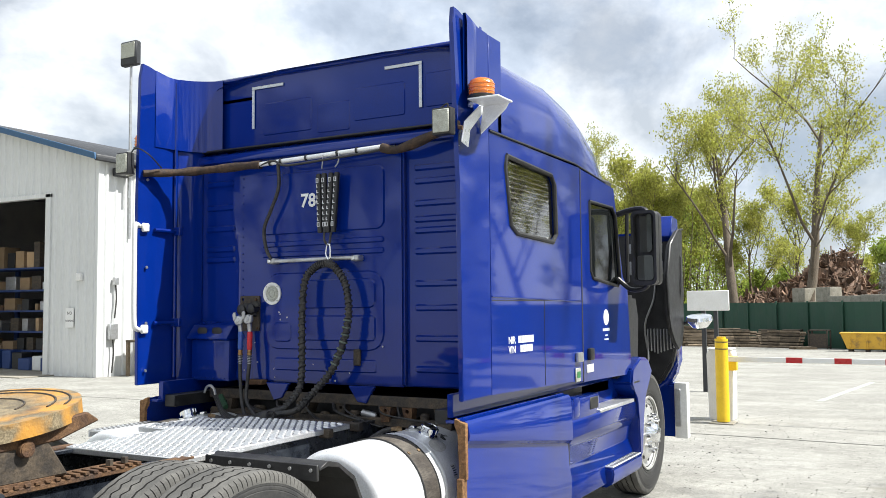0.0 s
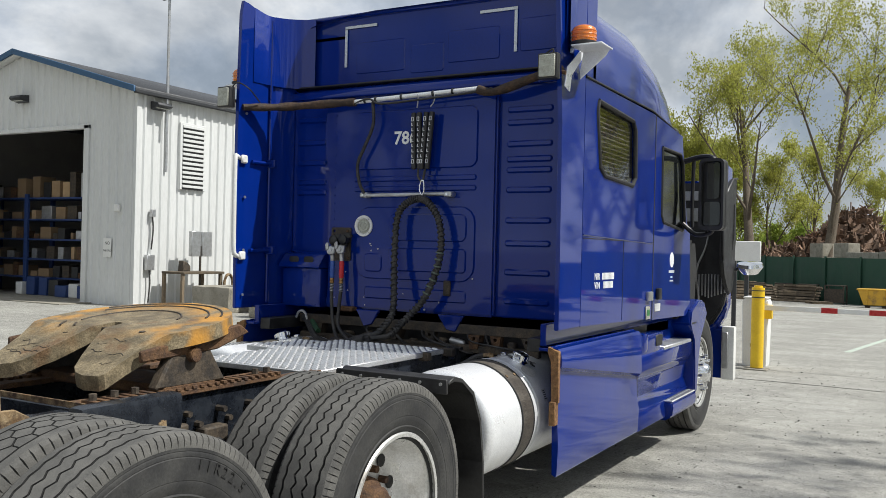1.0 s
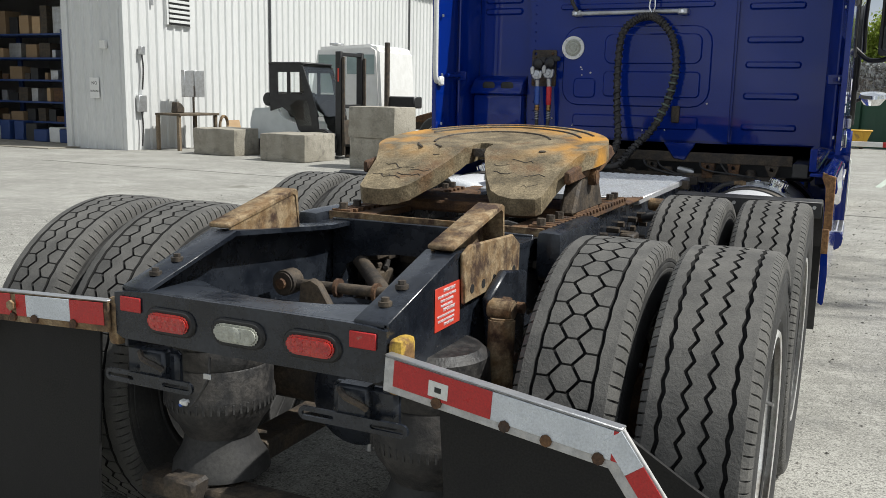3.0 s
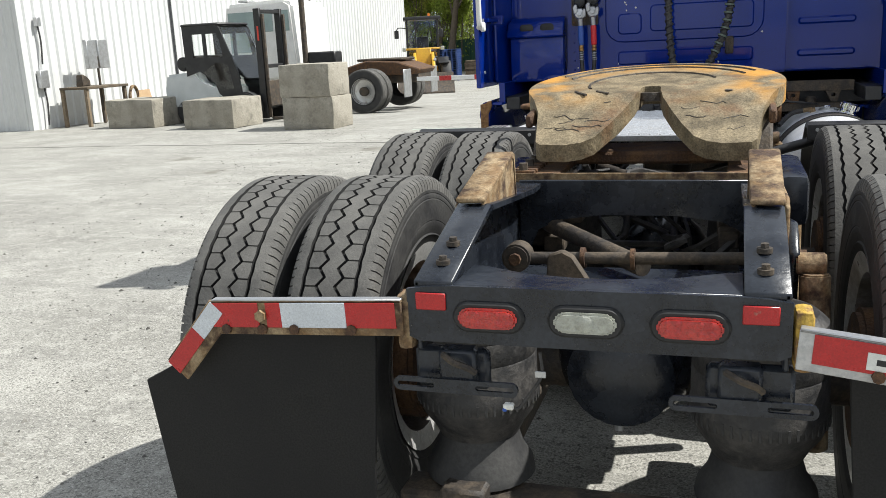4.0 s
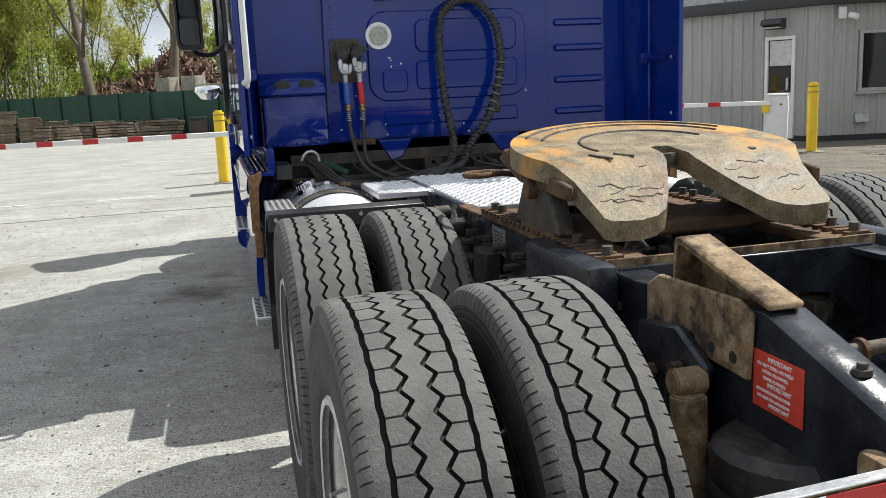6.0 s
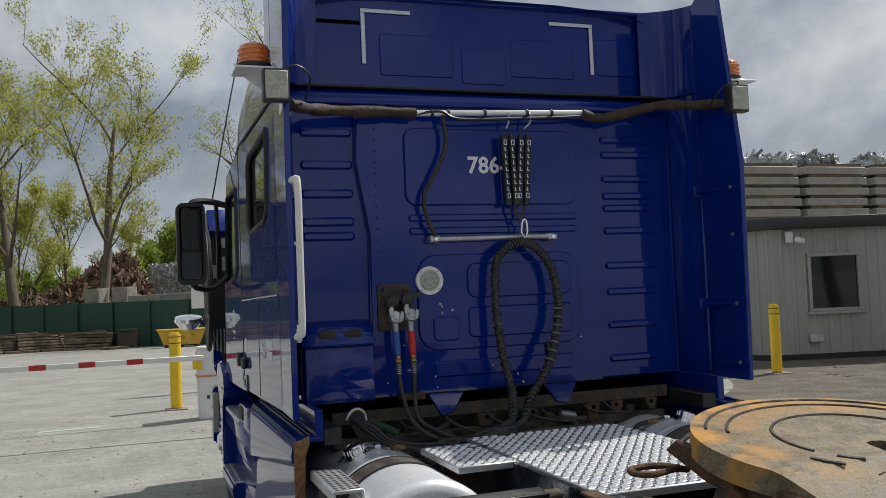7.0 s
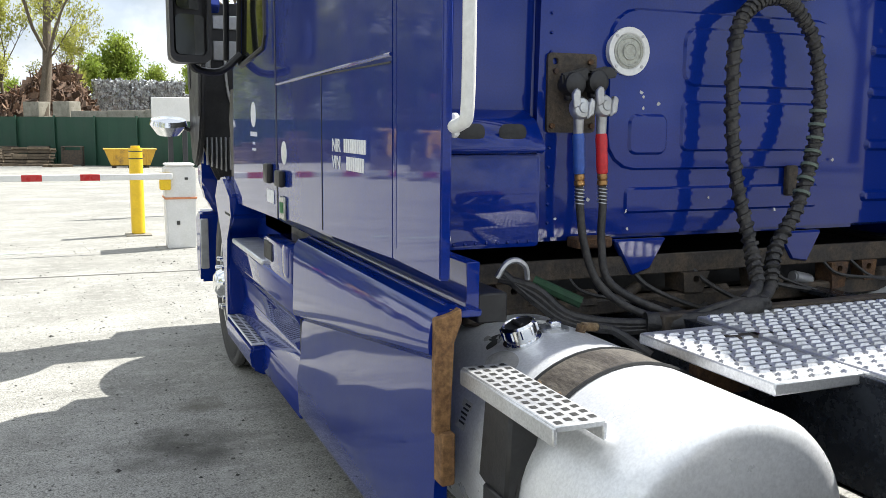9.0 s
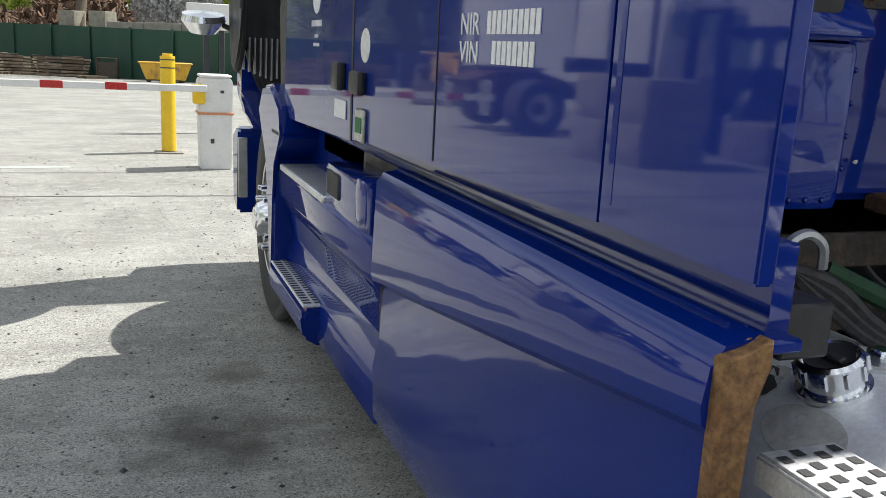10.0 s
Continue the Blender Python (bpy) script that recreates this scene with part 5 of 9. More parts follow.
# rear cross member with its lamps
fr = [(-0.420, 0.838), (-0.420, 0.950), (-0.37, 0.957), (-0.31, 0.960), (0.30, 0.960), (0.36, 0.957), (0.408, 0.950), (0.408, 0.838), (0.385, 0.826), (-0.395, 0.826)]
holes = [rrect(u - 0.076, u + 0.076, 0.860, 0.922, 0.030) for u in (-0.227, -0.010, 0.208)]
rear = part("rear_cross_member", holed(fr, holes, "y", -0.012, 0.0), M["blackpaint"], truck, "black steel rear cross member with three lamps", smooth=20)
top = [(-0.315, 0.0), (-0.315, 0.19), (-0.28, 0.18), (-0.17, 0.115), (-0.05, 0.09), (0.05, 0.09), (0.17, 0.115), (0.28, 0.18), (0.315, 0.19), (0.315, 0.0)]
part("top_gusset", prism(top, "z", 0.948, 0.960, bev=0.003), M["blackpaint"], rear)
for s in (-1, 1):
    part("reflector", box(s * 0.354 - 0.007 - 0.036, s * 0.354 - 0.007 + 0.036, -0.018, -0.0125, 0.903, 0.943, 0.002), M["tapered"], rear, "square red reflector")
    part("lower_lip", box(min(s * 0.24, s * 0.42), max(s * 0.24, s * 0.42), 0.02, 0.05, 0.70, 0.80, 0.01), M["blackpaint"], rear)
for u, mt, lb in ((-0.227, "redlens", "oval red tail lamp"), (-0.010, "clearlens", "oval clear reversing lamp"), (0.208, "redlens", "oval red tail lamp")):
    g = prism(rrect(u - 0.083, u + 0.083, 0.855, 0.927, 0.035), "y", -0.022, 0.004, bev=0.006)
    tl = part("tail_lamp", g, M["gasket"], rear, lb)
    part("lens", prism(rrect(u - 0.068, u + 0.068, 0.867, 0.915, 0.0235), "y", -0.030, -0.02, bev=0.006, seg=2), M[mt], tl)
    dots = bmesh.new()
    if mt == "redlens":
        for i in range(5):
            for j in range(2):
                bmesh.ops.create_icosphere(dots, subdivisions=1, radius=0.008, matrix=Matrix.Translation((u - 0.046 + 0.023 * i, -0.030, 0.881 + 0.020 * j)) @ Matrix.Diagonal((1, 0.3, 1, 1)))
    else:
        bmesh.ops.create_icosphere(dots, subdivisions=2, radius=0.021, matrix=Matrix.Translation((u, -0.030, 0.891)) @ Matrix.Diagonal((1, 0.2, 1, 1)))
    tagged(part("optic", dots, M[mt], tl), kind="stuff")
# hooks under the member
for s in (-1, 1):
    tb = part("tie_bar", holed(rrect(-0.465 if s < 0 else 0.165, -0.165 if s < 0 else 0.465, 0.701, 0.735, 0.0165), [rrect(s * 0.315 - 0.14, s * 0.315 - 0.05, 0.712, 0.724, 0.0055), rrect(s * 0.315 + 0.05, s * 0.315 + 0.14, 0.712, 0.724, 0.0055)], "y", -0.012, -0.004), M["blackpaint"], truck, "black slotted tie bar under the cross member", smooth=20)
    part("bracket", box(s * 0.31 - 0.045, s * 0.31 + 0.045, -0.004, 0.045, 0.71, 0.805, 0.008), M["blackpaint"], tb)
    part("hook", tube([(s * 0.31 - 0.03, -0.01, 0.795), (s * 0.31, -0.03, 0.785), (s * 0.31 + 0.03, -0.02, 0.77), (s * 0.31 + 0.045, -0.008, 0.755)], 0.008, 6, curve=4), M["grime"], tb)
part("plug_wire", tube([(-0.115, 0.0, 0.81), (-0.11, -0.01, 0.76), (-0.14, -0.012, 0.71), (-0.165, -0.015, 0.678), (-0.185, -0.015, 0.688)], 0.004, 6, curve=5), M["hose"], truck)
pg = part("wire_plug", box(-0.198, -0.174, -0.026, -0.008, 0.676, 0.690, 0.003), M["paper"], truck, "loose white and blue wire plug")
part("seal", box(-0.199, -0.190, -0.027, -0.007, 0.672, 0.681, 0.002), M["bluehose"], pg)
part("wire_tag", box(-0.125, -0.10, -0.014, -0.010, 0.755, 0.770, 0.001), M["galv"], truck)

# flap brackets with striped tape, and mud flaps
for s in (-1, 1):
    A, B, C = (s * 0.43, -0.02, 0.925), (s * 0.93, -0.02, 0.903), (s * 1.08, -0.01, 0.733)
    if s > 0:
        A, B, C = (0.42, -0.03, 0.905), (0.985, -0.12, 0.862), (1.14, -0.14, 0.66)

    def bar(p, q, u0, u1, y0, y1, z0, z1, own=None):
        p, q = Vector(p), Vector(q)
        d = q - p
        own2 = box(d.length * u0, d.length * u1, y0, y1, z0, z1, 0.002)
        X = d.normalized()
        Y = Vector((0, 0, 1)).cross(X).normalized()
        Z = X.cross(Y)
        R = Matrix((X, Y, Z)).transposed().to_4x4()
        bmesh.ops.transform(own2, matrix=Matrix.Translation(p) @ R, verts=own2.verts[:])
        return into(own, own2)
    sg = 1 if s > 0 else -1
    f0, f1 = (-0.008, 0.0) if s > 0 else (0.0, 0.008)
    br = bar(A, B, 0, 1.0, f0, f1, -0.085, 0.0)
    bar(A, B, 0, 1.0, min(f0, sg * 0.015), max(f1, sg * 0.015), -0.006, -0.0005, br)
    bar(B, C, 0, 1.0, f0, f1, -0.07, 0.005, br)
    fb = part("flap_bracket", br, M["tanrust"] if s < 0 else M["ghost"], truck, "bent steel mud flap bracket with red and silver tape")
    yo = f0 - 0.003 if s > 0 else f1 + 0.001
    for u0, u1, mt in ((0.03, 0.28, "tapered"), (0.28, 0.62, "tapewhite"), (0.62, 0.70, "tapered"), (0.74, 1.0, "tapered")) if s < 0 else ((0.05, 0.50, "tapered"), (0.50, 0.975, "tapewhite"), (0.975, 1.0, "tapered")):
        part("tape", bar(A, B, u0, u1, yo, yo + 0.002, -0.066, -0.004), M[mt], fb)
    for u0, u1, mt in ((0.0, 0.42, "tapewhite"), (0.42, 1.0, "tapered")) if s < 0 else ((0.0, 0.3, "tapewhite"), (0.3, 1.0, "tapered")):
        part("tape", bar(B, C, u0, u1, yo, yo + 0.002, -0.045, 0.0), M[mt], fb)
    for u in (0.25, 0.55, 0.72, 0.92):
        p = Vector(A).lerp(Vector(B), u)
        part("bolt", cyl(p + Vector((0, -0.015, -0.07)), p + Vector((0, 0.0, -0.07)), 0.013, n=8), M["rust"], fb)
    part("mount", box(min(s * 0.41, s * 0.45), max(s * 0.41, s * 0.45), -0.015, 0.06, 0.80, 0.935, 0.018, seg=2), M["tanrust"] if s < 0 else M["yellowrust"], fb)
    part("flange_strip", bar(A, B, 0.0, 1.0, min(f0, sg * 0.015) - 0.002, max(f1, sg * 0.015) + 0.001, -0.001, 0.0035), M["galv"], fb, "scraped silver top edge")
    if s > 0:
        lb = part("label", bar(A, B, 0.22, 0.31, yo - 0.0015, yo, -0.058, -0.022), M["paper"], fb, "small white sticker")
        part("print", bar(A, B, 0.25, 0.28, yo - 0.0025, yo - 0.0015, -0.046, -0.034), M["gasket"], lb)
    else:
        part("tape_bolt", cyl(Vector(A).lerp(Vector(B), 0.72) + Vector((0, -0.022, -0.035)), Vector(A).lerp(Vector(B), 0.72) + Vector((0, 0.0, -0.035)), 0.015, n=6), M["tanrust"], fb)
    fy = 0.03
    fl = [(s * 0.52, 0.83), (s * 0.93, 0.81), (s * 1.09, 0.71), (s * 1.195, 0.655), (s * 1.14, 0.26), (s * 1.08, 0.20), (s * 0.98, 0.18), (s * 0.57, 0.12)]
    part("mud_flap", prism(fl, "y", fy, fy + 0.010, bev=0.003), M["flap"], truck, "black rubber mud flap")

# warning label on the rail
wl = part("warning_label", box(0.4052, 0.4065, 0.245, 0.40, 0.885, 1.0, 0.001), M["redtag"], truck, "red warning label with white print")
NOTICE = (("IMPORTANT", 0.013, 0.045), ("DO NOT DRILL OR WELD", 0.0095, 0.012), ("UPPER OR LOWER", 0.0095, 0.028), ("FRAME FLANGES", 0.0095, 0.030), ("IMPORTANT", 0.013, 0.045), ("NE PAS PERCER NI SOUDER", 0.0085, 0.010), ("LES AILES DU LONGERON", 0.0085, 0.014), ("IMPORTANT", 0.011, 0.05))
for k, (t, size, inset) in enumerate(NOTICE):
    letters("print", t, size, pose(0.407, 0.248 + inset, 0.984 - 0.0128 * k, 90, 0, 90), M["decal"], wl)
wl2 = part("warning_label", box(-0.4065, -0.4052, 0.245, 0.40, 0.885, 1.0, 0.001), M["redtag"], truck, "red warning label with white print")
for k, (t, size, inset) in enumerate(NOTICE):
    letters("print", t, size, pose(-0.407, 0.397 - inset, 0.984 - 0.0128 * k, 90, 0, -90), M["decal"], wl2)

# ---- fifth wheel ----
fw = part("fifth_wheel", box(-0.42, 0.42, 1.42, 1.72, 1.03, 1.075, 0.01), M["rust"], truck, "greasy rust-stained fifth wheel coupling")
TILT_FW = pose(0, 1.58, 1.305, 7.5, 0, 0)


def plate_z(u, v):
    """Height of the plate's top: ramps fall away at the rear."""
    return 0.0 if v > -0.15 else -(-0.15 - v) * 0.385


ol, N = [], 40
R0 = 0.465
for k in range(N + 1):
    a = radians(-28 + (236 * k / N))
    ol.append((R0 * math.cos(a), R0 * 0.93 * math.sin(a) + 0.02))
left_lobe = [(-0.385, -0.25), (-0.362, -0.425), (-0.345, -0.44), (-0.26, -0.445), (-0.205, -0.432), (-0.165, -0.405), (-0.122, -0.335), (-0.085, -0.26), (-0.050, -0.18), (-0.036, -0.11)]
mouth = [(-0.034, -0.05), (-0.026, -0.035), (0.0, -0.028), (0.026, -0.035), (0.034, -0.05)]
outline = ol + left_lobe + mouth + [(-u, v) for u, v in left_lobe[::-1]]
fb = bmesh.new()
vs = [fb.verts.new((u, v, 0)) for u, v in outline]
es = [fb.edges.new((vs[i], vs[(i + 1) % len(vs)])) for i in range(len(vs))]
bmesh.ops.triangle_fill(fb, edges=es, use_beauty=True)
bmesh.ops.subdivide_edges(fb, edges=fb.edges[:], cuts=1)
for v in fb.verts:
    v.co.z = plate_z(v.co.x, v.co.y)
ex = bmesh.ops.extrude_face_region(fb, geom=fb.faces[:])
for v in ex["geom"]:
    if isinstance(v, bmesh.types.BMVert):
        v.co.z -= 0.066 if v.co.y > -0.3 else 0.06
bmesh.ops.transform(fb, matrix=TILT_FW, verts=fb.verts[:])
tp = part("top_plate", fb, M["plate"], fw, "brown greasy horseshoe top plate with orange rust", smooth=30)
for rr, a0, a1 in ((0.235, 20, 200), (0.235, 215, 232), (0.36, 25, 155), (0.42, 30, 150), (0.30, 205, 222)):
    g = [(rr * math.cos(radians(a)), rr * 0.93 * math.sin(radians(a)) + 0.02, 0.001) for a in np.linspace(a0, a1, 40)]
    part("grease_groove", tube([TILT_FW @ Vector(p) for p in g], 0.005, 5), M["grease"], tp)
crack = bmesh.new()
rn = random.Random(21)
for k in range(12):
    u, v = rn.choice((-1, 1)) * rn.uniform(0.10, 0.36), rn.uniform(-0.40, -0.20)
    pts = [(u, v)]
    for j in range(5):
        pts.append((pts[-1][0] + rn.uniform(0.008, 0.026), pts[-1][1] + rn.uniform(-0.012, 0.012)))
    pts = [p for p in pts if 0.11 < abs(p[0]) < 0.345 and p[1] > -0.42]
    if len(pts) > 1:
        tube([TILT_FW @ Vector((p, q, plate_z(p, q) + 0.0002)) for p, q in pts], rn.uniform(0.0012, 0.0026), 5, crack)
tagged(part("grease_cracks", crack, M["grease"], tp), kind="stuff")
part("plate_hole", cyl(TILT_FW @ Vector((0.27, -0.145, -0.003)), TILT_FW @ Vector((0.27, -0.145, 0.0012)), 0.013, n=14), M["grease"], tp)
part("lock_jaw", lathe([(0.045, -0.02), (0.075, -0.02), (0.08, -0.05), (0.045, -0.05)], TILT_FW @ Vector((0, -0.03, 0)), (0, 0, 1), 24), M["grease"], fw)
for s in (-1, 1):
    part("pivot_bracket", prism([(1.38, 1.06), (1.48, 1.23), (1.66, 1.24), (1.78, 1.06)], "x", s * 0.36, s * 0.42, bev=0.01), M["grime"], fw)
    part("pivot_pin", cyl((s * 0.34, 1.57, 1.19), (s * 0.45, 1.57, 1.19), 0.032, n=16, bev=0.004), M["rust"], fw)
    part("plate_skirt", prism([(1.30, 1.18), (1.30, 1.225), (1.86, 1.30), (1.92, 1.26), (1.72, 1.20)], "x", s * 0.40, s * 0.425, bev=0.006), M["rust"], fw)
    part("slide_rail", box(min(s * 0.2724, s * 0.4268), max(s * 0.2724, s * 0.4268), 1.06, 2.15, 1.022, 1.045, 0.004), M["rust"], truck, "rusty slider rail with teeth")
    th = bmesh.new()
    for k in range(24):
        box(min(s * 0.3496, s * 0.4313), max(s * 0.3496, s * 0.4313), 1.08 + 0.045 * k, 1.103 + 0.045 * k, 1.044, 1.058, 0.002, th)
    part("rail_teeth", th, M["rust"], truck)
    for y in (1.10, 1.20, 1.30, 2.0, 2.08):
        part("bolt", cyl((s * 0.3904, y, 1.058), (s * 0.3904, y, 1.082), 0.016, n=6), M["grime"], truck)
    part("corner_angle", box(min(s * 0.3723, s * 0.4358), max(s * 0.3723, s * 0.4358), 2.15, 2.45, 1.02, 1.032, 0.003), M["rust"], truck)
part("rear_angle", prism([(1.045, 1.022), (1.045, 1.055), (1.052, 1.055), (1.052, 1.030), (1.10, 1.030), (1.10, 1.022)], "x", -0.42, 0.42, bev=0.002), M["tanrust"], truck, "rusty angle iron across the frame")
part("release_handle", tube([(-0.36, 1.90, 1.20), (-0.43, 1.86, 1.215), (-0.52, 1.83, 1.215), (-0.56, 1.86, 1.215), (-0.54, 1.92, 1.215), (-0.45, 1.93, 1.215), (-0.38, 1.91, 1.205)], 0.010, 8, curve=4), M["rust"], fw)
part("data_plate", box(-0.4065, -0.405, 1.93, 2.08, 0.90, 1.0, 0.001), M["galv"], truck)
pb = bmesh.new()
for k in range(6):
    box(-0.4072, -0.4066, 1.95, 2.06, 0.915 + 0.013 * k, 0.920 + 0.013 * k, 0, pb)
part("plate_print", pb, M["letter"], truck, smooth=0)

# ---- deck plates ----


def tread_plate(x0, x1, y0, y1, z, parent_label):
    dk = part("deck_plate", box(x0, x1, y0, y1, z - 0.03, z, 0.004), M["deck"], truck, parent_label)
    lg = bmesh.new()
    nx, ny = int((x1 - x0) / 0.048), int((y1 - y0) / 0.034)
    for i in range(nx):
        for j in range(ny):
            u, v = x0 + 0.024 + 0.048 * i + (0.0 if j % 2 else 0.018), y0 + 0.017 + 0.034 * j
            if u + 0.02 < x1:
                top = [lg.verts.new((u + a * 0.013, v + b * 0.005, z + 0.006)) for a, b in ((-1, -1), (1, -1), (1, 1), (-1, 1))]
                bot = [lg.verts.new((u + a * 0.019, v + b * 0.010, z - 0.001)) for a, b in ((-1, -1), (1, -1), (1, 1), (-1, 1))]
                lg.faces.new(top)
                for q in range(4):
                    lg.faces.new((bot[q], bot[(q + 1) % 4], top[(q + 1) % 4], top[q]))
    tagged(part("tread_relief", lg, M["deck"], dk, smooth=20), kind="stuff")
    gp = bmesh.new()
    for i in range(nx):
        for j in range(ny):
            u, v = x0 + 0.024 + 0.048 * i + (0.018 if j % 2 else 0.036), y0 + 0.017 + 0.034 * j
            if u + 0.010 < x1:
                gp.faces.new([gp.verts.new((u + a * 0.0085, v + b * 0.0045, z + 0.0012)) for a, b in ((-1, -1), (1, -1), (1, 1), (-1, 1))])
    tagged(part("tread_slots", gp, M["gasket"], dk, smooth=0), kind="stuff")
    return dk


tread_plate(-0.385, 0.435, 2.38, 3.71, 1.03, "bright aluminium tread plate deck")
tread_plate(-0.655, -0.39, 3.10, 3.61, 1.026, "small aluminium tread plate step")
part("deck_support", box(-0.62, -0.45, 3.40, 3.44, 0.90, 0.99, 0.004), M["rust"], truck)
part("deck_side", box(-0.395, -0.387, 2.38, 3.10, 0.93, 1.0, 0.002), M["blackpaint"], truck)
for s in (-1, 1):
    for y in (3.45, 3.75, 4.02):
        part("cab_crossbeam", box(-0.95 if y > 4 else -0.47, 0.95 if y > 4 else 0.47, y, y + 0.05, 0.98, 1.03, 0.006), M["grime"], truck) if s < 0 else None
beam = part("cab_mount_beam", prism([(4.03, 1.10), (4.03, 1.165), (4.045, 1.165), (4.045, 1.115), (4.12, 1.115), (4.12, 1.10)], "x", -0.98, 0.98, bev=0.003), M["grime"], truck, "grimy channel beam under the cab")
rn = random.Random(8)
for k in range(15):
    x = -0.93 + 0.13 * k + rn.uniform(-0.03, 0.03)
    kind = rn.randrange(3)
    if kind == 0:
        w, h = rn.uniform(0.03, 0.07), rn.uniform(0.06, 0.13)
        g = holed([(x - w, 1.10), (x + w, 1.10), (x + w * rn.uniform(0.5, 1), 1.10 - h), (x - w * rn.uniform(0.2, 0.9), 1.10 - h * rn.uniform(0.8, 1.1))], [rrect(x - 0.012, x + 0.012, 1.065, 1.088, 0.009)], "y", 4.0 + rn.uniform(0, 0.06), 4.07 + rn.uniform(0, 0.05))
        part("mount_bracket", g, M["rust"] if rn.random() < 0.5 else M["grime"], truck, smooth=20)
    elif kind == 1:
        z, r_ = rn.uniform(0.99, 1.07), rn.uniform(0.025, 0.05)
        part("rubber_mount", lathe([(0.0, 0.03), (r_ * 0.7, 0.03), (r_, 0.015), (r_ * 0.85, 0.0), (r_, -0.02), (r_ * 0.6, -0.03), (0.0, -0.03)], (x, 4.06, z), (0, 0.2, 1), 18), M["grime"], truck)
    else:
        part("valve_body", cyl((x - 0.05, 4.04, rn.uniform(1.0, 1.06)), (x + 0.05, 4.06, rn.uniform(1.0, 1.06)), rn.uniform(0.018, 0.032), n=12, bev=0.006), M["grime"] if rn.random() < 0.7 else M["galv"], truck)
for k in range(7):
    x = rn.uniform(-0.9, 0.6)
    part("pipe", tube([(x, 4.05, 1.12), (x + 0.05, 4.0, 1.06), (x + rn.uniform(0.1, 0.3), 3.98, rn.uniform(0.98, 1.05)), (x + rn.uniform(0.3, 0.5), 4.1, 1.0)], rn.choice((0.006, 0.009)), 6, curve=5), M["hose"], truck)
part("cab_floor", box(-1.1, 1.1, 4.2, 6.5, 1.0, 1.12, 0.02), M["black"], truck)
part("transmission", box(-0.3, 0.3, 4.4, 7.1, 0.5, 0.95, 0.08, seg=2), M["grime"], truck)

# ---- fuel tanks ----
for s in (-1, 1):
    cx, cz, r = s * 0.812, 0.69, 0.316
    tk = part("fuel_tank", lathe([(0.0, 0.0), (0.26, 0.006), (0.288, 0.012), (0.300, 0.022), (r - 0.006, 0.034), (r, 0.05), (r, 1.78), (r - 0.03, 1.83), (0.0, 1.84)], (cx, 3.0, cz), (0, 1, 0), 56), M["alu"], truck, "bright aluminium cylindrical fuel tank", smooth=50)
    for y in (3.395, 4.35):
        stq = part("strap", lathe([(r + 0.001, 0.0), (r + 0.004, 0.003), (r + 0.004, 0.155), (r + 0.001, 0.158)], (cx, y, cz), (0, 1, 0), 56), M["strap"], tk, "wide dark brown tank strap")
        for e in (0.002, 0.156):
            part("bead", lathe([(r + 0.002, -0.006), (r + 0.008, -0.003), (r + 0.008, 0.003), (r + 0.002, 0.006)], (cx, y + e, cz), (0, 1, 0), 56), M["gasket"], stq)
        a = radians(s * 38)
        up_ = Vector((math.sin(a), 0, math.cos(a)))
        for e in (0.03, 0.13):
            p = Vector((cx, y + e, cz)) + up_ * r
            part("bolt", cyl(p, p + up_ * 0.009, 0.010, n=8), M["tanrust"], stq)
    if s > 0:
        part("strap", lathe([(r + 0.001, 0.0), (r + 0.004, 0.004), (r + 0.004, 0.03), (r + 0.001, 0.034)], (cx, 3.62, cz), (0, 1, 0), 56), M["alu"], tk)

    def on_tank(deg, y, h=0.0):
        a = radians(deg)
        n_ = Vector((s * math.sin(a), 0, math.cos(a)))
        return Vector((cx, y, cz)) + n_ * (r + h), n_, Vector((s * math.cos(a), 0, -math.sin(a)))
    p, n_, q = on_tank(20, 3.78)
    cap = part("filler_cap", lathe([(0.056, -0.01), (0.056, 0.006), (0.046, 0.008), (0.046, 0.020), (0.050, 0.022), (0.050, 0.050), (0.044, 0.056), (0.038, 0.050), (0.0, 0.046)], p, n_, 32), M["chrome"], tk, "chrome fuel cap", smooth=30)
    part("cap_top", lathe([(0.0, 0.050), (0.030, 0.050), (0.037, 0.054)], p, n_, 24), M["gasket"], cap)
    part("cap_bar", box(-0.030, 0.030, -0.007, 0.007, 0.049, 0.060, 0.003, m=Matrix.Translation(p) @ n_.to_track_quat("Z", "Y").to_matrix().to_4x4()), M["black"], cap)
    for k in range(10):
        a = 2 * math.pi * k / 10
        w_ = q * math.cos(a) * 0.050 + Vector((0, math.sin(a) * 0.050, 0))
        part("cap_grip", cyl(p + w_ + n_ * 0.024, p + w_ + n_ * 0.048, 0.005, n=6), M["chrome"], cap)
    p, n_, q = on_tank(0, 3.80)
    sn = part("sender", cyl(p - n_ * 0.006, p + n_ * 0.008, 0.045, n=20, bev=0.003), M["galv"], tk)
    part("sender_head", box(-0.018, 0.018, -0.018, 0.018, 0.006, 0.026, 0.004, m=Matrix.Translation(p)), M["chrome"], sn)
    p, n_, q = on_tank(-14, 3.78)
    ft = part("fitting", cyl(p - n_ * 0.005, p + n_ * 0.022, 0.016, n=6), M["tanrust"], tk, "brass hose fitting")
    part("elbow", cyl(p + n_ * 0.016, p + n_ * 0.022 - q * 0.05, 0.013, n=10), M["tanrust"], ft)
    part("fuel_hose", tube([p + n_ * 0.022 - q * 0.05, p + n_ * 0.02 - q * 0.12, p - n_ * 0.02 - q * 0.2 + Vector((0, -0.08, 0))], 0.014, 8, curve=4), M["hose"], tk)
    ov = bmesh.new()
    ring = []
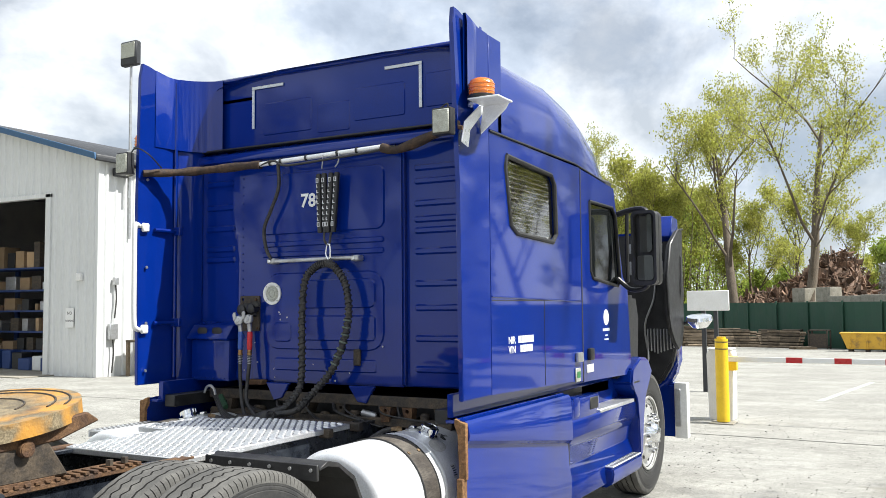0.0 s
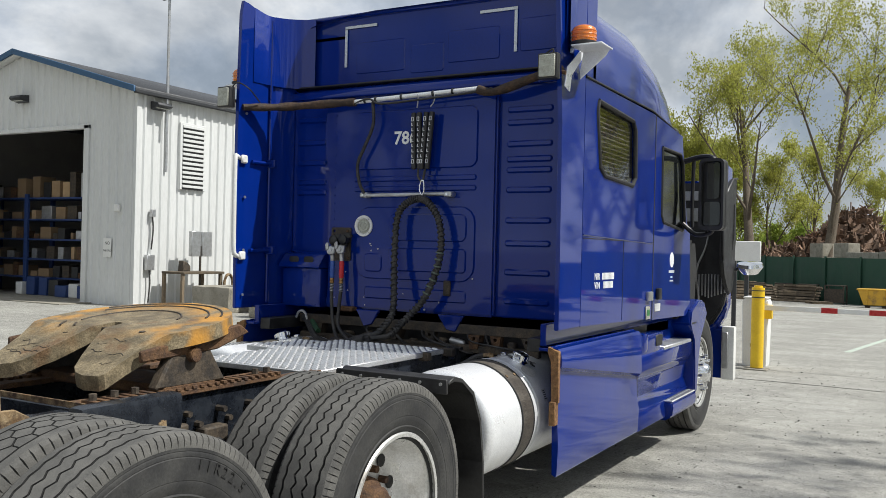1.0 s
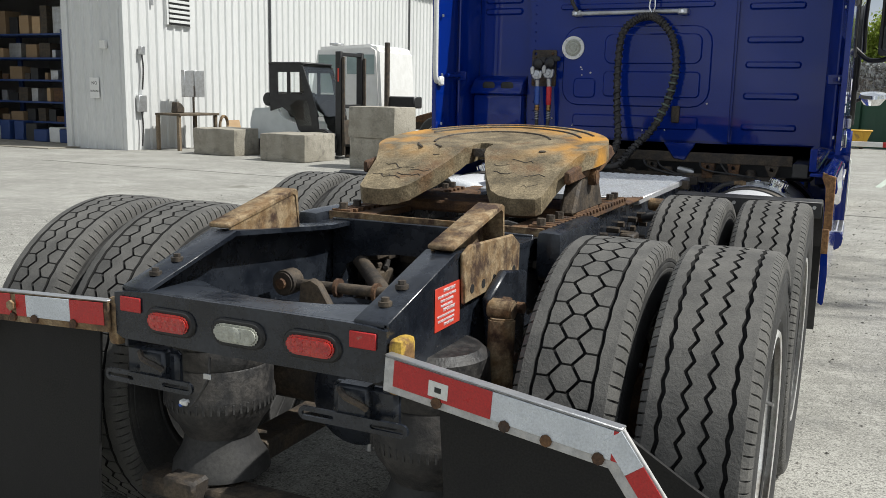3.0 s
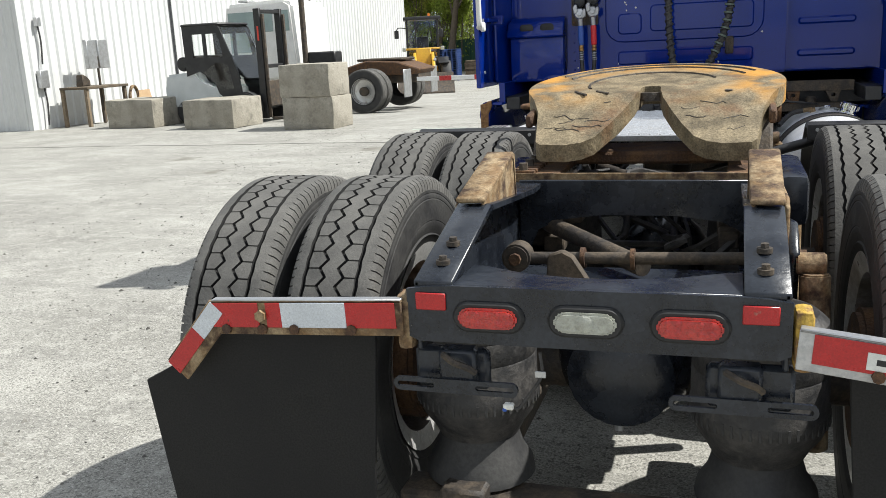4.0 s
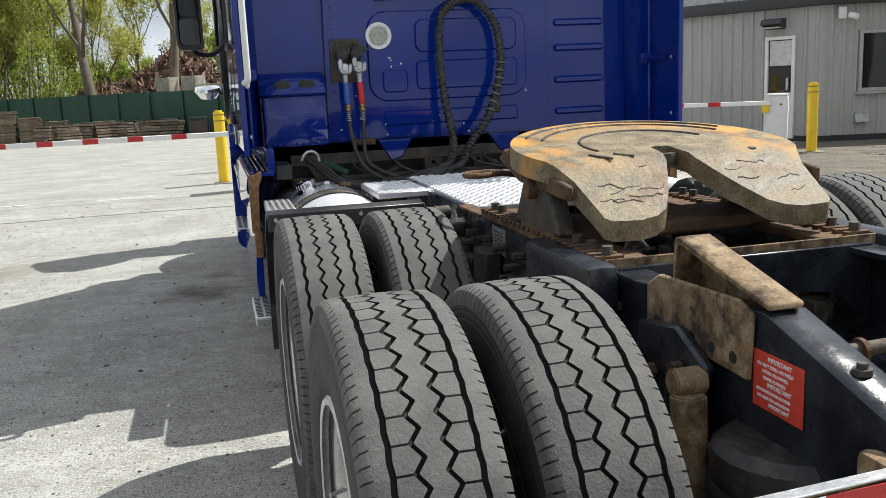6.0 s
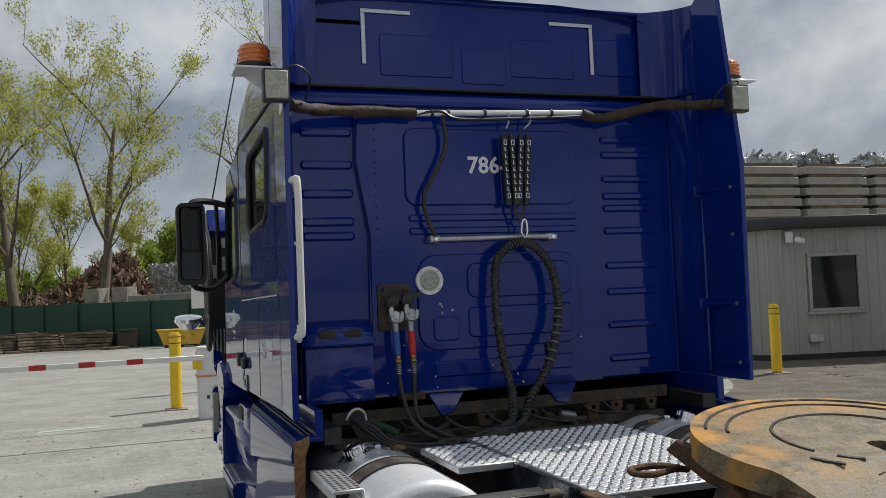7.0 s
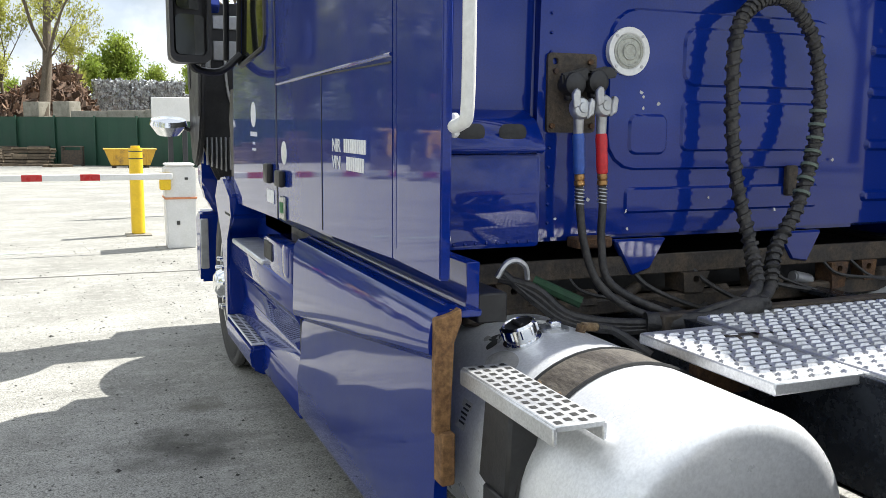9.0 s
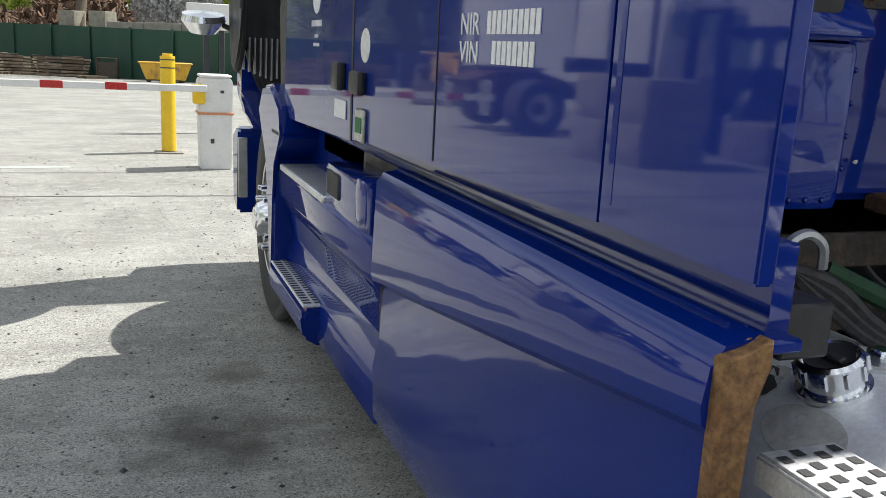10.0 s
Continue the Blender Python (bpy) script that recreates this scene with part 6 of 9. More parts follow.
    for k in range(28):
        a = 2 * math.pi * k / 28
        ring.append(ov.verts.new(on_tank(38 + 8.5 * math.cos(a), 3.74 + 0.075 * math.sin(a), 0.0015)[0]))
    ov.faces.new(ring)
    part("oval_label", ov, M["ghost"], tk, "stripped oval label", smooth=60)
    rq = random.Random(17)
    for deg, yy, sz, mt in ((31, 3.86, 0.024, "letter"), (27, 3.885, 0.022, "letter"), (29, 3.91, 0.016, "ghost"), (24, 3.87, 0.02, "ghost"), (5, 3.88, 0.04, "ghost"), (9, 3.90, 0.035, "paper"), (2, 3.86, 0.03, "letter"), (-2, 3.89, 0.03, "paper"), (12, 3.86, 0.02, "letter")):
        lb_ = bmesh.new()
        lb_.faces.new([lb_.verts.new(on_tank(deg + math.degrees(sz / r) * rq.uniform(0.6, 1.1) * math.cos(a), yy + sz * rq.uniform(0.6, 1.1) * math.sin(a), 0.002)[0]) for a in (0.4, 1.2, 2.1, 2.8, 3.7, 4.4, 5.3, 6.0)])
        part("torn_label", lb_, M[mt], tk, smooth=0)
    pt_ = bmesh.new()
    pt_.faces.new([pt_.verts.new(on_tank(69 + a, 3.76 + b, 0.0015)[0]) for a, b in ((-7, -0.03), (7, -0.03), (7, 0.03), (-7, 0.03))])
    part("data_label", pt_, M["paper"], tk, "printed tank data label", smooth=0)
    for k in range(5):
        pl_ = bmesh.new()
        pl_.faces.new([pl_.verts.new(on_tank(69 - 5 + 2.2 * k + a, 3.755 + b, 0.0024)[0]) for a, b in ((-0.5, -0.02), (0.5, -0.02), (0.5, 0.012 + 0.004 * (k % 3)), (-0.5, 0.012 + 0.004 * (k % 3)))])
        part("label_bar", pl_, M["letter"], tk, smooth=0)
    # tank step
    ang = 26 if s < 0 else 26
    if s < 0:
        sx0, sx1 = -1.165, -1.04
        stp = part("tank_step", box(sx0, sx1, 3.17, 3.65, 0.955, 0.970, 0.003), M["deck"], tk, "serrated aluminium tank step")
        part("flange", box(sx0 - 0.004, sx0 + 0.008, 3.17, 3.65, 0.925, 0.966, 0.003), M["deck"], stp)
        part("flange", box(sx1 - 0.008, sx1 + 0.004, 3.17, 3.65, 0.925, 0.966, 0.003), M["deck"], stp)
        slot_one = []
        for i in range(4):
            for j in range(13):
                u, v = sx0 + 0.018 + 0.030 * i, 3.188 + 0.036 * j + 0.012 * (i % 2)
                hl = bmesh.new() if not slot_one else None
                if slot_one:
                    again(slot_one[0], stp, Matrix.Translation((u, v, 0.9712)))
                    continue
                hl.faces.new([hl.verts.new((a * 0.008, b * 0.009, 0)) for a, b in ((-1, -1), (1, -1), (1, 1), (-1, 1))])
                slot_one.append(part("slot", hl, M["gasket"], stp, smooth=0))
                slot_one[0].matrix_basis = Matrix.Translation((u, v, 0.9712))
        low = part("lower_tank_step", box(-1.27, -1.14, 3.21, 3.68, 0.435, 0.450, 0.003), M["deck"], tk, "slotted aluminium lower tank step")
        for xe in (-1.272, -1.146):
            part("flange", box(xe, xe + 0.008, 3.21, 3.68, 0.405, 0.446, 0.003), M["deck"], low)
        ls = bmesh.new()
        ls.faces.new([ls.verts.new((a * 0.015, b * 0.0085, 0)) for a, b in ((-1, -1), (1, -1), (1, 1), (-1, 1))])
        one = part("slot", ls, M["gasket"], low, smooth=0)
        for i in range(3):
            for j in range(15):
                m_ = Matrix.Translation((-1.248 + 0.042 * i, 3.232 + 0.0305 * j, 0.4512))
                if i == j == 0:
                    one.matrix_basis = m_
                else:
                    again(one, low, m_)
        part("hanger", prism([(3.40, 0.72), (3.50, 0.72), (3.50, 0.42), (3.40, 0.42)], "x", -1.17, -1.15, bev=0.004), M["black"], low)
        part("step_bracket", cyl((-1.12, 3.62, 0.925), (-1.12, 3.40, 0.925), 0.026, n=14, bev=0.004), M["black"], stp)
        part("bracket_block", prism([(3.38, 0.93), (3.52, 0.93), (3.55, 0.72), (3.40, 0.68)], "x", -1.16, -1.08, bev=0.008), M["black"], stp)
    # quarter fender over the forward drive tyres
    fo = [(s * 0.60, 1.035), (s * 1.20, 1.035), (s * 1.20, 1.048), (s * 0.60, 1.048)]
    pf = [(2.36, 1.05), (2.42, 1.075), (2.50, 1.055), (2.62, 0.98), (2.70, 0.84), (2.74, 0.62), (2.75, 0.42), (2.735, 0.42), (2.725, 0.62), (2.685, 0.83), (2.61, 0.965), (2.50, 1.04), (2.42, 1.055), (2.365, 1.04)]
    qf = part("quarter_fender", prism(pf, "x", min(s * 0.60, s * 1.22), max(s * 0.60, s * 1.22), bev=0.003), M["black"], truck, "black plastic quarter fender")
    part("stiffener", box(min(s * 0.60, s * 1.22), max(s * 0.60, s * 1.22), 2.345, 2.36, 1.0, 1.068, 0.003), M["black"], qf)
    for k in range(6):
        u = s * (0.64 + 0.11 * k)
        part("bolt", cyl((u, 2.338, 1.045), (u, 2.348, 1.045), 0.008, n=8), M["galv"], qf)
    part("fender_bracket", cyl((s * 0.44, 2.44, 0.93), (s * 0.75, 2.44, 1.02), 0.022, n=10), M["black"], truck)

# ---- wheels ----
STEPS = 124


def tyre(kind):
    """Tread with recessed zigzag grooves, cross cuts and shoulder notches, and ringed side walls."""
    own = bmesh.new()
    R, D = 0.522, 0.013
    # each groove: place, width, sway, phase; cross cuts: zone -> parity
    if kind == "block":
        grooves = [(-0.080, 0.010, 0.0015, 0), (-0.029, 0.0105, 0.014, 1), (0.029, 0.0105, 0.014, 0), (0.080, 0.010, 0.0015, 1)]
        cross, depth, steps = {1: 0, 2: 1, 3: 0}, 0.010, 100
    elif kind == "worn":
        grooves = [(-0.084, 0.0125, 0.0015, 0), (-0.030, 0.0115, 0.011, 1), (0.030, 0.0115, 0.011, 1), (0.084, 0.0125, 0.0015, 0)]
        cross, depth, steps = {1: 0, 3: 1}, 0.006, 128
    else:
        grooves = [(-0.084, 0.0115, 0.0035, 0), (-0.028, 0.0105, 0.009, 1), (0.028, 0.0105, 0.009, 1), (0.084, 0.0115, 0.0035, 0)]
        cross, depth, steps = {}, 0.0, STEPS
    rows, info = [], []
    for k in range(steps):
        zz = 1 if k % 2 == 0 else -1
        for e, deep in ((-0.085, 0), (-0.060, 1), (0.060, 1), (0.085, 0)):
            a = 2 * math.pi * (k + e) / steps
            f = zz * (1 - abs(e) * 2)
            prof = [(-0.118, R - 0.004)]
            for c, w, amp, ph in grooves:
                o = c + amp * (f if ph == 0 else -f)
                cr = R - 0.004 * (o / 0.118) ** 2
                prof += [(o - w / 2, cr), (o - w / 2 + 0.001, cr - D), (o + w / 2 - 0.001, cr - D), (o + w / 2, cr)]
            prof.append((0.118, R - 0.004))
            nt_ = 0.006 if deep else 0.0
            prof = [(-0.142, 0.476), (-0.1405 + nt_, 0.494), (-0.134 + nt_, 0.508 - nt_)] + prof + [(0.134 - nt_, 0.508 - nt_), (0.1405 - nt_, 0.494), (0.142, 0.476)]
            for zone, par in cross.items():
                if deep and k % 2 == par:
                    for j in (3 + 4 * zone, 4 + 4 * zone):
                        prof[j] = (prof[j][0], prof[j][1] - depth)
            rows.append([own.verts.new((x, rr * math.cos(a), rr * math.sin(a))) for x, rr in prof])
            info.append((k, deep))
    n, cut = len(rows), len(rows[0]) - 1
    for i in range(n):
        a, b = rows[i], rows[(i + 1) % n]
        same = info[i][1] and info[(i + 1) % n][1]
        for j in range(cut):
            f = own.faces.new((a[j], a[j + 1], b[j + 1], b[j]))
            # groove, cross-cut and notch faces take the colour with the shade put in
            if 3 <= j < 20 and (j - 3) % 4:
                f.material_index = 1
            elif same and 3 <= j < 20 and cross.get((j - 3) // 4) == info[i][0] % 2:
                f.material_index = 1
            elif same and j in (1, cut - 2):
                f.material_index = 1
    side = lambda s: [(0.476, s * 0.142), (0.468, s * 0.1425), (0.466, s * 0.141), (0.463, s * 0.1425), (0.458, s * 0.1435), (0.452, s * 0.1435), (0.450, s * 0.142), (0.447, s * 0.144), (0.40, s * 0.1455), (0.385, s * 0.145), (0.383, s * 0.1435), (0.379, s * 0.1445), (0.365, s * 0.142), (0.345, s * 0.134), (0.34, s * 0.138), (0.33, s * 0.130), (0.312, s * 0.118), (0.286, s * 0.112)]
    first = len(own.faces)
    for s in (-1, 1):
        lathe(side(s), (0, 0, 0), (1, 0, 0), 72, own)
    own.faces.ensure_lookup_table()
    for f in own.faces[first:]:
        f.material_index = 2
    return own


def wheel_parts(parent, tread, dish, x, y, s, seed):
    """dish: the outer wheel of a pair, with a deep rim; convex: a steering wheel."""
    key = (tread,)
    if key not in wheel_parts.made:
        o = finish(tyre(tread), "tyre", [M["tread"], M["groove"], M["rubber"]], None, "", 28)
        wheel_parts.made[key] = o.data
        bpy.data.objects.remove(o)
    w = new("wheel")
    w.parent = parent
    w.matrix_basis = pose(x, y, 0.548, seed * 37 % 360, 0, 0) @ Matrix.Diagonal((0.93, 1.05, 1.05, 1))
    t = new("tyre", wheel_parts.made[key])
    t.parent = w
    t["label"] = "dusty black truck tyre with " + {"block": "hexagonal block tread", "worn": "worn zigzag and cross-cut tread", "rib": "zigzag rib tread"}[tread]
    if dish == "outer":
        f = lambda a: s * a
        prof = [(0.298, 0.135), (0.312, 0.138), (0.318, 0.130), (0.310, 0.118), (0.292, 0.112), (0.272, 0.085), (0.262, -0.02), (0.235, -0.055), (0.20, -0.065), (0.12, -0.06), (0.118, -0.12)]
        rm = lathe([(r, s * a) for r, a in prof], (0, 0, 0), (1, 0, 0), 56)
        ro = part("rim", rm, M["rim"], w, "deep-dished pale alloy rim", smooth=50)
        for k in range(10):
            a = 2 * math.pi * k / 10
            part("hand_hole", cyl((s * -0.061, 0.205 * math.cos(a), 0.205 * math.sin(a)), (s * -0.056, 0.205 * math.cos(a), 0.205 * math.sin(a)), 0.028, n=16), M["gasket"], w)
        part("hub", lathe([(0.0, s * 0.05), (0.07, s * 0.045), (0.085, s * 0.03), (0.09, s * -0.02), (0.115, s * -0.03), (0.12, s * -0.07)], (0, 0, 0), (1, 0, 0), 28), M["rust"], w, "rusty axle hub")
        for k in range(10):
            a = 2 * math.pi * (k + 0.5) / 10
            part("lug_nut", cyl((s * -0.062, 0.150 * math.cos(a), 0.150 * math.sin(a)), (s * -0.02, 0.150 * math.cos(a), 0.150 * math.sin(a)), 0.017, n=6, bev=0.002), M["rust"], w)
    elif dish == "inner":
        ro = part("rim", lathe([(0.318, s * 0.130), (0.300, s * 0.112), (0.27, s * 0.08), (0.262, s * -0.11), (0.30, s * -0.125), (0.318, s * -0.13)], (0, 0, 0), (1, 0, 0), 48), M["rim"], w)
        part("disc", lathe([(0.262, s * 0.07), (0.22, s * 0.09), (0.12, s * 0.1), (0.11, s * 0.05)], (0, 0, 0), (1, 0, 0), 40), M["rust"], w)
    else:
        ro = part("rim", lathe([(0.298, s * 0.135), (0.312, s * 0.138), (0.318, s * 0.130), (0.292, s * 0.112), (0.265, s * 0.09), (0.25, s * 0.10), (0.20, s * 0.135), (0.12, s * 0.145), (0.11, s * 0.14)], (0, 0, 0), (1, 0, 0), 56), M["rim"], w, "polished front wheel", smooth=50)
        for k in range(10):
            a = 2 * math.pi * k / 10
            part("hand_hole", cyl((s * 0.115, 0.225 * math.cos(a), 0.225 * math.sin(a)), (s * 0.121, 0.225 * math.cos(a), 0.225 * math.sin(a)), 0.020, n=14), M["gasket"], w)
            a += math.pi / 10
            part("lug_nut", cyl((s * 0.138, 0.155 * math.cos(a), 0.155 * math.sin(a)), (s * 0.20, 0.155 * math.cos(a), 0.155 * math.sin(a)), 0.019, 0.015, n=10, bev=0.003), M["chrome"], w)
        part("hub_cap", lathe([(0.0, s * 0.24), (0.05, s * 0.235), (0.075, s * 0.215), (0.085, s * 0.18), (0.105, s * 0.14)], (0, 0, 0), (1, 0, 0), 32), M["chrome"], w)
    part("valve", cyl((s * 0.06, 0.285, 0), (s * 0.125, 0.255, 0), 0.006, n=6), M["galv"], w)
    return w


wheel_parts.made = {}
k = 0
mark_mat = mat("raised_rubber_letters", (0.018, 0.018, 0.018), 0.7, fine_amt=0.1, bump=0)
for s in (-1, 1):
    for ya in AX[:2]:
        wheel_parts(truck, "worn" if s < 0 and ya < 1 else "rib", "outer", s * 1.07 - 0.006, ya, s, k)
        wheel_parts(truck, "rib" if ya > 1 else "worn" if s < 0 else "block", "inner", s * 0.752, ya, s, k + 3)
        k += 5
    wheel_parts(truck, "rib", "steer", s * 1.04, AX[2], s, k + 1)

# ---- beacons and work lamps on the extenders ----
for s in (-1, 1):
    bx, by, zb = 1.30 if s > 0 else -1.345, 3.76, 2.873 if s > 0 else 2.828
    pl = part("lamp_bracket", prism([(3.62, 2.62), (3.70, 2.60), (3.72, 2.70), (3.93, 2.86), (3.95, 2.90), (3.90, 2.90), (3.66, 2.74)], "x", min(s * 1.237, s * 1.245), max(s * 1.237, s * 1.245), bev=0.002), M["alu"], truck, "bent aluminium lamp bracket")
    part("arm", prism([(s * 1.24, 2.74), (s * 1.24, 2.70), (s * 1.40, 2.83), (s * 1.43, 2.88), (s * 1.26, 2.87)], "y", 3.86, 3.87, bev=0.003), M["alu"], pl)
    part("shelf", box(min(s * 1.25, s * 1.44), max(s * 1.25, s * 1.44), 3.68, 3.87, zb - 0.011, zb - 0.001, 0.002), M["alu"], pl)
    bc = part("beacon", lathe([(0.0, 0.0), (0.075, 0.0), (0.08, 0.01), (0.08, 0.022), (0.07, 0.025)], (bx, by, zb), (0, 0, 1), 28), M["black"], truck, "amber warning beacon on a black base")
    part("dome", lathe([(0.072, 0.02), (0.073, 0.085), (0.066, 0.105), (0.045, 0.118), (0.0, 0.122)], (bx, by, zb), (0, 0, 1), 28), M["amber"], bc, "amber plastic dome", smooth=60)
    rb2 = bmesh.new()
    for j in range(3):
        lathe([(0.0735, 0.0), (0.076, 0.004), (0.0735, 0.008)], (bx, by, zb + 0.037 + 0.022 * j), (0, 0, 1), 28, rb2)
    part("ribs", rb2, M["amber"], bc)
    wz, wx = (2.72, 1.18) if s > 0 else (2.70, -1.285)
    wk = part("work_lamp", box(wx - 0.06, wx + 0.06, 3.50, 3.56, wz - 0.075, wz + 0.075, 0.012, seg=2), M["black"], truck, "square flood lamp")
    part("lens", box(wx - 0.05, wx + 0.05, 3.492, 3.502, wz - 0.063, wz + 0.063, 0.004), M["clearlens"], wk)
    part("stem", tube([(wx, 3.56, wz), (wx, 3.62, wz - 0.01), (s * 1.24, 3.64, wz - 0.02)], 0.012, 8, curve=3), M["rust"], wk)
    part("wire", tube([(wx, 3.555, wz + 0.03), (s * 1.20, 3.54, wz + 0.10), (s * 1.12, 3.58, wz + 0.06), (s * 1.12, 3.70, wz - 0.02)], 0.005, 5, curve=5), M["black"], wk)

# tyre size on the outer rear tyre
sm = new("tyre_size_mark")
sm.parent = truck
for j, c in enumerate("11R22.5"):
    a = radians(15 + 5.0 * j - (2 if j > 5 else 0))
    letters("letter", c, 0.05, Matrix.Translation((1.064 + 0.137, 0.715 + 0.436 * math.sin(a), 0.548 + 0.436 * math.cos(a))) @ Matrix.Rotation(-a, 4, "X") @ pose(0, 0, 0, 90, 0, 90), mark_mat, sm)

# ---- ground ----


def fall(y):
    """Height of the yard, which drops gently away beyond the gates."""
    return -0.0245 * min(max(y - 16.0, 0.0), 44.0)


gm = bmesh.new()
xs = [-3000, -400, -120, -60] + [-40 + 4 * i for i in range(21)] + [60, 120, 400, 3000]
ys = [-3000, -400, -120, -60, -30] + [-20 + 4 * i for i in range(24)] + [110, 200, 500, 3000]
gv = [[gm.verts.new((x, y, fall(y) + (0 if -20 < x < 20 and -20 < y < 40 else noise.noise((x * 0.05, y * 0.05, 0)) * (0.04 if max(abs(x), abs(y)) < 100 else 0)))) for y in ys] for x in xs]
for i in range(len(xs) - 1):
    for j in range(len(ys) - 1):
        gm.faces.new((gv[i][j], gv[i + 1][j], gv[i + 1][j + 1], gv[i][j + 1]))
tagged(finish(gm, "ground", M["ground"]), "worn pale grey asphalt yard with stains", "ground", kind="structure")


def blot(name, cx, cy, rx, ry, z, seed, material, label, category, n=40, turn=0.0):
    r = random.Random(seed)
    b = bmesh.new()
    ph = [r.uniform(0, 6.28) for _ in range(5)]
    ring = []
    for k in range(n):
        a = 2 * math.pi * k / n
        q = 1 + sum(0.13 * math.sin((j + 2) * a + ph[j]) / (1 + j * 0.4) for j in range(5))
        x, y = rx * q * math.cos(a), ry * q * math.sin(a)
        ring.append(b.verts.new((cx + x * math.cos(turn) - y * math.sin(turn), cy + x * math.sin(turn) + y * math.cos(turn), z)))
    b.faces.new(ring)
    return tagged(finish(b, name, material, smooth=0), label, category, kind="structure")


# joint line and worn paint mark across the yard
jl = bmesh.new()
for k in range(60):
    x = -14 + k * 0.42
    box(x, x + 0.42, 11.30 + 0.03 * math.sin(x * 1.7), 11.335 + 0.03 * math.sin(x * 1.7), 0.0005, 0.004, 0, jl)
tagged(finish(jl, "pavement_joint", M["oil"], smooth=0), "dark joint line across the asphalt", "joint", kind="structure")
for x0, y0, x1, y1 in ((1.7, 16.2, 2.2, 22.5), (-3.2, 13.2, -2.4, 13.25), (-5.2, 13.3, -4.2, 13.35)):
    d = Vector((x1 - x0, y1 - y0, 0))
    nrm = Vector((-d.y, d.x, 0)).normalized() * 0.06
    b = bmesh.new()
    b.faces.new([b.verts.new(Vector(p) + Vector((0, 0, 0.004 + fall(p[1])))) for p in (Vector((x0, y0, 0)) - nrm, Vector((x1, y1, 0)) - nrm, Vector((x1, y1, 0)) + nrm, Vector((x0, y0, 0)) + nrm)])
    tagged(finish(b, "paint_line", mat("worn_line_paint", (0.48, 0.56, 0.48), 0.8, base2=(0.36, 0.36, 0.33), scale=5), smooth=0), "worn pale painted line on the asphalt", "line", kind="structure")
blot("dirt_verge", 16.0, 9.4, 10.2, 5.2, 0.003, 9, M["dirt"], "dark damp dirt with ruts beside the office", "ground", 80)
rt = bmesh.new()
rn = random.Random(5)
for k in range(260):
    x, y = rn.uniform(9.5, 22), rn.uniform(5.5, 13.5)
    rr = rn.uniform(0.05, 0.22)
    bmesh.ops.create_icosphere(rt, subdivisions=1, radius=1, matrix=pose(x, y, 0, 0, 0, rn.uniform(0, 180)) @ Matrix.Diagonal((rr * rn.uniform(1, 3.5), rr, rr * 0.28, 1)))
tagged(finish(rt, "dirt_clods", M["dirt"], smooth=60), "clods and ruts of dark dirt", "dirt", kind="stuff")
rn = random.Random(6)
grit_v, grit_f = [], []
for k in range(7000):
    x, y = rn.uniform(-7, 6), rn.uniform(-1.5, 14)
    rr = rn.uniform(0.004, 0.011) * (1.8 if rn.random() < 0.08 else 1.0)
    b0 = len(grit_v)
    for d in ((1, 0, 0), (0, 1, 0), (-1, 0, 0), (0, -1, 0), (0, 0, 0.7)):
        grit_v.append((x + d[0] * rr * rn.uniform(0.7, 1.3), y + d[1] * rr * rn.uniform(0.7, 1.3), d[2] * rr + 0.0005))
    grit_f += [(b0 + q, b0 + (q + 1) % 4, b0 + 4) for q in range(4)]
grit = bpy.data.meshes.new("loose_gravel")
grit.from_pydata(grit_v, [], grit_f)
grit.materials.append(mat("gravel_specks", (0.14, 0.135, 0.12), 0.9, island=0.7, bump=0))
tagged(new("loose_gravel", grit), "loose gravel specks on the asphalt", "gravel", kind="stuff")

# ---- workshop building ----
GX, GY, GL, EAVE, RIDGE, GW = -14.95, 14.70, 39.9, 5.56, 6.87, 9.4


def sheet(p, q, z0, z1, pitch=0.30, depth=0.042, top=None, flat=0.6):
    """A ribbed metal sheet from p to q that faces to the right of that way; top: its height along the way."""
    p, q = Vector((*p, 0)), Vector((*q, 0))
    d = (q - p)
    L = d.length
    d.normalize()
    nr = Vector((d.y, -d.x, 0))
    own = bmesh.new()
    pts, u = [], 0.0
    while u < L - 1e-6:
        for a, o in ((0, 0), (flat, 0), (flat + 0.12, 1), (0.88, 1)):
            if u + a * pitch <= L:
                pts.append((u + a * pitch, o))
        u += pitch
    pts.append((L, 0))
    row = []
    for u, o in pts:
        zt = z1 if top is None else top(u)
        row.append((own.verts.new(p + d * u + nr * depth * o + Vector((0, 0, z0))), own.verts.new(p + d * u + nr * depth * o + Vector((0, 0, zt)))))
    for a, b in zip(row, row[1:]):
        own.faces.new((a[0], b[0], b[1], a[1]))
    back = [own.verts.new(p - nr * 0.08 + Vector((0, 0, z0))), own.verts.new(q - nr * 0.08 + Vector((0, 0, z0)))]
    back += [own.verts.new(q - nr * 0.08 + Vector((0, 0, row[-1][1].co.z))), own.verts.new(p - nr * 0.08 + Vector((0, 0, row[0][1].co.z)))]
    if top is None:
        own.faces.new(back)
    return own


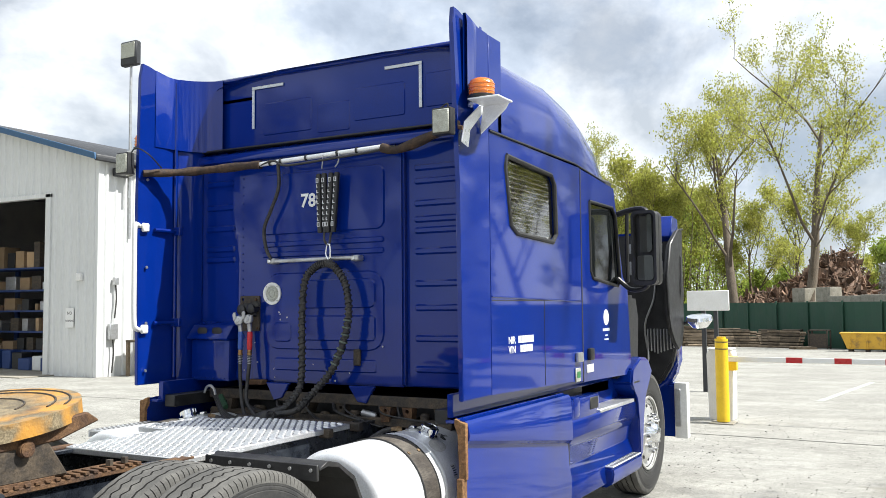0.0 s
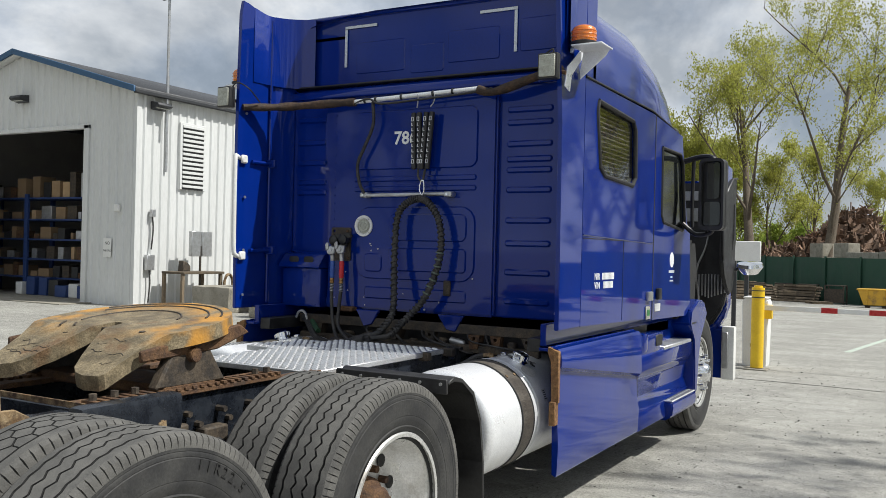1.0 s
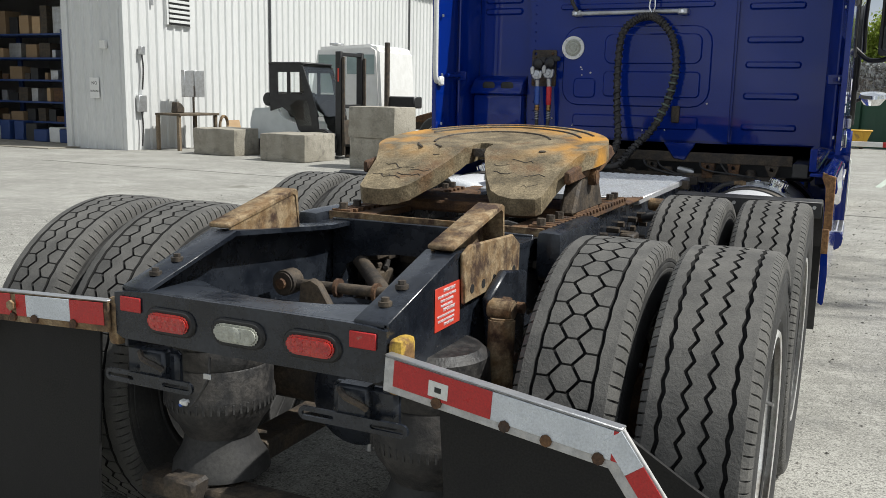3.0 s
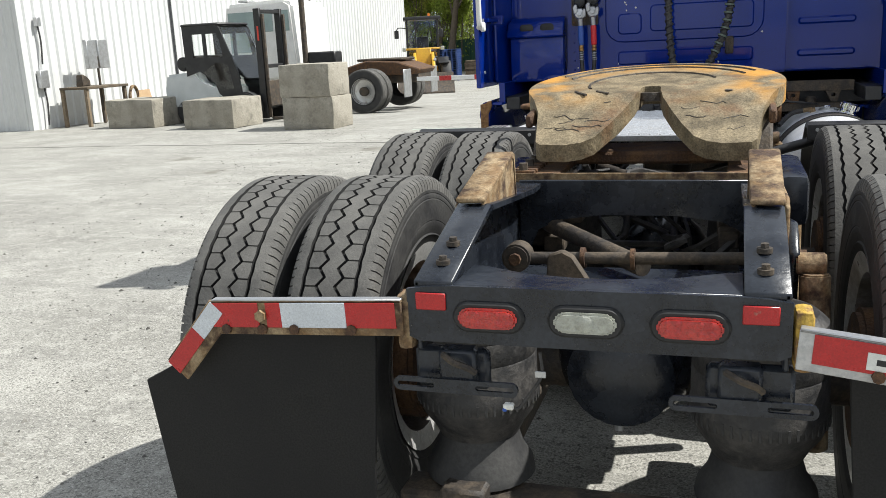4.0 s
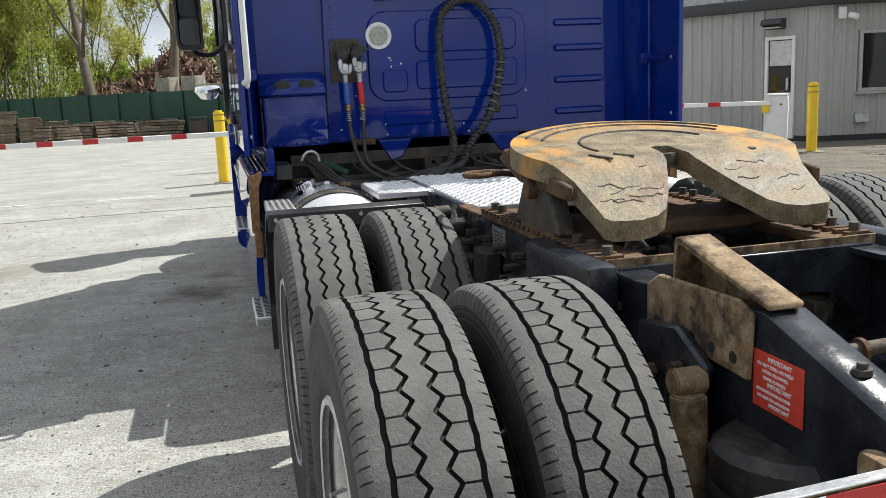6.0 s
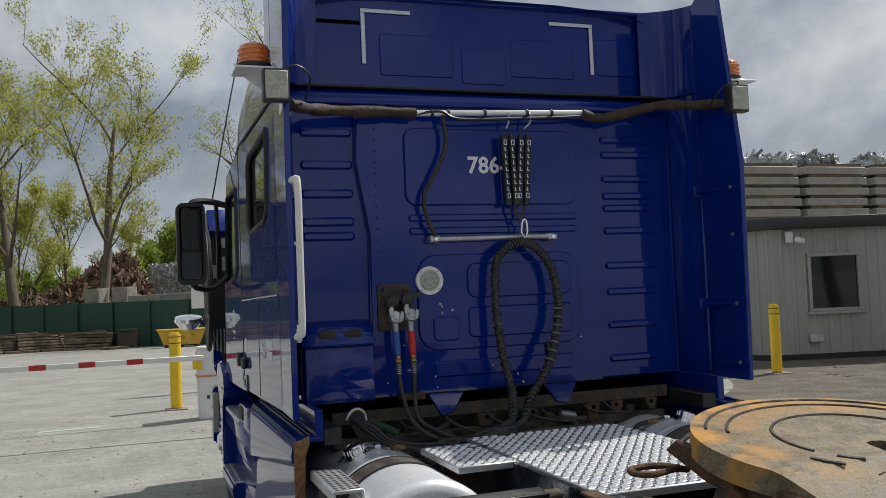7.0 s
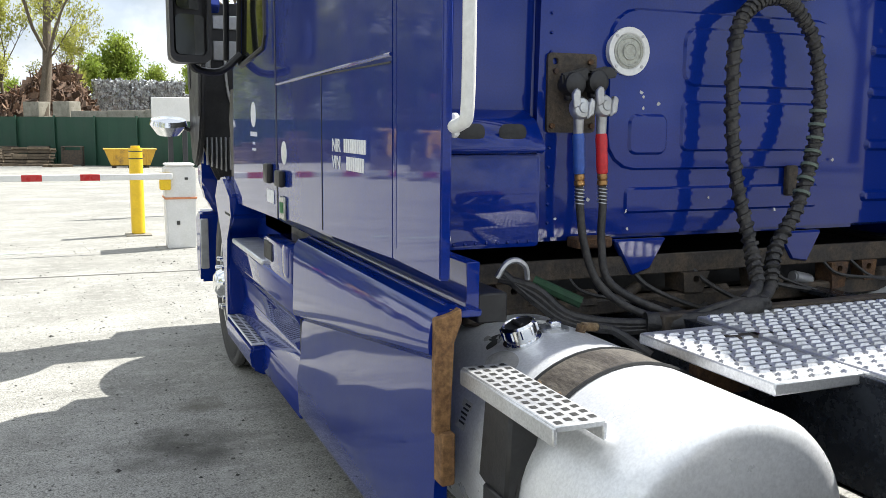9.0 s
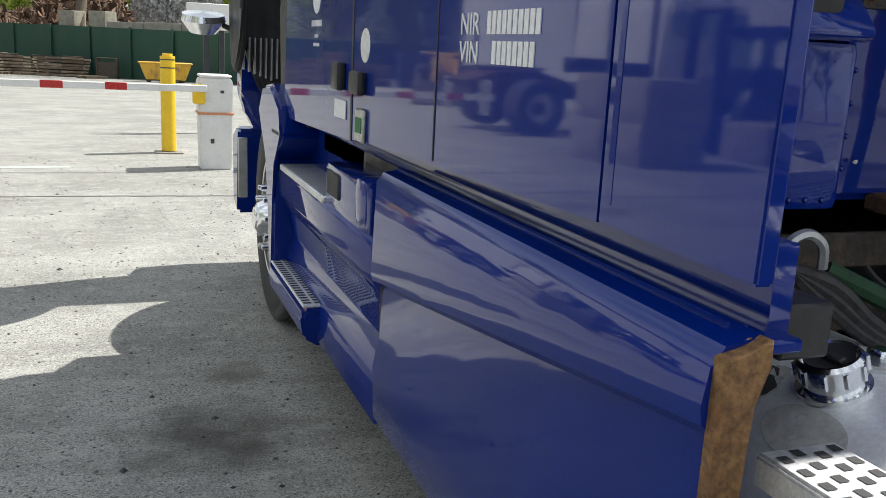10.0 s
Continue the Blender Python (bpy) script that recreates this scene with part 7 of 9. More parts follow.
shop = thing("workshop", "white ribbed-metal workshop with an open overhead door and blue roof trim", "building", (0, 0, 0))
part("wall", sheet((GX, GY), (GX, GL), fall(GL), EAVE), M["cladding"], shop, "white ribbed metal long wall", smooth=0)
gable = lambda x: EAVE + (RIDGE - EAVE) * (1 - abs(x - (GX - GW / 2)) / (GW / 2))
DX0, DX1, DZ = -21.66, -16.83, 4.67
part("wall", sheet((DX1, GY), (GX, GY), 0.0, EAVE, top=lambda u: gable(DX1 + u)), M["cladding"], shop, "ribbed gable wall in shade", smooth=0)
part("wall", sheet((GX - GW, GY), (DX0, GY), 0.0, EAVE, top=lambda u: gable(GX - GW + u)), M["cladding"], shop, smooth=0)
part("wall", sheet((DX0, GY), (DX1, GY), DZ, EAVE, top=lambda u: gable(DX0 + u)), M["cladding"], shop, smooth=0)
part("wall", box(GX - GW - 9, GX - GW, GY + 0.5, GY + 0.6, 0, 4.6, 0.01), M["cladding"], shop)
part("far_wall", box(GX - GW - 0.1, GX, GL - 0.1, GL, fall(GL), EAVE, 0), M["cladding"], shop)
part("side_wall", box(GX - GW - 0.1, GX - GW, GY + 0.1, GL, 0, EAVE, 0), M["darkroom"], shop)
part("inner_wall", box(GX - GW, GX - 0.1, GY + 6.0, GY + 6.1, 0, EAVE - 0.05, 0), M["darkroom"], shop)
part("inner_floor", box(GX - GW, GX - 0.1, GY + 0.1, GY + 6.0, 0.004, 0.02, 0), M["concrete"], shop)
for s, xa in ((1, GX + 0.25), (-1, GX - GW - 0.25)):
    xm = GX - GW / 2
    za = EAVE - (RIDGE - EAVE) * 0.25 / (GW / 2)
    part("roof", prism([(xa, za + 0.03), (xm, RIDGE + 0.03), (xm, RIDGE + 0.12), (xa, za + 0.12)], "y", GY - 0.3, GL + 0.1, bev=0.01), M["trimdark"], shop)
    part("barge_board", prism([(xa, za - 0.02), (xm, RIDGE - 0.02), (xm, RIDGE + 0.14), (xa, za + 0.14)], "y", GY - 0.36, GY - 0.302, bev=0.008), M["trimblue"], shop)
    part("soffit", prism([(xa, za - 0.03), (xm, RIDGE - 0.03), (xm, RIDGE + 0.025), (xa, za + 0.025)], "y", GY - 0.29, GY - 0.04, bev=0.004), M["cladding"], shop)
part("gutter", box(GX + 0.16, GX + 0.27, GY - 0.3, GL, EAVE - 0.11, EAVE + 0.0, 0.02), M["trimdark"], shop)
part("soffit", box(GX + 0.035, GX + 0.13, GY - 0.2, GL, EAVE - 0.05, EAVE - 0.02, 0.004), M["cladding"], shop)
for x in (DX0, DX1):
    part("door_jamb", box(x - 0.10, x + 0.10, GY - 0.06, GY + 0.12, 0, DZ + 0.1, 0.01), M["cladding"], shop)
part("door_head", box(DX0 - 0.10, DX1 + 0.10, GY - 0.06, GY + 0.12, DZ, DZ + 0.12, 0.01), M["cladding"], shop)
part("apron", prism([(DX0 - 0.5, 0.004), (DX1 + 0.3, 0.004), (DX1 + 0.3, 0.03), (DX0 - 0.5, 0.03)], "y", GY - 1.0, GY + 0.1, bev=0.004), M["concrete"], shop)
part("corner_trim", box(GX - 0.08, GX + 0.035, GY - 0.035, GY + 0.12, 0, EAVE - 0.06, 0.006), M["cladding"], shop)
for y in (20.5, 29.5):
    part("wall_seam", box(GX + 0.03, GX + 0.05, y, y + 0.08, 0.1, EAVE - 0.1, 0.003), M["trimdark"], shop)
vt = part("wall_vent", box(GX + 0.03, GX + 0.10, 16.10, 17.04, 3.12, 4.94, 0.01), M["cladding"], shop, "white louvred wall vent")
for k in range(14):
    part("slat", box(GX + 0.095, GX + 0.13, 16.18, 16.96, 3.18 + 0.125 * k, 3.25 + 0.125 * k, 0.006), M["cladding"], vt)
    part("slat_gap", box(GX + 0.098, GX + 0.102, 16.18, 16.96, 3.125 + 0.125 * k, 3.18 + 0.125 * k, 0), M["gasket"], vt)
for x, y, z, ax in ((-19.48, GY - 0.04, 5.62, "g"), (GX + 0.04, 15.30, 5.25, "l"), (GX + 0.04, 21.0, 5.05, "l")):
    wl_ = thing("wall_lamp", "dark grey wall-mounted flood lamp on metal cladding", "lamp", (x, y, z), "wall lamps")
    if ax == "g":
        part("housing", prism([(-0.02, 0.10), (-0.30, 0.06), (-0.34, -0.02), (-0.28, -0.06), (-0.02, -0.12)], "x", -0.24, 0.24, bev=0.015), M["trimdark"], wl_)
        part("lens", box(-0.20, 0.20, -0.27, -0.08, -0.085, -0.07, 0.004), M["clearlens"], wl_)
    else:
        part("housing", prism([(0.02, 0.10), (0.30, 0.06), (0.34, -0.02), (0.28, -0.06), (0.02, -0.12)], "y", -0.24, 0.24, bev=0.015), M["trimdark"], wl_)
        part("lens", box(0.08, 0.27, -0.20, 0.20, -0.085, -0.07, 0.004), M["clearlens"], wl_)
cd = thing("conduit", "thin grey conduit running down the wall", "pipe", (GX + 0.06, 15.65, 0))
part("pipe", cyl((0, 0, 3.55), (0, 0, 6.1), 0.03, n=8), M["galv"], cd)
fp = thing("flood_lamp_mast", "tall thin mast with a square flood lamp on the roof edge", "lamp", (GX + 0.2, 15.5, 0))
part("mast", cyl((0, 0, 4.6), (0, 0, 8.1), 0.035, n=10), M["galv"], fp)
part("housing", box(-0.30, 0.30, -0.12, 0.08, 8.1, 8.75, 0.04), M["trimdark"], fp)
part("lens", box(-0.25, 0.25, -0.135, -0.115, 8.3, 8.7, 0.01), M["clearlens"], fp)
ns = thing("parking_sign", "white no-parking notice on the gable wall", "sign", (-15.90, GY - 0.05, 1.50))
part("panel", box(-0.155, 0.155, -0.012, 0.0, -0.25, 0.25, 0.004), M["sign"], ns)
letters("print", "NO", 0.12, pose(-0.09, -0.013, 0.08, 90, 0, 0), M["letter"], ns)
letters("print", "PARKING", 0.075, pose(-0.15, -0.013, -0.10, 90, 0, 0), M["letter"], ns)
cb_ = thing("charger_box", "white wall box with a looped black cable", "charger", (-22.52, GY - 0.05, 1.22))
part("box", box(-0.18, 0.18, -0.18, 0.0, -0.3, 0.3, 0.02), M["white"], cb_)
part("side", box(0.18, 0.24, -0.16, 0.0, -0.28, 0.28, 0.01), M["greencloth"], cb_)
part("cable", tube([(0, -0.1, -0.3), (0.05, -0.12, -1.0), (-0.15, -0.12, -1.3), (-0.3, -0.12, -0.9), (-0.28, -0.12, -0.2)], 0.03, 8, curve=6), M["hose"], cb_)
for y, z, w, h in ((15.12, 1.14, 0.13, 0.40), (15.19, 2.43, 0.06, 0.2)):
    eb = thing("wall_socket", "small grey electrical box on the white wall", "electrical box", (GX + 0.04, y, z))
    part("box", box(0, 0.12, -w, w, -h / 2, h / 2, 0.01), M["galv"], eb)
    part("cable", tube([(0.06, 0, -h / 2), (0.07, 0.02, -h / 2 - 0.35), (0.06, -0.02, -h / 2 - 0.85)], 0.02, 6, curve=4), M["hose"], eb)
gb_ = thing("alarm_box", "small white box on the gable wall", "electrical box", (-15.51, GY - 0.05, 2.54))
part("box", box(-0.09, 0.09, -0.1, 0, -0.1, 0.1, 0.02), M["white"], gb_)

# racks and goods inside the workshop
rn = random.Random(12)
for rx0, rx1 in ((-23.9, -21.3), (-21.3, -18.5), (-18.5, -15.9)):
    rk = thing("storage_rack", "blue steel storage rack full of boxes", "rack", (0, 0, 0), "storage racks")
    for x in (rx0 + 0.04, rx1 - 0.04):
        for y in (GY + 1.4, GY + 2.3):
            part("post", box(x - 0.04, x + 0.04, y - 0.04, y + 0.04, 0.02, 3.05, 0.005), M["rack"], rk)
    for z in (0.55, 1.1, 1.7, 2.3, 2.95):
        part("shelf", box(rx0, rx1, GY + 1.4, GY + 2.3, z - 0.05, z, 0.005), M["rack"], rk)
        x = rx0 + 0.15
        while x < rx1 - 0.45:
            w = rn.uniform(0.12, 0.5)
            h = rn.uniform(0.15, 0.42) if z < 2.5 else rn.uniform(0.3, 0.75)
            if rn.random() < 0.95:
                b = finish(box(0, w, 0, rn.uniform(0.3, 0.6), 0, h, 0.006), "goods_box", rn.choice((M["box"], M["box"], M["box"], M["grime"], M["black"], M["rust"], M["galv"])), loc=(x, GY + 1.45 + rn.uniform(0, 0.12), z))
                tagged(b, "boxed goods on a workshop rack", "box", "rack goods")
            x += w + rn.uniform(0.02, 0.15)
for k in range(9):
    w, h = rn.uniform(0.25, 0.5), rn.uniform(0.3, 0.6)
    b = finish(box(0, w, 0, w, 0, h, 0.02), rn.choice(("bucket", "crate")), rn.choice((M["white"], M["rack"], M["box"], M["black"])), loc=(-21.2 + 0.5 * k, GY + 0.8 + rn.uniform(0, 0.3), 0.02))
    tagged(b, "tub standing on the workshop floor", "tub", "floor tubs")

# ---- concrete blocks ----


def block(name, label, x, y, z, w, d, h, turn, seed):
    own = box(-w / 2, w / 2, -d / 2, d / 2, 0, h, 0.03, seg=2)
    bmesh.ops.subdivide_edges(own, edges=[e for e in own.edges if e.calc_length() > 0.3], cuts=5, use_grid_fill=True)
    for v in own.verts:
        v.co += Vector([noise.noise(v.co * 3 + Vector((seed, i * 7, 0))) * 0.018 for i in range(3)]) + Vector([noise.noise(v.co * 14 + Vector((seed, i * 7, 3))) * 0.006 for i in range(3)])
    o = tagged(finish(own, name, M["concrete"], smooth=50), label, "concrete block", "concrete blocks")
    o.matrix_basis = pose(x, y, z, 0, 0, turn)
    return o


block("concrete_block", "weathered concrete block on the asphalt", -12.35, 15.35, 0, 1.25, 1.1, 0.62, -2, 1)
block("concrete_block", "weathered concrete block on the asphalt", -9.97, 14.75, 0, 1.2, 1.15, 0.60, -2, 2)
block("concrete_block", "lower weathered concrete block of a stack of two", -7.47, 14.15, 0, 1.10, 0.85, 0.62, -2, 3)
block("concrete_block", "upper weathered concrete block of a stack of two", -7.49, 14.13, 0.62, 1.10, 0.85, 0.62, -3, 4)

# ---- fork lift truck ----
fl = thing("forklift", "pale fork lift truck with a black cab enclosure", "forklift", (-10.47, 16.1, 0), rz=-4)
part("counterweight", prism([(-1.45, 0.35), (-1.50, 0.75), (-1.40, 1.10), (-0.60, 1.15), (-0.45, 0.85), (0.05, 0.80), (0.05, 0.30)], "y", -0.55, 0.55, bev=0.05, seg=2), M["forkwhite"], fl, "pale grey counterweight body")
part("chassis", box(-1.1, 0.9, -0.5, 0.5, 0.25, 0.55, 0.03), M["black"], fl)
cab_o = [(-0.80, 1.05), (-0.82, 2.12), (-0.76, 2.18), (0.05, 2.16), (0.16, 2.08), (0.55, 1.10), (0.62, 0.55), (0.30, 0.45), (0.02, 0.65), (-0.10, 0.95), (-0.45, 1.15)]
cab_w = [[(-0.58, 1.45), (-0.58, 1.95), (-0.30, 1.95), (-0.30, 1.45)], [(-0.22, 1.45), (-0.22, 1.95), (0.08, 1.95), (0.14, 1.80), (0.20, 1.45)]]
for y in (-0.58, 0.54):
    cp = part("cab_side", holed(cab_o, cab_w, "y", y, y + 0.04), M["black"], fl, "black vinyl cab side with windows", smooth=0)
    for w in cab_w:
        part("pane", prism(w, "y", y + 0.015, y + 0.022), M["seeglass"], cp, smooth=0)
    part("lower_pane", prism([(-0.35, 1.12), (0.0, 1.32), (0.30, 1.30), (0.42, 0.75), (0.1, 0.72)], "y", y - 0.004, y), M["seeglass"], cp, smooth=0)
part("cab_roof", box(-0.85, 0.15, -0.6, 0.6, 2.12, 2.18, 0.03), M["black"], fl)
part("windscreen", prism([(0.12, 2.08), (0.16, 2.08), (0.60, 0.95), (0.56, 0.95)], "y", -0.54, 0.54), M["seeglass"], fl)
part("seat", box(-0.6, -0.1, -0.25, 0.25, 0.9, 1.5, 0.08, seg=2), M["black"], fl)
for y in (-0.45, 0.38):
    part("mast_rail", box(0.98, 1.14, y, y + 0.08, 0.08, 2.42, 0.01), M["black"], fl)
    part("inner_mast", box(1.15, 1.22, y + 0.02, y + 0.07, 0.1, 2.30, 0.01), M["grime"], fl)
    part("fork", box(1.24, 2.05, y, y + 0.12, 0.06, 0.11, 0.01), M["grime"], fl)
    part("wheel", cyl((0.72, y - 0.22 if y < 0 else y + 0.08, 0.34), (0.72, y + 0.0 if y < 0 else y + 0.32, 0.34), 0.34, n=28, bev=0.03), M["rubber"], fl)
    part("wheel_hub", cyl((0.72, -0.69 if y < 0 else 0.64, 0.34), (0.72, -0.66 if y < 0 else 0.71, 0.34), 0.16, n=20), M["galv"], fl)
    part("rear_wheel", cyl((-0.95, y - 0.1 if y < 0 else y, 0.27), (-0.95, y + 0.1 if y < 0 else y + 0.2, 0.27), 0.27, n=24, bev=0.03), M["rubber"], fl)
for z in (0.35, 1.2, 2.36):
    part("mast_cross", box(1.0, 1.12, -0.42, 0.42, z - 0.04, z + 0.04, 0.01), M["black"], fl)
part("carriage", box(1.22, 1.28, -0.5, 0.5, 0.35, 0.9, 0.01), M["grime"], fl)
part("gas_bottle", cyl((-1.05, -0.4, 1.32), (-1.05, 0.4, 1.32), 0.16, n=20, bev=0.04), M["black"], fl)
part("rear_pipes", box(-0.9, -0.82, -0.3, 0.3, 1.1, 1.5, 0.02), M["grime"], fl)
mt_ = part("label_strip", box(1.05, 1.09, -0.456, -0.451, 1.75, 2.05, 0), M["redtag"], fl)

# ---- white yard tractor behind the fork lift ----
yt = thing("yard_tractor", "white day-cab yard tractor with a short rear deck", "truck", (0.25, -0.15, -0.055))
part("cab", prism([(-12.35, 0.7), (-12.45, 1.6), (-12.2, 2.75), (-10.55, 2.82), (-10.35, 2.7), (-10.25, 0.9)], "y", 18.7, 20.7, bev=0.08, seg=2), M["white"], yt, "white rounded cab")
for x0, x1, z0, z1 in ((-12.15, -11.40, 1.55, 2.55), (-11.27, -10.90, 2.05, 2.58), (-10.81, -10.45, 2.05, 2.55)):
    part("side_window", box(x0, x1, 18.685, 18.70, z0, z1, 0.004), M["paleglass"], yt)
part("roof_marker", box(-11.95, -11.65, 18.9, 19.2, 2.8, 2.86, 0.02), M["galv"], yt)
part("exhaust", cyl((-10.1, 18.75, 0.9), (-10.1, 18.75, 2.85), 0.07, n=12), M["grime"], yt)
part("chassis", box(-12.3, -7.3, 19.2, 20.2, 0.65, 0.9, 0.02), M["grime"], yt)
part("deck", prism([(-9.4, 1.0), (-8.6, 1.22), (-7.8, 1.18), (-7.2, 0.98), (-7.3, 0.85), (-9.4, 0.85)], "y", 19.0, 20.3, bev=0.03), M["rust"], yt)
for yy in (18.35, 20.35):
    part("mud_flap", box(-7.32, -7.29, yy - 0.2, yy + 0.3, 0.35, 1.0, 0.008), M["galv"], yt)
part("battery_box", box(-10.05, -9.3, 18.75, 19.2, 1.2, 1.5, 0.03), M["black"], yt)
part("coupling_plate", box(-8.9, -7.7, 19.15, 20.15, 1.2, 1.26, 0.02), M["grime"], yt)
for x in (-8.3,):
    for y in (18.15, 18.5, 20.6, 20.95):
        w = new("wheel", wheel_parts.made[("rib",)])
        w.parent, w["label"] = yt, "dusty truck tyre"
        w.matrix_basis = pose(x, y, 0.522, 0, 0, 90)
    part("rim", lathe([(0.31, 0.14), (0.29, 0.10), (0.27, 0.0), (0.12, -0.03), (0.0, -0.03)], (x, 18.15, 0.522), (0, -1, 0), 32), M["rim"], yt)
    part("hub", cyl((x, 18.14, 0.522), (x, 18.02, 0.522), 0.11, n=16, bev=0.01), M["grime"], yt)

# ---- wheel loader ----
ld = thing("wheel_loader", "yellow wheel loader with a dark glazed cab", "loader", (-11.9, 33.6, -0.44), rz=-70)
part("engine_hood", prism([(-2.2, 0.75), (-2.25, 1.45), (-2.05, 1.62), (-0.75, 1.66), (-0.75, 0.75)], "y", -0.62, 0.62, bev=0.07, seg=2), M["machine_yellow"], ld)
part("frame", prism([(-0.8, 0.62), (-0.8, 1.05), (0.7, 1.0), (1.7, 1.15), (1.75, 0.55), (0.6, 0.5)], "y", -0.4, 0.4, bev=0.04), M["grime"], ld)
part("cab_base", box(-0.8, 0.55, -0.66, 0.66, 1.05, 1.42, 0.05, seg=2), M["black"], ld)
for x, z1 in ((-0.76, 2.9), (0.48, 2.9)):
    for y in (-0.66, 0.59):
        part("cab_post", box(x, x + 0.08, y, y + 0.07, 1.4, z1, 0.012), M["black"], ld)
part("cab_roof", box(-0.9, 0.72, -0.76, 0.76, 2.9, 3.04, 0.05, seg=2), M["black"], ld)
for x in (-0.72, 0.52):
    g_ = part("pane", box(x, x + 0.01, -0.58, 0.58, 1.45, 2.88, 0), M["seeglass"], ld, smooth=0)
    g_.visible_shadow = False
for y in (-0.63, 0.62):
    g_ = part("pane", box(-0.66, 0.46, y, y + 0.01, 1.45, 2.88, 0), M["seeglass"], ld, smooth=0)
    g_.visible_shadow = False
part("seat", box(-0.5, -0.05, -0.25, 0.25, 1.42, 2.25, 0.08, seg=2), M["black"], ld)
part("steering_column", cyl((0.3, 0, 1.42), (0.18, 0, 1.95), 0.06, n=10), M["black"], ld)
for x in (-1.25, 1.2):
    for y in (-1.08, 0.62):
        part("tyre", lathe([(0.30, -0.20), (0.40, -0.22), (0.58, -0.21), (0.64, -0.14), (0.65, 0.0), (0.64, 0.14), (0.58, 0.21), (0.40, 0.22), (0.30, 0.20)], (x, y + 0.23, 0.65), (0, 1, 0), 32), M["rubber"], ld)
        part("rim", lathe([(0.0, -0.12), (0.14, -0.13), (0.20, -0.08), (0.31, -0.16), (0.31, 0.16), (0.20, 0.08), (0.14, 0.13), (0.0, 0.12)], (x, y + 0.23, 0.65), (0, 1, 0), 28), M["machine_yellow"], ld)
for y in (-0.42, 0.30):
    part("lift_arm", prism([(0.75, 1.45), (1.05, 1.62), (1.9, 1.25), (2.5, 0.55), (2.35, 0.38), (1.75, 0.95), (1.0, 1.25), (0.75, 1.2)], "y", y, y + 0.12, bev=0.02), M["machine_yellow"], ld)
    part("fender", prism([(0.55, 1.15), (0.7, 1.36), (1.3, 1.42), (1.75, 1.2), (1.7, 1.15), (1.3, 1.36), (0.75, 1.30)], "y", y - 0.62 if y < 0 else y + 0.25, y - 0.2 if y < 0 else y + 0.68, bev=0.01), M["black"], ld)
    part("mirror_arm", tube([(0.5, y * 1.6, 2.6), (0.62, y * 2.3, 2.62), (0.64, y * 2.5, 2.5)], 0.02, 6, curve=3), M["black"], ld)
    part("mirror", box(0.6, 0.68, y * 2.5 - 0.09, y * 2.5 + 0.09, 2.2, 2.52, 0.02), M["black"], ld)
part("hood_grille", box(-2.27, -2.22, -0.45, 0.45, 0.85, 1.38, 0.01), M["black"], ld)
for y in (-0.60, 0.24):
    part("lift_cylinder", cyl((0.75, y + 0.18, 1.1), (1.85, y + 0.18, 1.35), 0.06, n=12), M["galv"], ld)
part("front_tower", prism([(0.62, 0.95), (0.72, 1.75), (0.98, 1.80), (1.12, 1.0)], "y", -0.30, 0.30, bev=0.03), M["machine_yellow"], ld)
part("headlamp_bar", box(0.70, 0.80, -0.85, 0.85, 1.72, 1.80, 0.015), M["machine_yellow"], ld)
for y in (-0.85, 0.70):
    part("headlamp", box(0.78, 0.88, y, y + 0.15, 1.68, 1.84, 0.02), M["clearlens"], ld)
part("beacon", cyl((-0.3, 0.3, 3.04), (-0.3, 0.3, 3.18), 0.06, 0.05, n=12), M["amber"], ld)
part("bucket", prism([(2.3, 0.1), (2.3, 0.8), (2.42, 0.86), (2.6, 0.5), (3.1, 0.15), (3.1, 0.06)], "y", -1.1, 1.1, bev=0.02), M["grime"], ld)

# ---- barriers and posts ----


def bollard(x, y):
    t = thing("bollard", "bright yellow steel guard post on the asphalt", "bollard", (x, y, 0), "guard posts")
    part("post", cyl((0, 0, 0), (0, 0, 1.24), 0.092, n=28, bev=0.03), M["yellow"], t)
    for z in (1.06, 1.16):
        part("band", cyl((0, 0, z), (0, 0, z + 0.014), 0.0935, n=28), M["trimdark"], t)
    part("footing", box(-0.17, 0.17, -0.17, 0.17, 0, 0.02, 0.006), M["concrete"], t)
    return t


bollard(-1.285, 14.62)
bollard(0.79, 12.55)
bollard(8.93, 12.65)


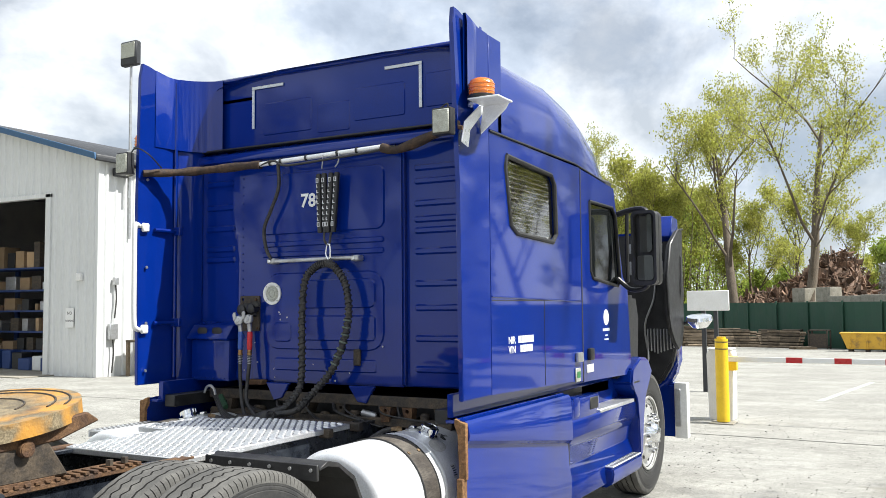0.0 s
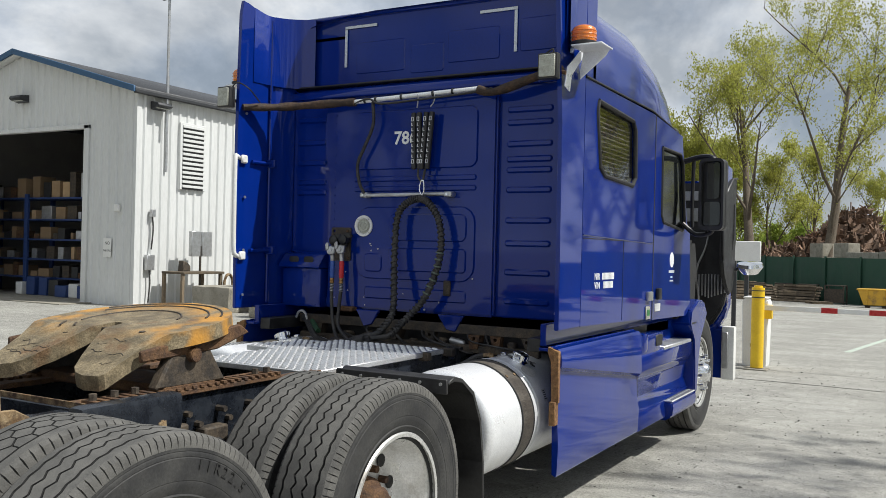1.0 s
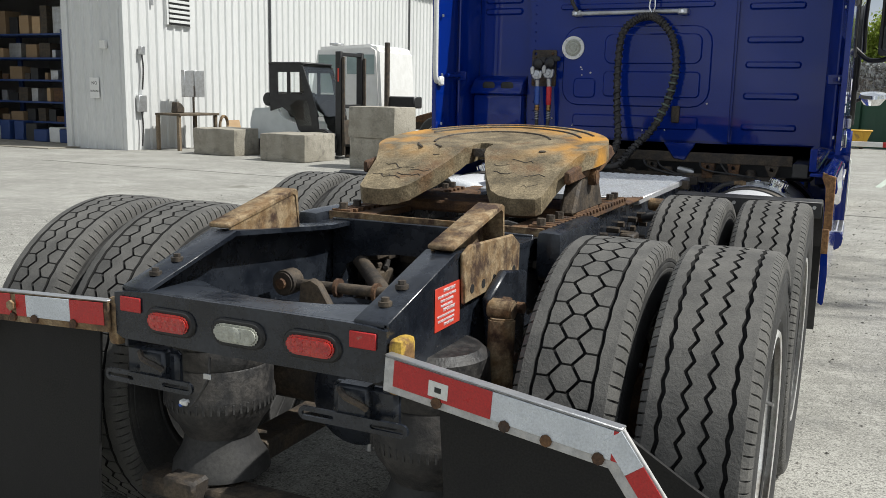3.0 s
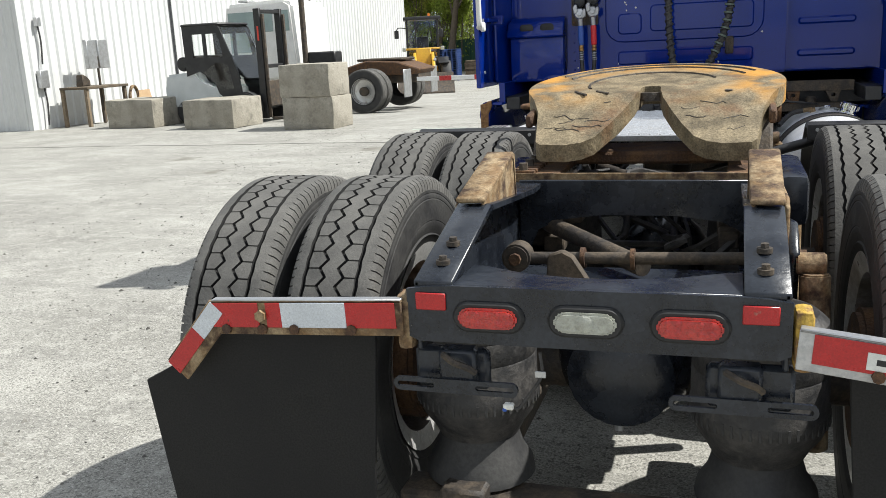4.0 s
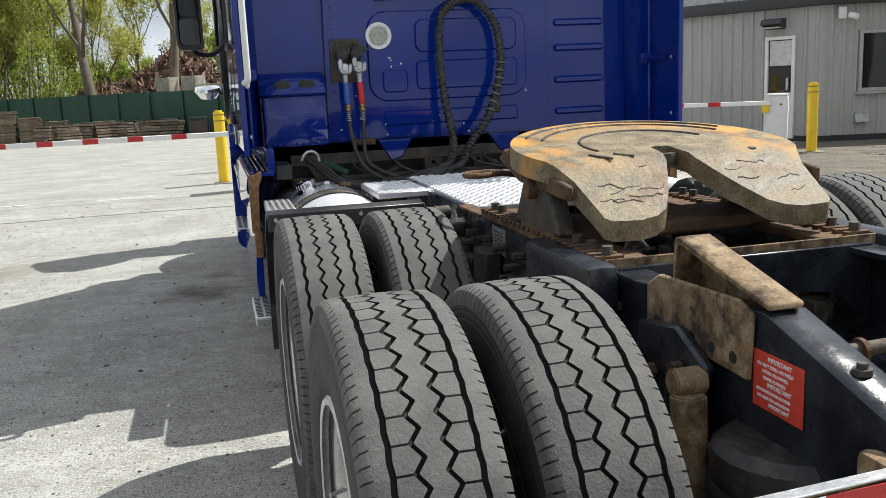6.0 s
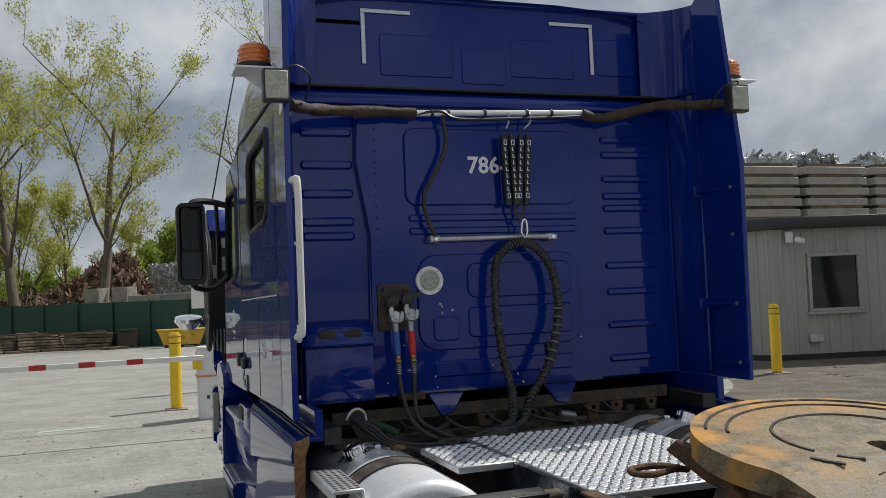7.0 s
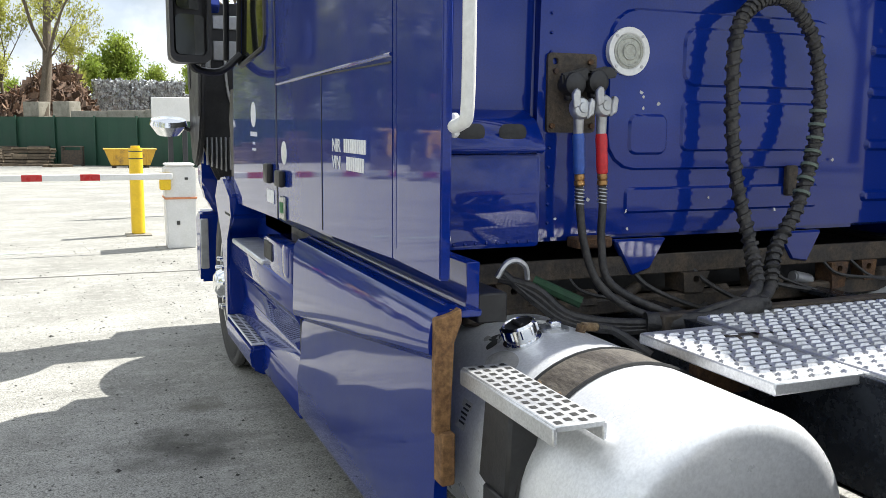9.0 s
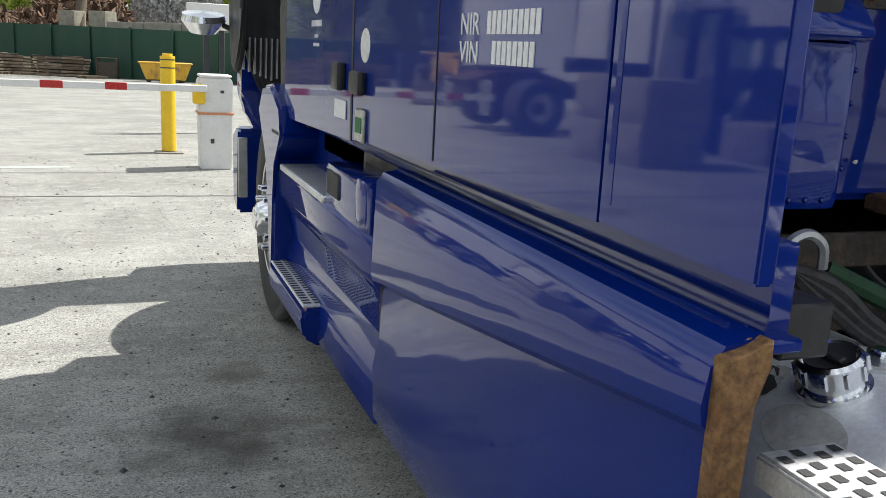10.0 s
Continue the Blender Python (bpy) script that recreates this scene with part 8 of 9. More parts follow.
def barrier(x, y, reach, lit_side, turn=0):
    t = thing("barrier_gate", "white barrier cabinet with a red-and-white arm lowered", "barrier", (x, y, 0), "barrier gates", rz=turn)
    part("cabinet", prism([(-0.17, 0.0), (-0.19, 0.98), (-0.16, 1.03), (0.16, 1.03), (0.19, 0.98), (0.17, 0.0)], "y", -0.17, 0.17, bev=0.012, seg=2), M["white"], t)
    part("lid", box(-0.175, 0.175, -0.18, 0.18, 1.03, 1.06, 0.012), M["white"], t)
    part("lock", box(0.05, 0.09, -0.178, -0.17, 0.86, 0.89, 0.002), M["letter"], t)
    part("label", box(-0.06, -0.02, -0.178, -0.17, 0.30, 0.35, 0.001), M["letter"], t)
    sg = 1 if reach > 0 else -1
    part("arm_mount", box(min(sg * 0.12, sg * 0.25), max(sg * 0.12, sg * 0.25), -0.22, -0.10, 0.74, 0.95, 0.01), M["yellow"], t)
    n, L = 6, abs(reach)
    arm = part("arm", box(min(sg * 0.1, reach), max(sg * 0.1, reach), -0.235, -0.205, 0.87, 0.945, 0.006), M["white"], t, "white barrier arm with red stripes")
    for k in range(1, n):
        a = sg * (0.3 + (L - 0.3) * k / n)
        part("stripe", box(min(a, a + sg * 0.22), max(a, a + sg * 0.22), -0.2375, -0.2025, 0.869, 0.9465, 0.002), M["tapered"], arm)
    return t


b1 = barrier(-0.86, 13.22, -4.1, 0)
part("strap", box(-0.195, 0.195, -0.185, 0.185, 0.62, 0.645, 0.004), M["orange"], b1)
barrier(0.70, 13.0, 4.1, 0)
barrier(8.42, 12.95, -4.2, 0, -38)
isl = thing("card_reader_post", "dark double post with a grey sign box behind the gate", "post", (-0.42, 17.5, -0.04))
for x in (-0.12, 0.12):
    part("post", box(x - 0.04, x + 0.04, -0.04, 0.04, 0, 1.75, 0.006), M["trimdark"], isl)
part("box", box(-0.42, 0.40, -0.12, -0.06, 1.62, 2.02, 0.01), M["white"], isl)
rb_ = thing("service_box", "grey metal box on two posts with boards leaning behind", "electrical box", (GX + 0.65, 16.38, 0))
part("post", cyl((0, 0.0, 0), (0, 0.0, 1.6), 0.03, n=8), M["grime"], rb_)
part("panel", box(-0.06, 0.06, -0.38, -0.05, 1.32, 1.99, 0.01), M["galv"], rb_)
part("panel", box(-0.06, 0.06, 0.01, 0.37, 1.32, 1.99, 0.01), M["galv"], rb_)
wbn = thing("work_bench", "cluttered wooden work bench against the white wall", "bench", (GX + 0.6, 15.95, 0))
part("top", box(-0.3, 0.5, -0.6, 0.9, 0.86, 0.92, 0.01), M["wood"], wbn)
for x in (-0.25, 0.42):
    for y in (-0.55, 0.82):
        part("leg", box(x - 0.04, x + 0.04, y - 0.04, y + 0.04, 0, 0.86, 0.005), M["wood"], wbn)
part("vice", prism([(-0.2, 0.92), (-0.15, 1.2), (0.0, 1.15), (0.1, 1.05), (0.1, 0.92)], "x", -0.15, 0.05, bev=0.02), M["grime"], wbn)
hr = thing("hose_coil", "yellow-brown coiled hose hanging on the bench", "hose", (GX + 1.15, 16.95, 0))
part("coil", tube([(0.02 * math.sin(k), 0.16 * math.cos(k * 0.7), 0.55 + 0.3 * math.sin(k * 0.7)) for k in range(28)], 0.03, 6, curve=3), M["tanrust"], hr)
bd = thing("leaning_board", "pale board leaning on the bench", "board", (GX + 1.3, 17.35, 0))
part("board", box(-0.03, 0.03, -0.25, 0.25, 0, 0.75, 0.005, m=pose(0, 0, 0, 0, -14, 0)), M["box"], bd)

# ---- pallets ----


def along_fence(x, dy=0.0, z=0.0):
    """Place of a thing that stands in the row before the fence."""
    y = (52.2 - 1.25 * (x + 1.0) if x > -6.0 else 58.4 + 0.1 * (x + 6.0)) + dy
    return x, y, fall(y) + z


plt = thing("pallet", "weathered grey-brown wooden pallet by the fence", "pallet", along_fence(-6.3), "pallets")
for k in range(6):
    part("slat", box(-0.6, 0.6, -0.5 + 0.185 * k, -0.385 + 0.185 * k, 0.12, 0.142, 0.003), M["wood"], plt)
for y in (-0.46, 0.0, 0.46):
    part("stringer", box(-0.6, 0.6, y - 0.03, y + 0.03, 0.022, 0.12, 0.003), M["wood"], plt)
for k in range(3):
    part("bottom_board", box(-0.6, 0.6, -0.5 + 0.44 * k, -0.38 + 0.44 * k, 0, 0.022, 0.003), M["wood"], plt)
rn = random.Random(31)
for sx in (-16.6, -15.2, -13.7, -12.3, -10.9, -9.5, -8.1, -6.9, -5.6, -4.3):
    y0, hgt = 1.2 + rn.uniform(-0.4, 0.4), rn.randint(9, 14) if sx < -9.5 else rn.randint(2, 8)
    for j in range(hgt):
        copy_thing(plt, pose(*along_fence(sx, y0 + rn.uniform(-0.06, 0.06), 0.145 * j), 0, 0, rn.uniform(-9, 9)))
for k in range(24):
    x, t = rn.uniform(-12.0, -2.6), rn.choice((rn.uniform(50, 66), rn.uniform(74, 84)))
    copy_thing(plt, pose(*along_fence(x, rn.uniform(-0.8, 0.4), 0.5 * math.sin(radians(t))), t, 0, rn.uniform(-40, 40)))
for k in range(7):
    copy_thing(plt, pose(*along_fence(rn.uniform(-9, -2.6), -0.9 + rn.uniform(-0.4, 0.4)), 0, 0, rn.uniform(-40, 40)))
for x, n in ((-19.6, 15), (-18.6, 14), (-17.7, 14)):
    for j in range(n):
        dpl = thing("plastic_pallet", "dark blue plastic pallet in a stack", "pallet", along_fence(x, -0.4, 0.15 * j), "plastic pallets", rz=rn.uniform(-3, 3))
        part("deck", box(-0.4, 0.4, -0.5, 0.5, 0.11, 0.145, 0.01), M["rack"], dpl)
        for u in (-0.33, 0.0, 0.33):
            part("runner", box(u - 0.05, u + 0.05, -0.5, 0.5, 0.0, 0.11, 0.008), M["rack"], dpl)
fpn = thing("fence_panel", "pale grey upright picket panel beside the workshop", "fence panel", along_fence(-21.0))
for k in range(9):
    part("picket", box(-0.45 + 0.105 * k, -0.37 + 0.105 * k, -0.015, 0.015, 0.05, 1.55, 0.004), M["planks"], fpn)
for z in (0.3, 1.25):
    part("rail", box(-0.47, 0.55, 0.015, 0.05, z, z + 0.09, 0.005), M["planks"], fpn)
for k in range(5):
    ct = thing("steel_crate", "dark steel crate among the pallets", "crate", along_fence(-9.2 + 1.75 * k, 0.9), "steel crates", rz=rn.uniform(-12, 12))
    for x in (-0.5, 0.5):
        for y in (-0.4, 0.4):
            part("post", box(x - 0.04, x + 0.04, y - 0.04, y + 0.04, 0, 1.1, 0.005), M["grime"], ct)
    for z in (0.1, 1.06):
        part("rim", box(-0.54, 0.54, -0.44, 0.44, z, z + 0.05, 0.006), M["grime"], ct)
    part("mesh_side", box(-0.5, 0.5, -0.41, -0.40, 0.12, 0.9, 0), M["grime"], ct)
yb = thing("yellow_bin", "yellow steel skip bin with sloping ends", "skip", (0.55, 50.4, fall(50.4)))
part("body", prism([(-0.95, 0.15), (-1.25, 0.95), (1.25, 0.95), (0.95, 0.15)], "y", -0.6, 0.6, bev=0.02), M["machine_yellow"], yb)
part("rim", box(-1.3, 1.3, -0.65, 0.65, 0.93, 1.0, 0.02), M["machine_yellow"], yb)
for x in (-0.8, 0, 0.8):
    part("rib", box(x - 0.04, x + 0.04, -0.66, -0.6, 0.2, 0.95, 0.01), M["machine_yellow"], yb)
    part("foot", box(x - 0.1, x + 0.1, -0.5, 0.5, 0.0, 0.15, 0.01), M["grime"], yb)

# ---- fence, walls of blocks, scrap heap, bales ----
FENCE = Matrix.Translation((-1.0, 55.5, 0)) @ Matrix.Rotation(radians(-45), 4, "Z")      # the sheet fence runs off to the left
fn = bmesh.new()
for k in range(150):
    x = -66 + k * 0.62
    o = 0.05 * (k % 2)
    fn.faces.new([fn.verts.new(FENCE @ Vector(p)) for p in ((x, o, -1.2), (x + 0.62, 0.05 - o, -1.2), (x + 0.62, 0.05 - o, 1.76), (x, o, 1.76))])
bmesh.ops.remove_doubles(fn, verts=fn.verts[:], dist=0.001)
bmesh.ops.solidify(fn, geom=fn.faces[:], thickness=0.03)
fence = tagged(finish(fn, "fence", M["fence"], smooth=0), "dark green sheet fence round the yard", "fence", kind="structure")
for k in range(31):
    part("post", box(-66 + 3 * k, -65.9 + 3 * k, -0.1, 0.0, -1.2, 1.84, 0.01, m=FENCE), M["fence"], fence)
rn = random.Random(77)
for k in range(3):
    x, y = -4.3 + 0.95 * k, 66.2 - 1.35 * k
    for j in range(4):
        if not (k == 1 and j == 3):
            block("concrete_block", "grey concrete wall block behind the fence", x + rn.uniform(-0.05, 0.05), y, fall(y) + 0.96 * j, 1.5, 0.9, 0.95, -50 + rn.uniform(-2, 2), 40 + 4 * k + j)
for k in range(4):
    x, y = -1.0 + 2.0 * k, 59.4 - 2.0 * k
    block("concrete_block", "grey concrete wall block behind the fence", x, y, fall(y), 2.75, 0.7, 2.2, -45, 60 + k)
    block("concrete_block", "long pale concrete slab on the block wall behind the fence", x, y, fall(y) + 2.2, 2.8, 0.65, 1.0, -45, 70 + k)


def scrap_height(x, y):
    """A steep heap with a long low foot towards the woods."""
    w = 3.8 if x < -2.4 else 2.2
    return 5.6 * math.exp(-((x + 2.4) / w) ** 2 - ((y - 79) / 7.5) ** 2) + 3.0 * math.exp(-((x + 9) / 6) ** 2 - ((y - 77) / 7) ** 2) + 2.2 * math.exp(-((x - 8) / 7) ** 2 - ((y - 84) / 6) ** 2)


mound = bmesh.new()
for i in range(57):
    for j in range(27):
        x, y = -26 + i * 0.8, 66 + j * 1.0
        mound.verts.new((x, y, scrap_height(x, y) + 0.7 * noise.noise((x * 0.7, y * 0.7, 1)) - 1.4))
mound.verts.ensure_lookup_table()
for i in range(56):
    for j in range(26):
        a = i * 27 + j
        mound.faces.new((mound.verts[a], mound.verts[a + 27], mound.verts[a + 28], mound.verts[a + 1]))
tagged(finish(mound, "scrap_heap", M["scrap"]), "rusty heap of scrap metal behind the fence", "scrap heap", kind="stuff")
sc = bmesh.new()
for k in range(5200):
    x, y = rn.uniform(-20, 14), rn.uniform(68, 84)
    h = scrap_height(x, y)
    if h < 0.5:
        continue
    m = Matrix.Translation((x, y, h - 1.15 + rn.uniform(-0.2, 0.5))) @ pose(0, 0, 0, rn.uniform(0, 180), rn.uniform(0, 180), rn.uniform(0, 180))
    L = rn.uniform(0.3, 1.7)
    w, t = rn.choice(((0.05, 0.05), (0.25, 0.02), (0.08, 0.08), (0.4, 0.03), (0.15, 0.1)))
    vs_ = [sc.verts.new(m @ Vector((a * L / 2, b * w / 2, c * t / 2))) for a in (-1, 1) for b in (-1, 1) for c in (-1, 1)]
    for q in ((0, 1, 3, 2), (4, 6, 7, 5), (0, 4, 5, 1), (2, 3, 7, 6), (0, 2, 6, 4), (1, 5, 7, 3)):
        sc.faces.new([vs_[z] for z in q])
tagged(finish(sc, "scrap_pieces", M["scrap"], smooth=0), "tangled rusty plates, bars and pipes", "scrap", kind="stuff")

# bales and slabs stacked behind the office
rn = random.Random(55)


def bale(x, y, z, w, d, h, seed):
    own = box(-w / 2, w / 2, -d / 2, d / 2, 0, h, 0.02)
    bmesh.ops.subdivide_edges(own, edges=[e for e in own.edges if e.calc_length() > 0.3], cuts=4, use_grid_fill=True)
    r = random.Random(seed)
    for v in own.verts:
        v.co += Vector([r.uniform(-0.05, 0.05) for _ in range(3)])
    for k in range(170):
        f = r.choice(((0, -1), (0, -1), (-1, 0), (0, 0)))
        px, py, pz = r.uniform(-w / 2, w / 2), r.uniform(-d / 2, d / 2), r.uniform(0, h)
        if f == (0, -1):
            py = -d / 2 - 0.01
        elif f == (-1, 0):
            px = -w / 2 - 0.01
        else:
            pz = h
        m = pose(px, py, pz, r.uniform(-50, 50), r.uniform(-90, 90), r.uniform(-40, 40))
        a, b = r.uniform(0.02, 0.09), r.uniform(0.12, 0.42)
        own.faces.new([own.verts.new(m @ Vector(p)) for p in ((-a, 0, -b), (a, r.uniform(-0.05, 0.05), -b * 0.8), (a * 0.8, 0, b), (-a, r.uniform(-0.05, 0.05), b * 0.9))])
    return own


bale_kinds = []
for k in range(4):
    o = tagged(finish(bale(0, 0, 0, 1.5, 1.3, 1.25, k), "metal_bale", M["bale"], smooth=0), "silvery bale of crushed sheet metal in a stack", "bale", "metal bales")
    bale_kinds.append(o)
first = True
for i in range(14):
    for j in range(5):
        x = 13.6 + 1.52 * i
        y = 27.5 - 0.12 * i
        if j == 4 and (i < 2 or rn.random() < 0.12):
            continue
        src = bale_kinds[(i * 3 + j) % 4]
        m = pose(x + rn.uniform(-0.05, 0.05), y + rn.uniform(-0.1, 0.1), 1.22 * j, 0, 0, rn.choice((0, 180)) + rn.uniform(-3, 3))
        if src.get("placed"):
            copy_thing(src, m)
        else:
            src.matrix_basis, src["placed"] = m, 1
for o in bale_kinds:
    del o["placed"]
for i in range(7):
    for j in range(5 if i < 5 else 4):
        copy_thing(bale_kinds[(i + j) % 4], pose(0.4 + 1.6 * i + rn.uniform(-0.1, 0.1), 88.0 + rn.uniform(-0.1, 0.1), -1.08 + 1.22 * j, 0, 0, rn.uniform(-4, 4)))
for i in range(3):
    ss = thing("slab_stack", "stack of grey weathered slabs with timber between them", "slab stack", (19.2 + 3.1 * i, 25.4, 0), "slab stacks")
    for j in range(15):
        part("slab", box(-1.4 + rn.uniform(-0.06, 0.06), 1.4 + rn.uniform(-0.06, 0.06), -0.5, 0.5, 0.38 * j, 0.38 * j + 0.26, 0.03), M["planks"], ss)
        part("spacer", box(-1.2, 1.2, -0.4, 0.4, 0.38 * j + 0.26, 0.38 * j + 0.38, 0), M["wood"], ss)

# ---- office cabin ----
off = thing("office_cabin", "grey ribbed-metal office cabin with a dark roof edge", "building", (0, 0, 0))
P0, P1, P2, P3, P4 = (8.70, 17.57), (10.45, 14.45), (17.0, 12.61), (18.8, 18.1), (10.4, 21.2)
OH = 2.68


def along(p, q, u):
    d = (Vector(q) - Vector(p)).normalized()
    return tuple(Vector(p) + d * u)


LP = (Vector(P1) - Vector(P0)).length
D0, D1 = LP - 1.16, LP - 0.52
part("wall", sheet(P0, along(P0, P1, D0), 0.12, OH, 0.24, 0.035), M["claddinggrey"], off, smooth=0)
part("wall", sheet(along(P0, P1, D1), P1, 0.12, OH, 0.24, 0.035), M["claddinggrey"], off, smooth=0)
part("wall", sheet(along(P0, P1, D0), along(P0, P1, D1), 2.14, OH, 0.24, 0.035), M["claddinggrey"], off, smooth=0)
W0, W1 = 0.73, 1.85
part("wall", sheet(P1, along(P1, P2, W0), 0.12, OH, 0.24, 0.035), M["claddinggrey"], off, smooth=0)
part("wall", sheet(along(P1, P2, W1), P2, 0.12, OH, 0.24, 0.035), M["claddinggrey"], off, smooth=0)
part("wall", sheet(along(P1, P2, W0), along(P1, P2, W1), 0.12, 0.97, 0.24, 0.035), M["claddinggrey"], off, smooth=0)
part("wall", sheet(along(P1, P2, W0), along(P1, P2, W1), 2.17, OH, 0.24, 0.035), M["claddinggrey"], off, smooth=0)
part("rear_wall", prism([P2, P3, P4, P0, (P0[0] + 0.1, P0[1] + 0.1), (P4[0] + 0.1, P4[1] - 0.1), (P3[0] - 0.1, P3[1] - 0.1), (P2[0] - 0.1, P2[1] + 0.1)], "z", 0, OH), M["claddinggrey"], off)
part("roof", prism([(P0[0] - 0.15, P0[1] - 0.1), (P1[0] - 0.1, P1[1] - 0.2), (P2[0] + 0.1, P2[1] - 0.2), P3, P4], "z", OH, OH + 0.24, bev=0.02), M["trimdark"], off)
part("plinth", prism([P0, P1, P2, P3, P4], "z", 0, 0.12), M["gasket"], off)
part("inside", prism([(P0[0] + 0.5, P0[1] + 0.3), (P1[0] + 0.35, P1[1] + 0.6), (P2[0] - 0.4, P2[1] + 0.6), P3, P4], "z", 0.14, OH - 0.02), M["darkroom"], off)


def framed(p, q, u0, u1, z0, z1, name, label, parent):
    a, b = along(p, q, u0), along(p, q, u1)
    d = (Vector(b) - Vector(a)).normalized()
    ang = math.degrees(math.atan2(d.y, d.x))
    e = new(name)
    e.parent = parent
    e.matrix_basis = pose(a[0], a[1], 0, 0, 0, ang)
    e["label"] = label
    w = u1 - u0
    for x0, x1, c0, c1 in ((0, w, z0, z0 + 0.07), (0, w, z1 - 0.07, z1), (0, 0.07, z0 + 0.07, z1 - 0.07), (w - 0.07, w, z0 + 0.07, z1 - 0.07)):
        part("frame", box(x0, x1, -0.06, 0.05, c0, c1, 0.008), M["white"] if name == "office_door" else M["claddinggrey"], e)
    part("pane", box(0.07, w - 0.07, -0.01, 0.01, z0 + 0.07, z1 - 0.07, 0), M["glass"], e, "dark reflecting glass", smooth=0)
    return e


dr_ = framed(P0, P1, D0, D1, 0.06, 2.14, "office_door", "white framed glass office door", off)
part("kick_panel", box(0.07, 0.57, -0.02, 0.02, 0.13, 0.92, 0.004), M["white"], dr_)
part("mid_rail", box(0.07, 0.57, -0.03, 0.02, 0.92, 1.0, 0.004), M["white"], dr_)
part("blind", box(0.09, 0.55, -0.013, -0.011, 1.55, 2.05, 0), M["galv"], dr_)
part("pull", box(0.48, 0.53, -0.1, -0.03, 1.05, 1.3, 0.01), M["galv"], dr_)
ow = framed(P1, P2, W0, W1, 0.97, 2.17, "office_window", "dark office window in a grey frame", off)
part("sill", box(-0.06, W1 - W0 + 0.06, -0.10, 0.0, 0.92, 0.97, 0.006), M["claddinggrey"], ow)
ang = math.degrees(math.atan2(P1[1] - P0[1], P1[0] - P0[0]))
ol_ = thing("wall_lamp", "dark flood lamp above the office door", "lamp", (*along(P0, P1, D0 + 0.22), 2.40), "wall lamps", rz=ang)
part("housing", prism([(-0.05, 0.10), (-0.26, 0.08), (-0.30, -0.02), (-0.05, -0.12)], "x", -0.22, 0.22, bev=0.012), M["trimdark"], ol_)
part("lens", box(-0.18, 0.18, -0.27, -0.1, -0.10, -0.07, 0.004), M["clearlens"], ol_)
ang2 = math.degrees(math.atan2(P2[1] - P1[1], P2[0] - P1[0]))
cm = thing("security_camera", "white security camera on the office wall", "security camera", (*along(P1, P2, 0.40), 2.52), rz=ang2)
part("base", box(-0.12, 0.04, -0.10, -0.04, -0.12, 0.12, 0.015), M["white"], cm)
part("head", cyl((0.08, -0.12, -0.05), (0.16, -0.28, -0.10), 0.06, n=14, bev=0.01), M["white"], cm)
ub_ = thing("wall_socket", "small grey utility box on the office wall", "electrical box", (*along(P1, P2, 0.80), 0.45), rz=ang2)
part("box", box(-0.14, 0.14, -0.14, -0.04, -0.09, 0.09, 0.01), M["galv"], ub_)

# ---- trees ----


def tree(name, label, seed, height, spread, leaf, density, at, lean=0.05, leafsize=0.16, thick=0.24, fork=0.28):
    r = random.Random(seed)
    wood, leaves = bmesh.new(), bmesh.new()
    tips = []

    def limb(p, d, L, rad, level):
        pts, q, dd = [p.copy()], p.copy(), d.normalized()
        n = 5 if level < 2 else 4
        for i in range(n):
            dd = (dd + Vector((r.gauss(0, 0.10), r.gauss(0, 0.10), r.gauss(0.06, 0.06)))).normalized()
            q = q + dd * L / n
            pts.append(q.copy())
        radii = [rad * (1 - 0.72 * i / n) for i in range(n + 1)]
        own_rings = []
        sides = 8 if level == 0 else 6 if level == 1 else 4
        sd = dd.orthogonal().normalized()
        for i, c in enumerate(pts):
            up = dd.cross(sd)
            own_rings.append([wood.verts.new(c + radii[i] * (sd * math.cos(2 * math.pi * k / sides) + up * math.sin(2 * math.pi * k / sides))) for k in range(sides)])
        for a, b in zip(own_rings, own_rings[1:]):
            for k in range(sides):
                wood.faces.new((a[k], a[(k + 1) % sides], b[(k + 1) % sides], b[k]))
        if level >= 2:
            tips.extend(pts[1:])
        if level < 4:
            kids = (6, 5, 4, 3)[level]
            for k in range(kids):
                t = r.uniform(fork if level == 0 else 0.25, 1.0)
                i = min(int(t * n), n - 1)
                base = pts[i].lerp(pts[i + 1], t * n - i)
                a = r.uniform(0, 2 * math.pi)
                out = Vector((math.cos(a), math.sin(a), r.uniform(0.35, 1.1) if level < 2 else r.uniform(-0.1, 0.9)))
                nd = (dd * 0.7 + out * spread).normalized()
                limb(base, nd, L * r.uniform(0.45, 0.68) * (0.85 if level else 0.95), max(radii[i] * r.uniform(0.42, 0.62), 0.012), level + 1)
    limb(Vector((0, 0, -0.2)), Vector((r.uniform(-lean, lean), r.uniform(-lean, lean), 1)), height * 0.62, thick, 0)
    for p in tips:
        if p.z > 1.2:
            for k in range(r.choice(density)):
                c = p + Vector((r.gauss(0, 0.27), r.gauss(0, 0.27), r.gauss(0, 0.24)))
                m = Matrix.Translation(c) @ Euler((r.uniform(0, 6.3), r.uniform(0, 6.3), r.uniform(0, 6.3))).to_matrix().to_4x4()
                s = leafsize * r.uniform(0.6, 1.25)
                leaves.faces.new([leaves.verts.new(m @ Vector(q)) for q in ((-s * 0.5, 0, 0), (0, -s * 0.32, 0.02), (s * 0.6, 0, 0), (0, s * 0.32, 0.02))])
    t = thing(name, label, "tree", at, "trees behind the fence")
    part("trunk", wood, M["bark"], t, smooth=60)
    part("crown", leaves, M[leaf], t, "sparse young spring leaves", smooth=0)
    return t


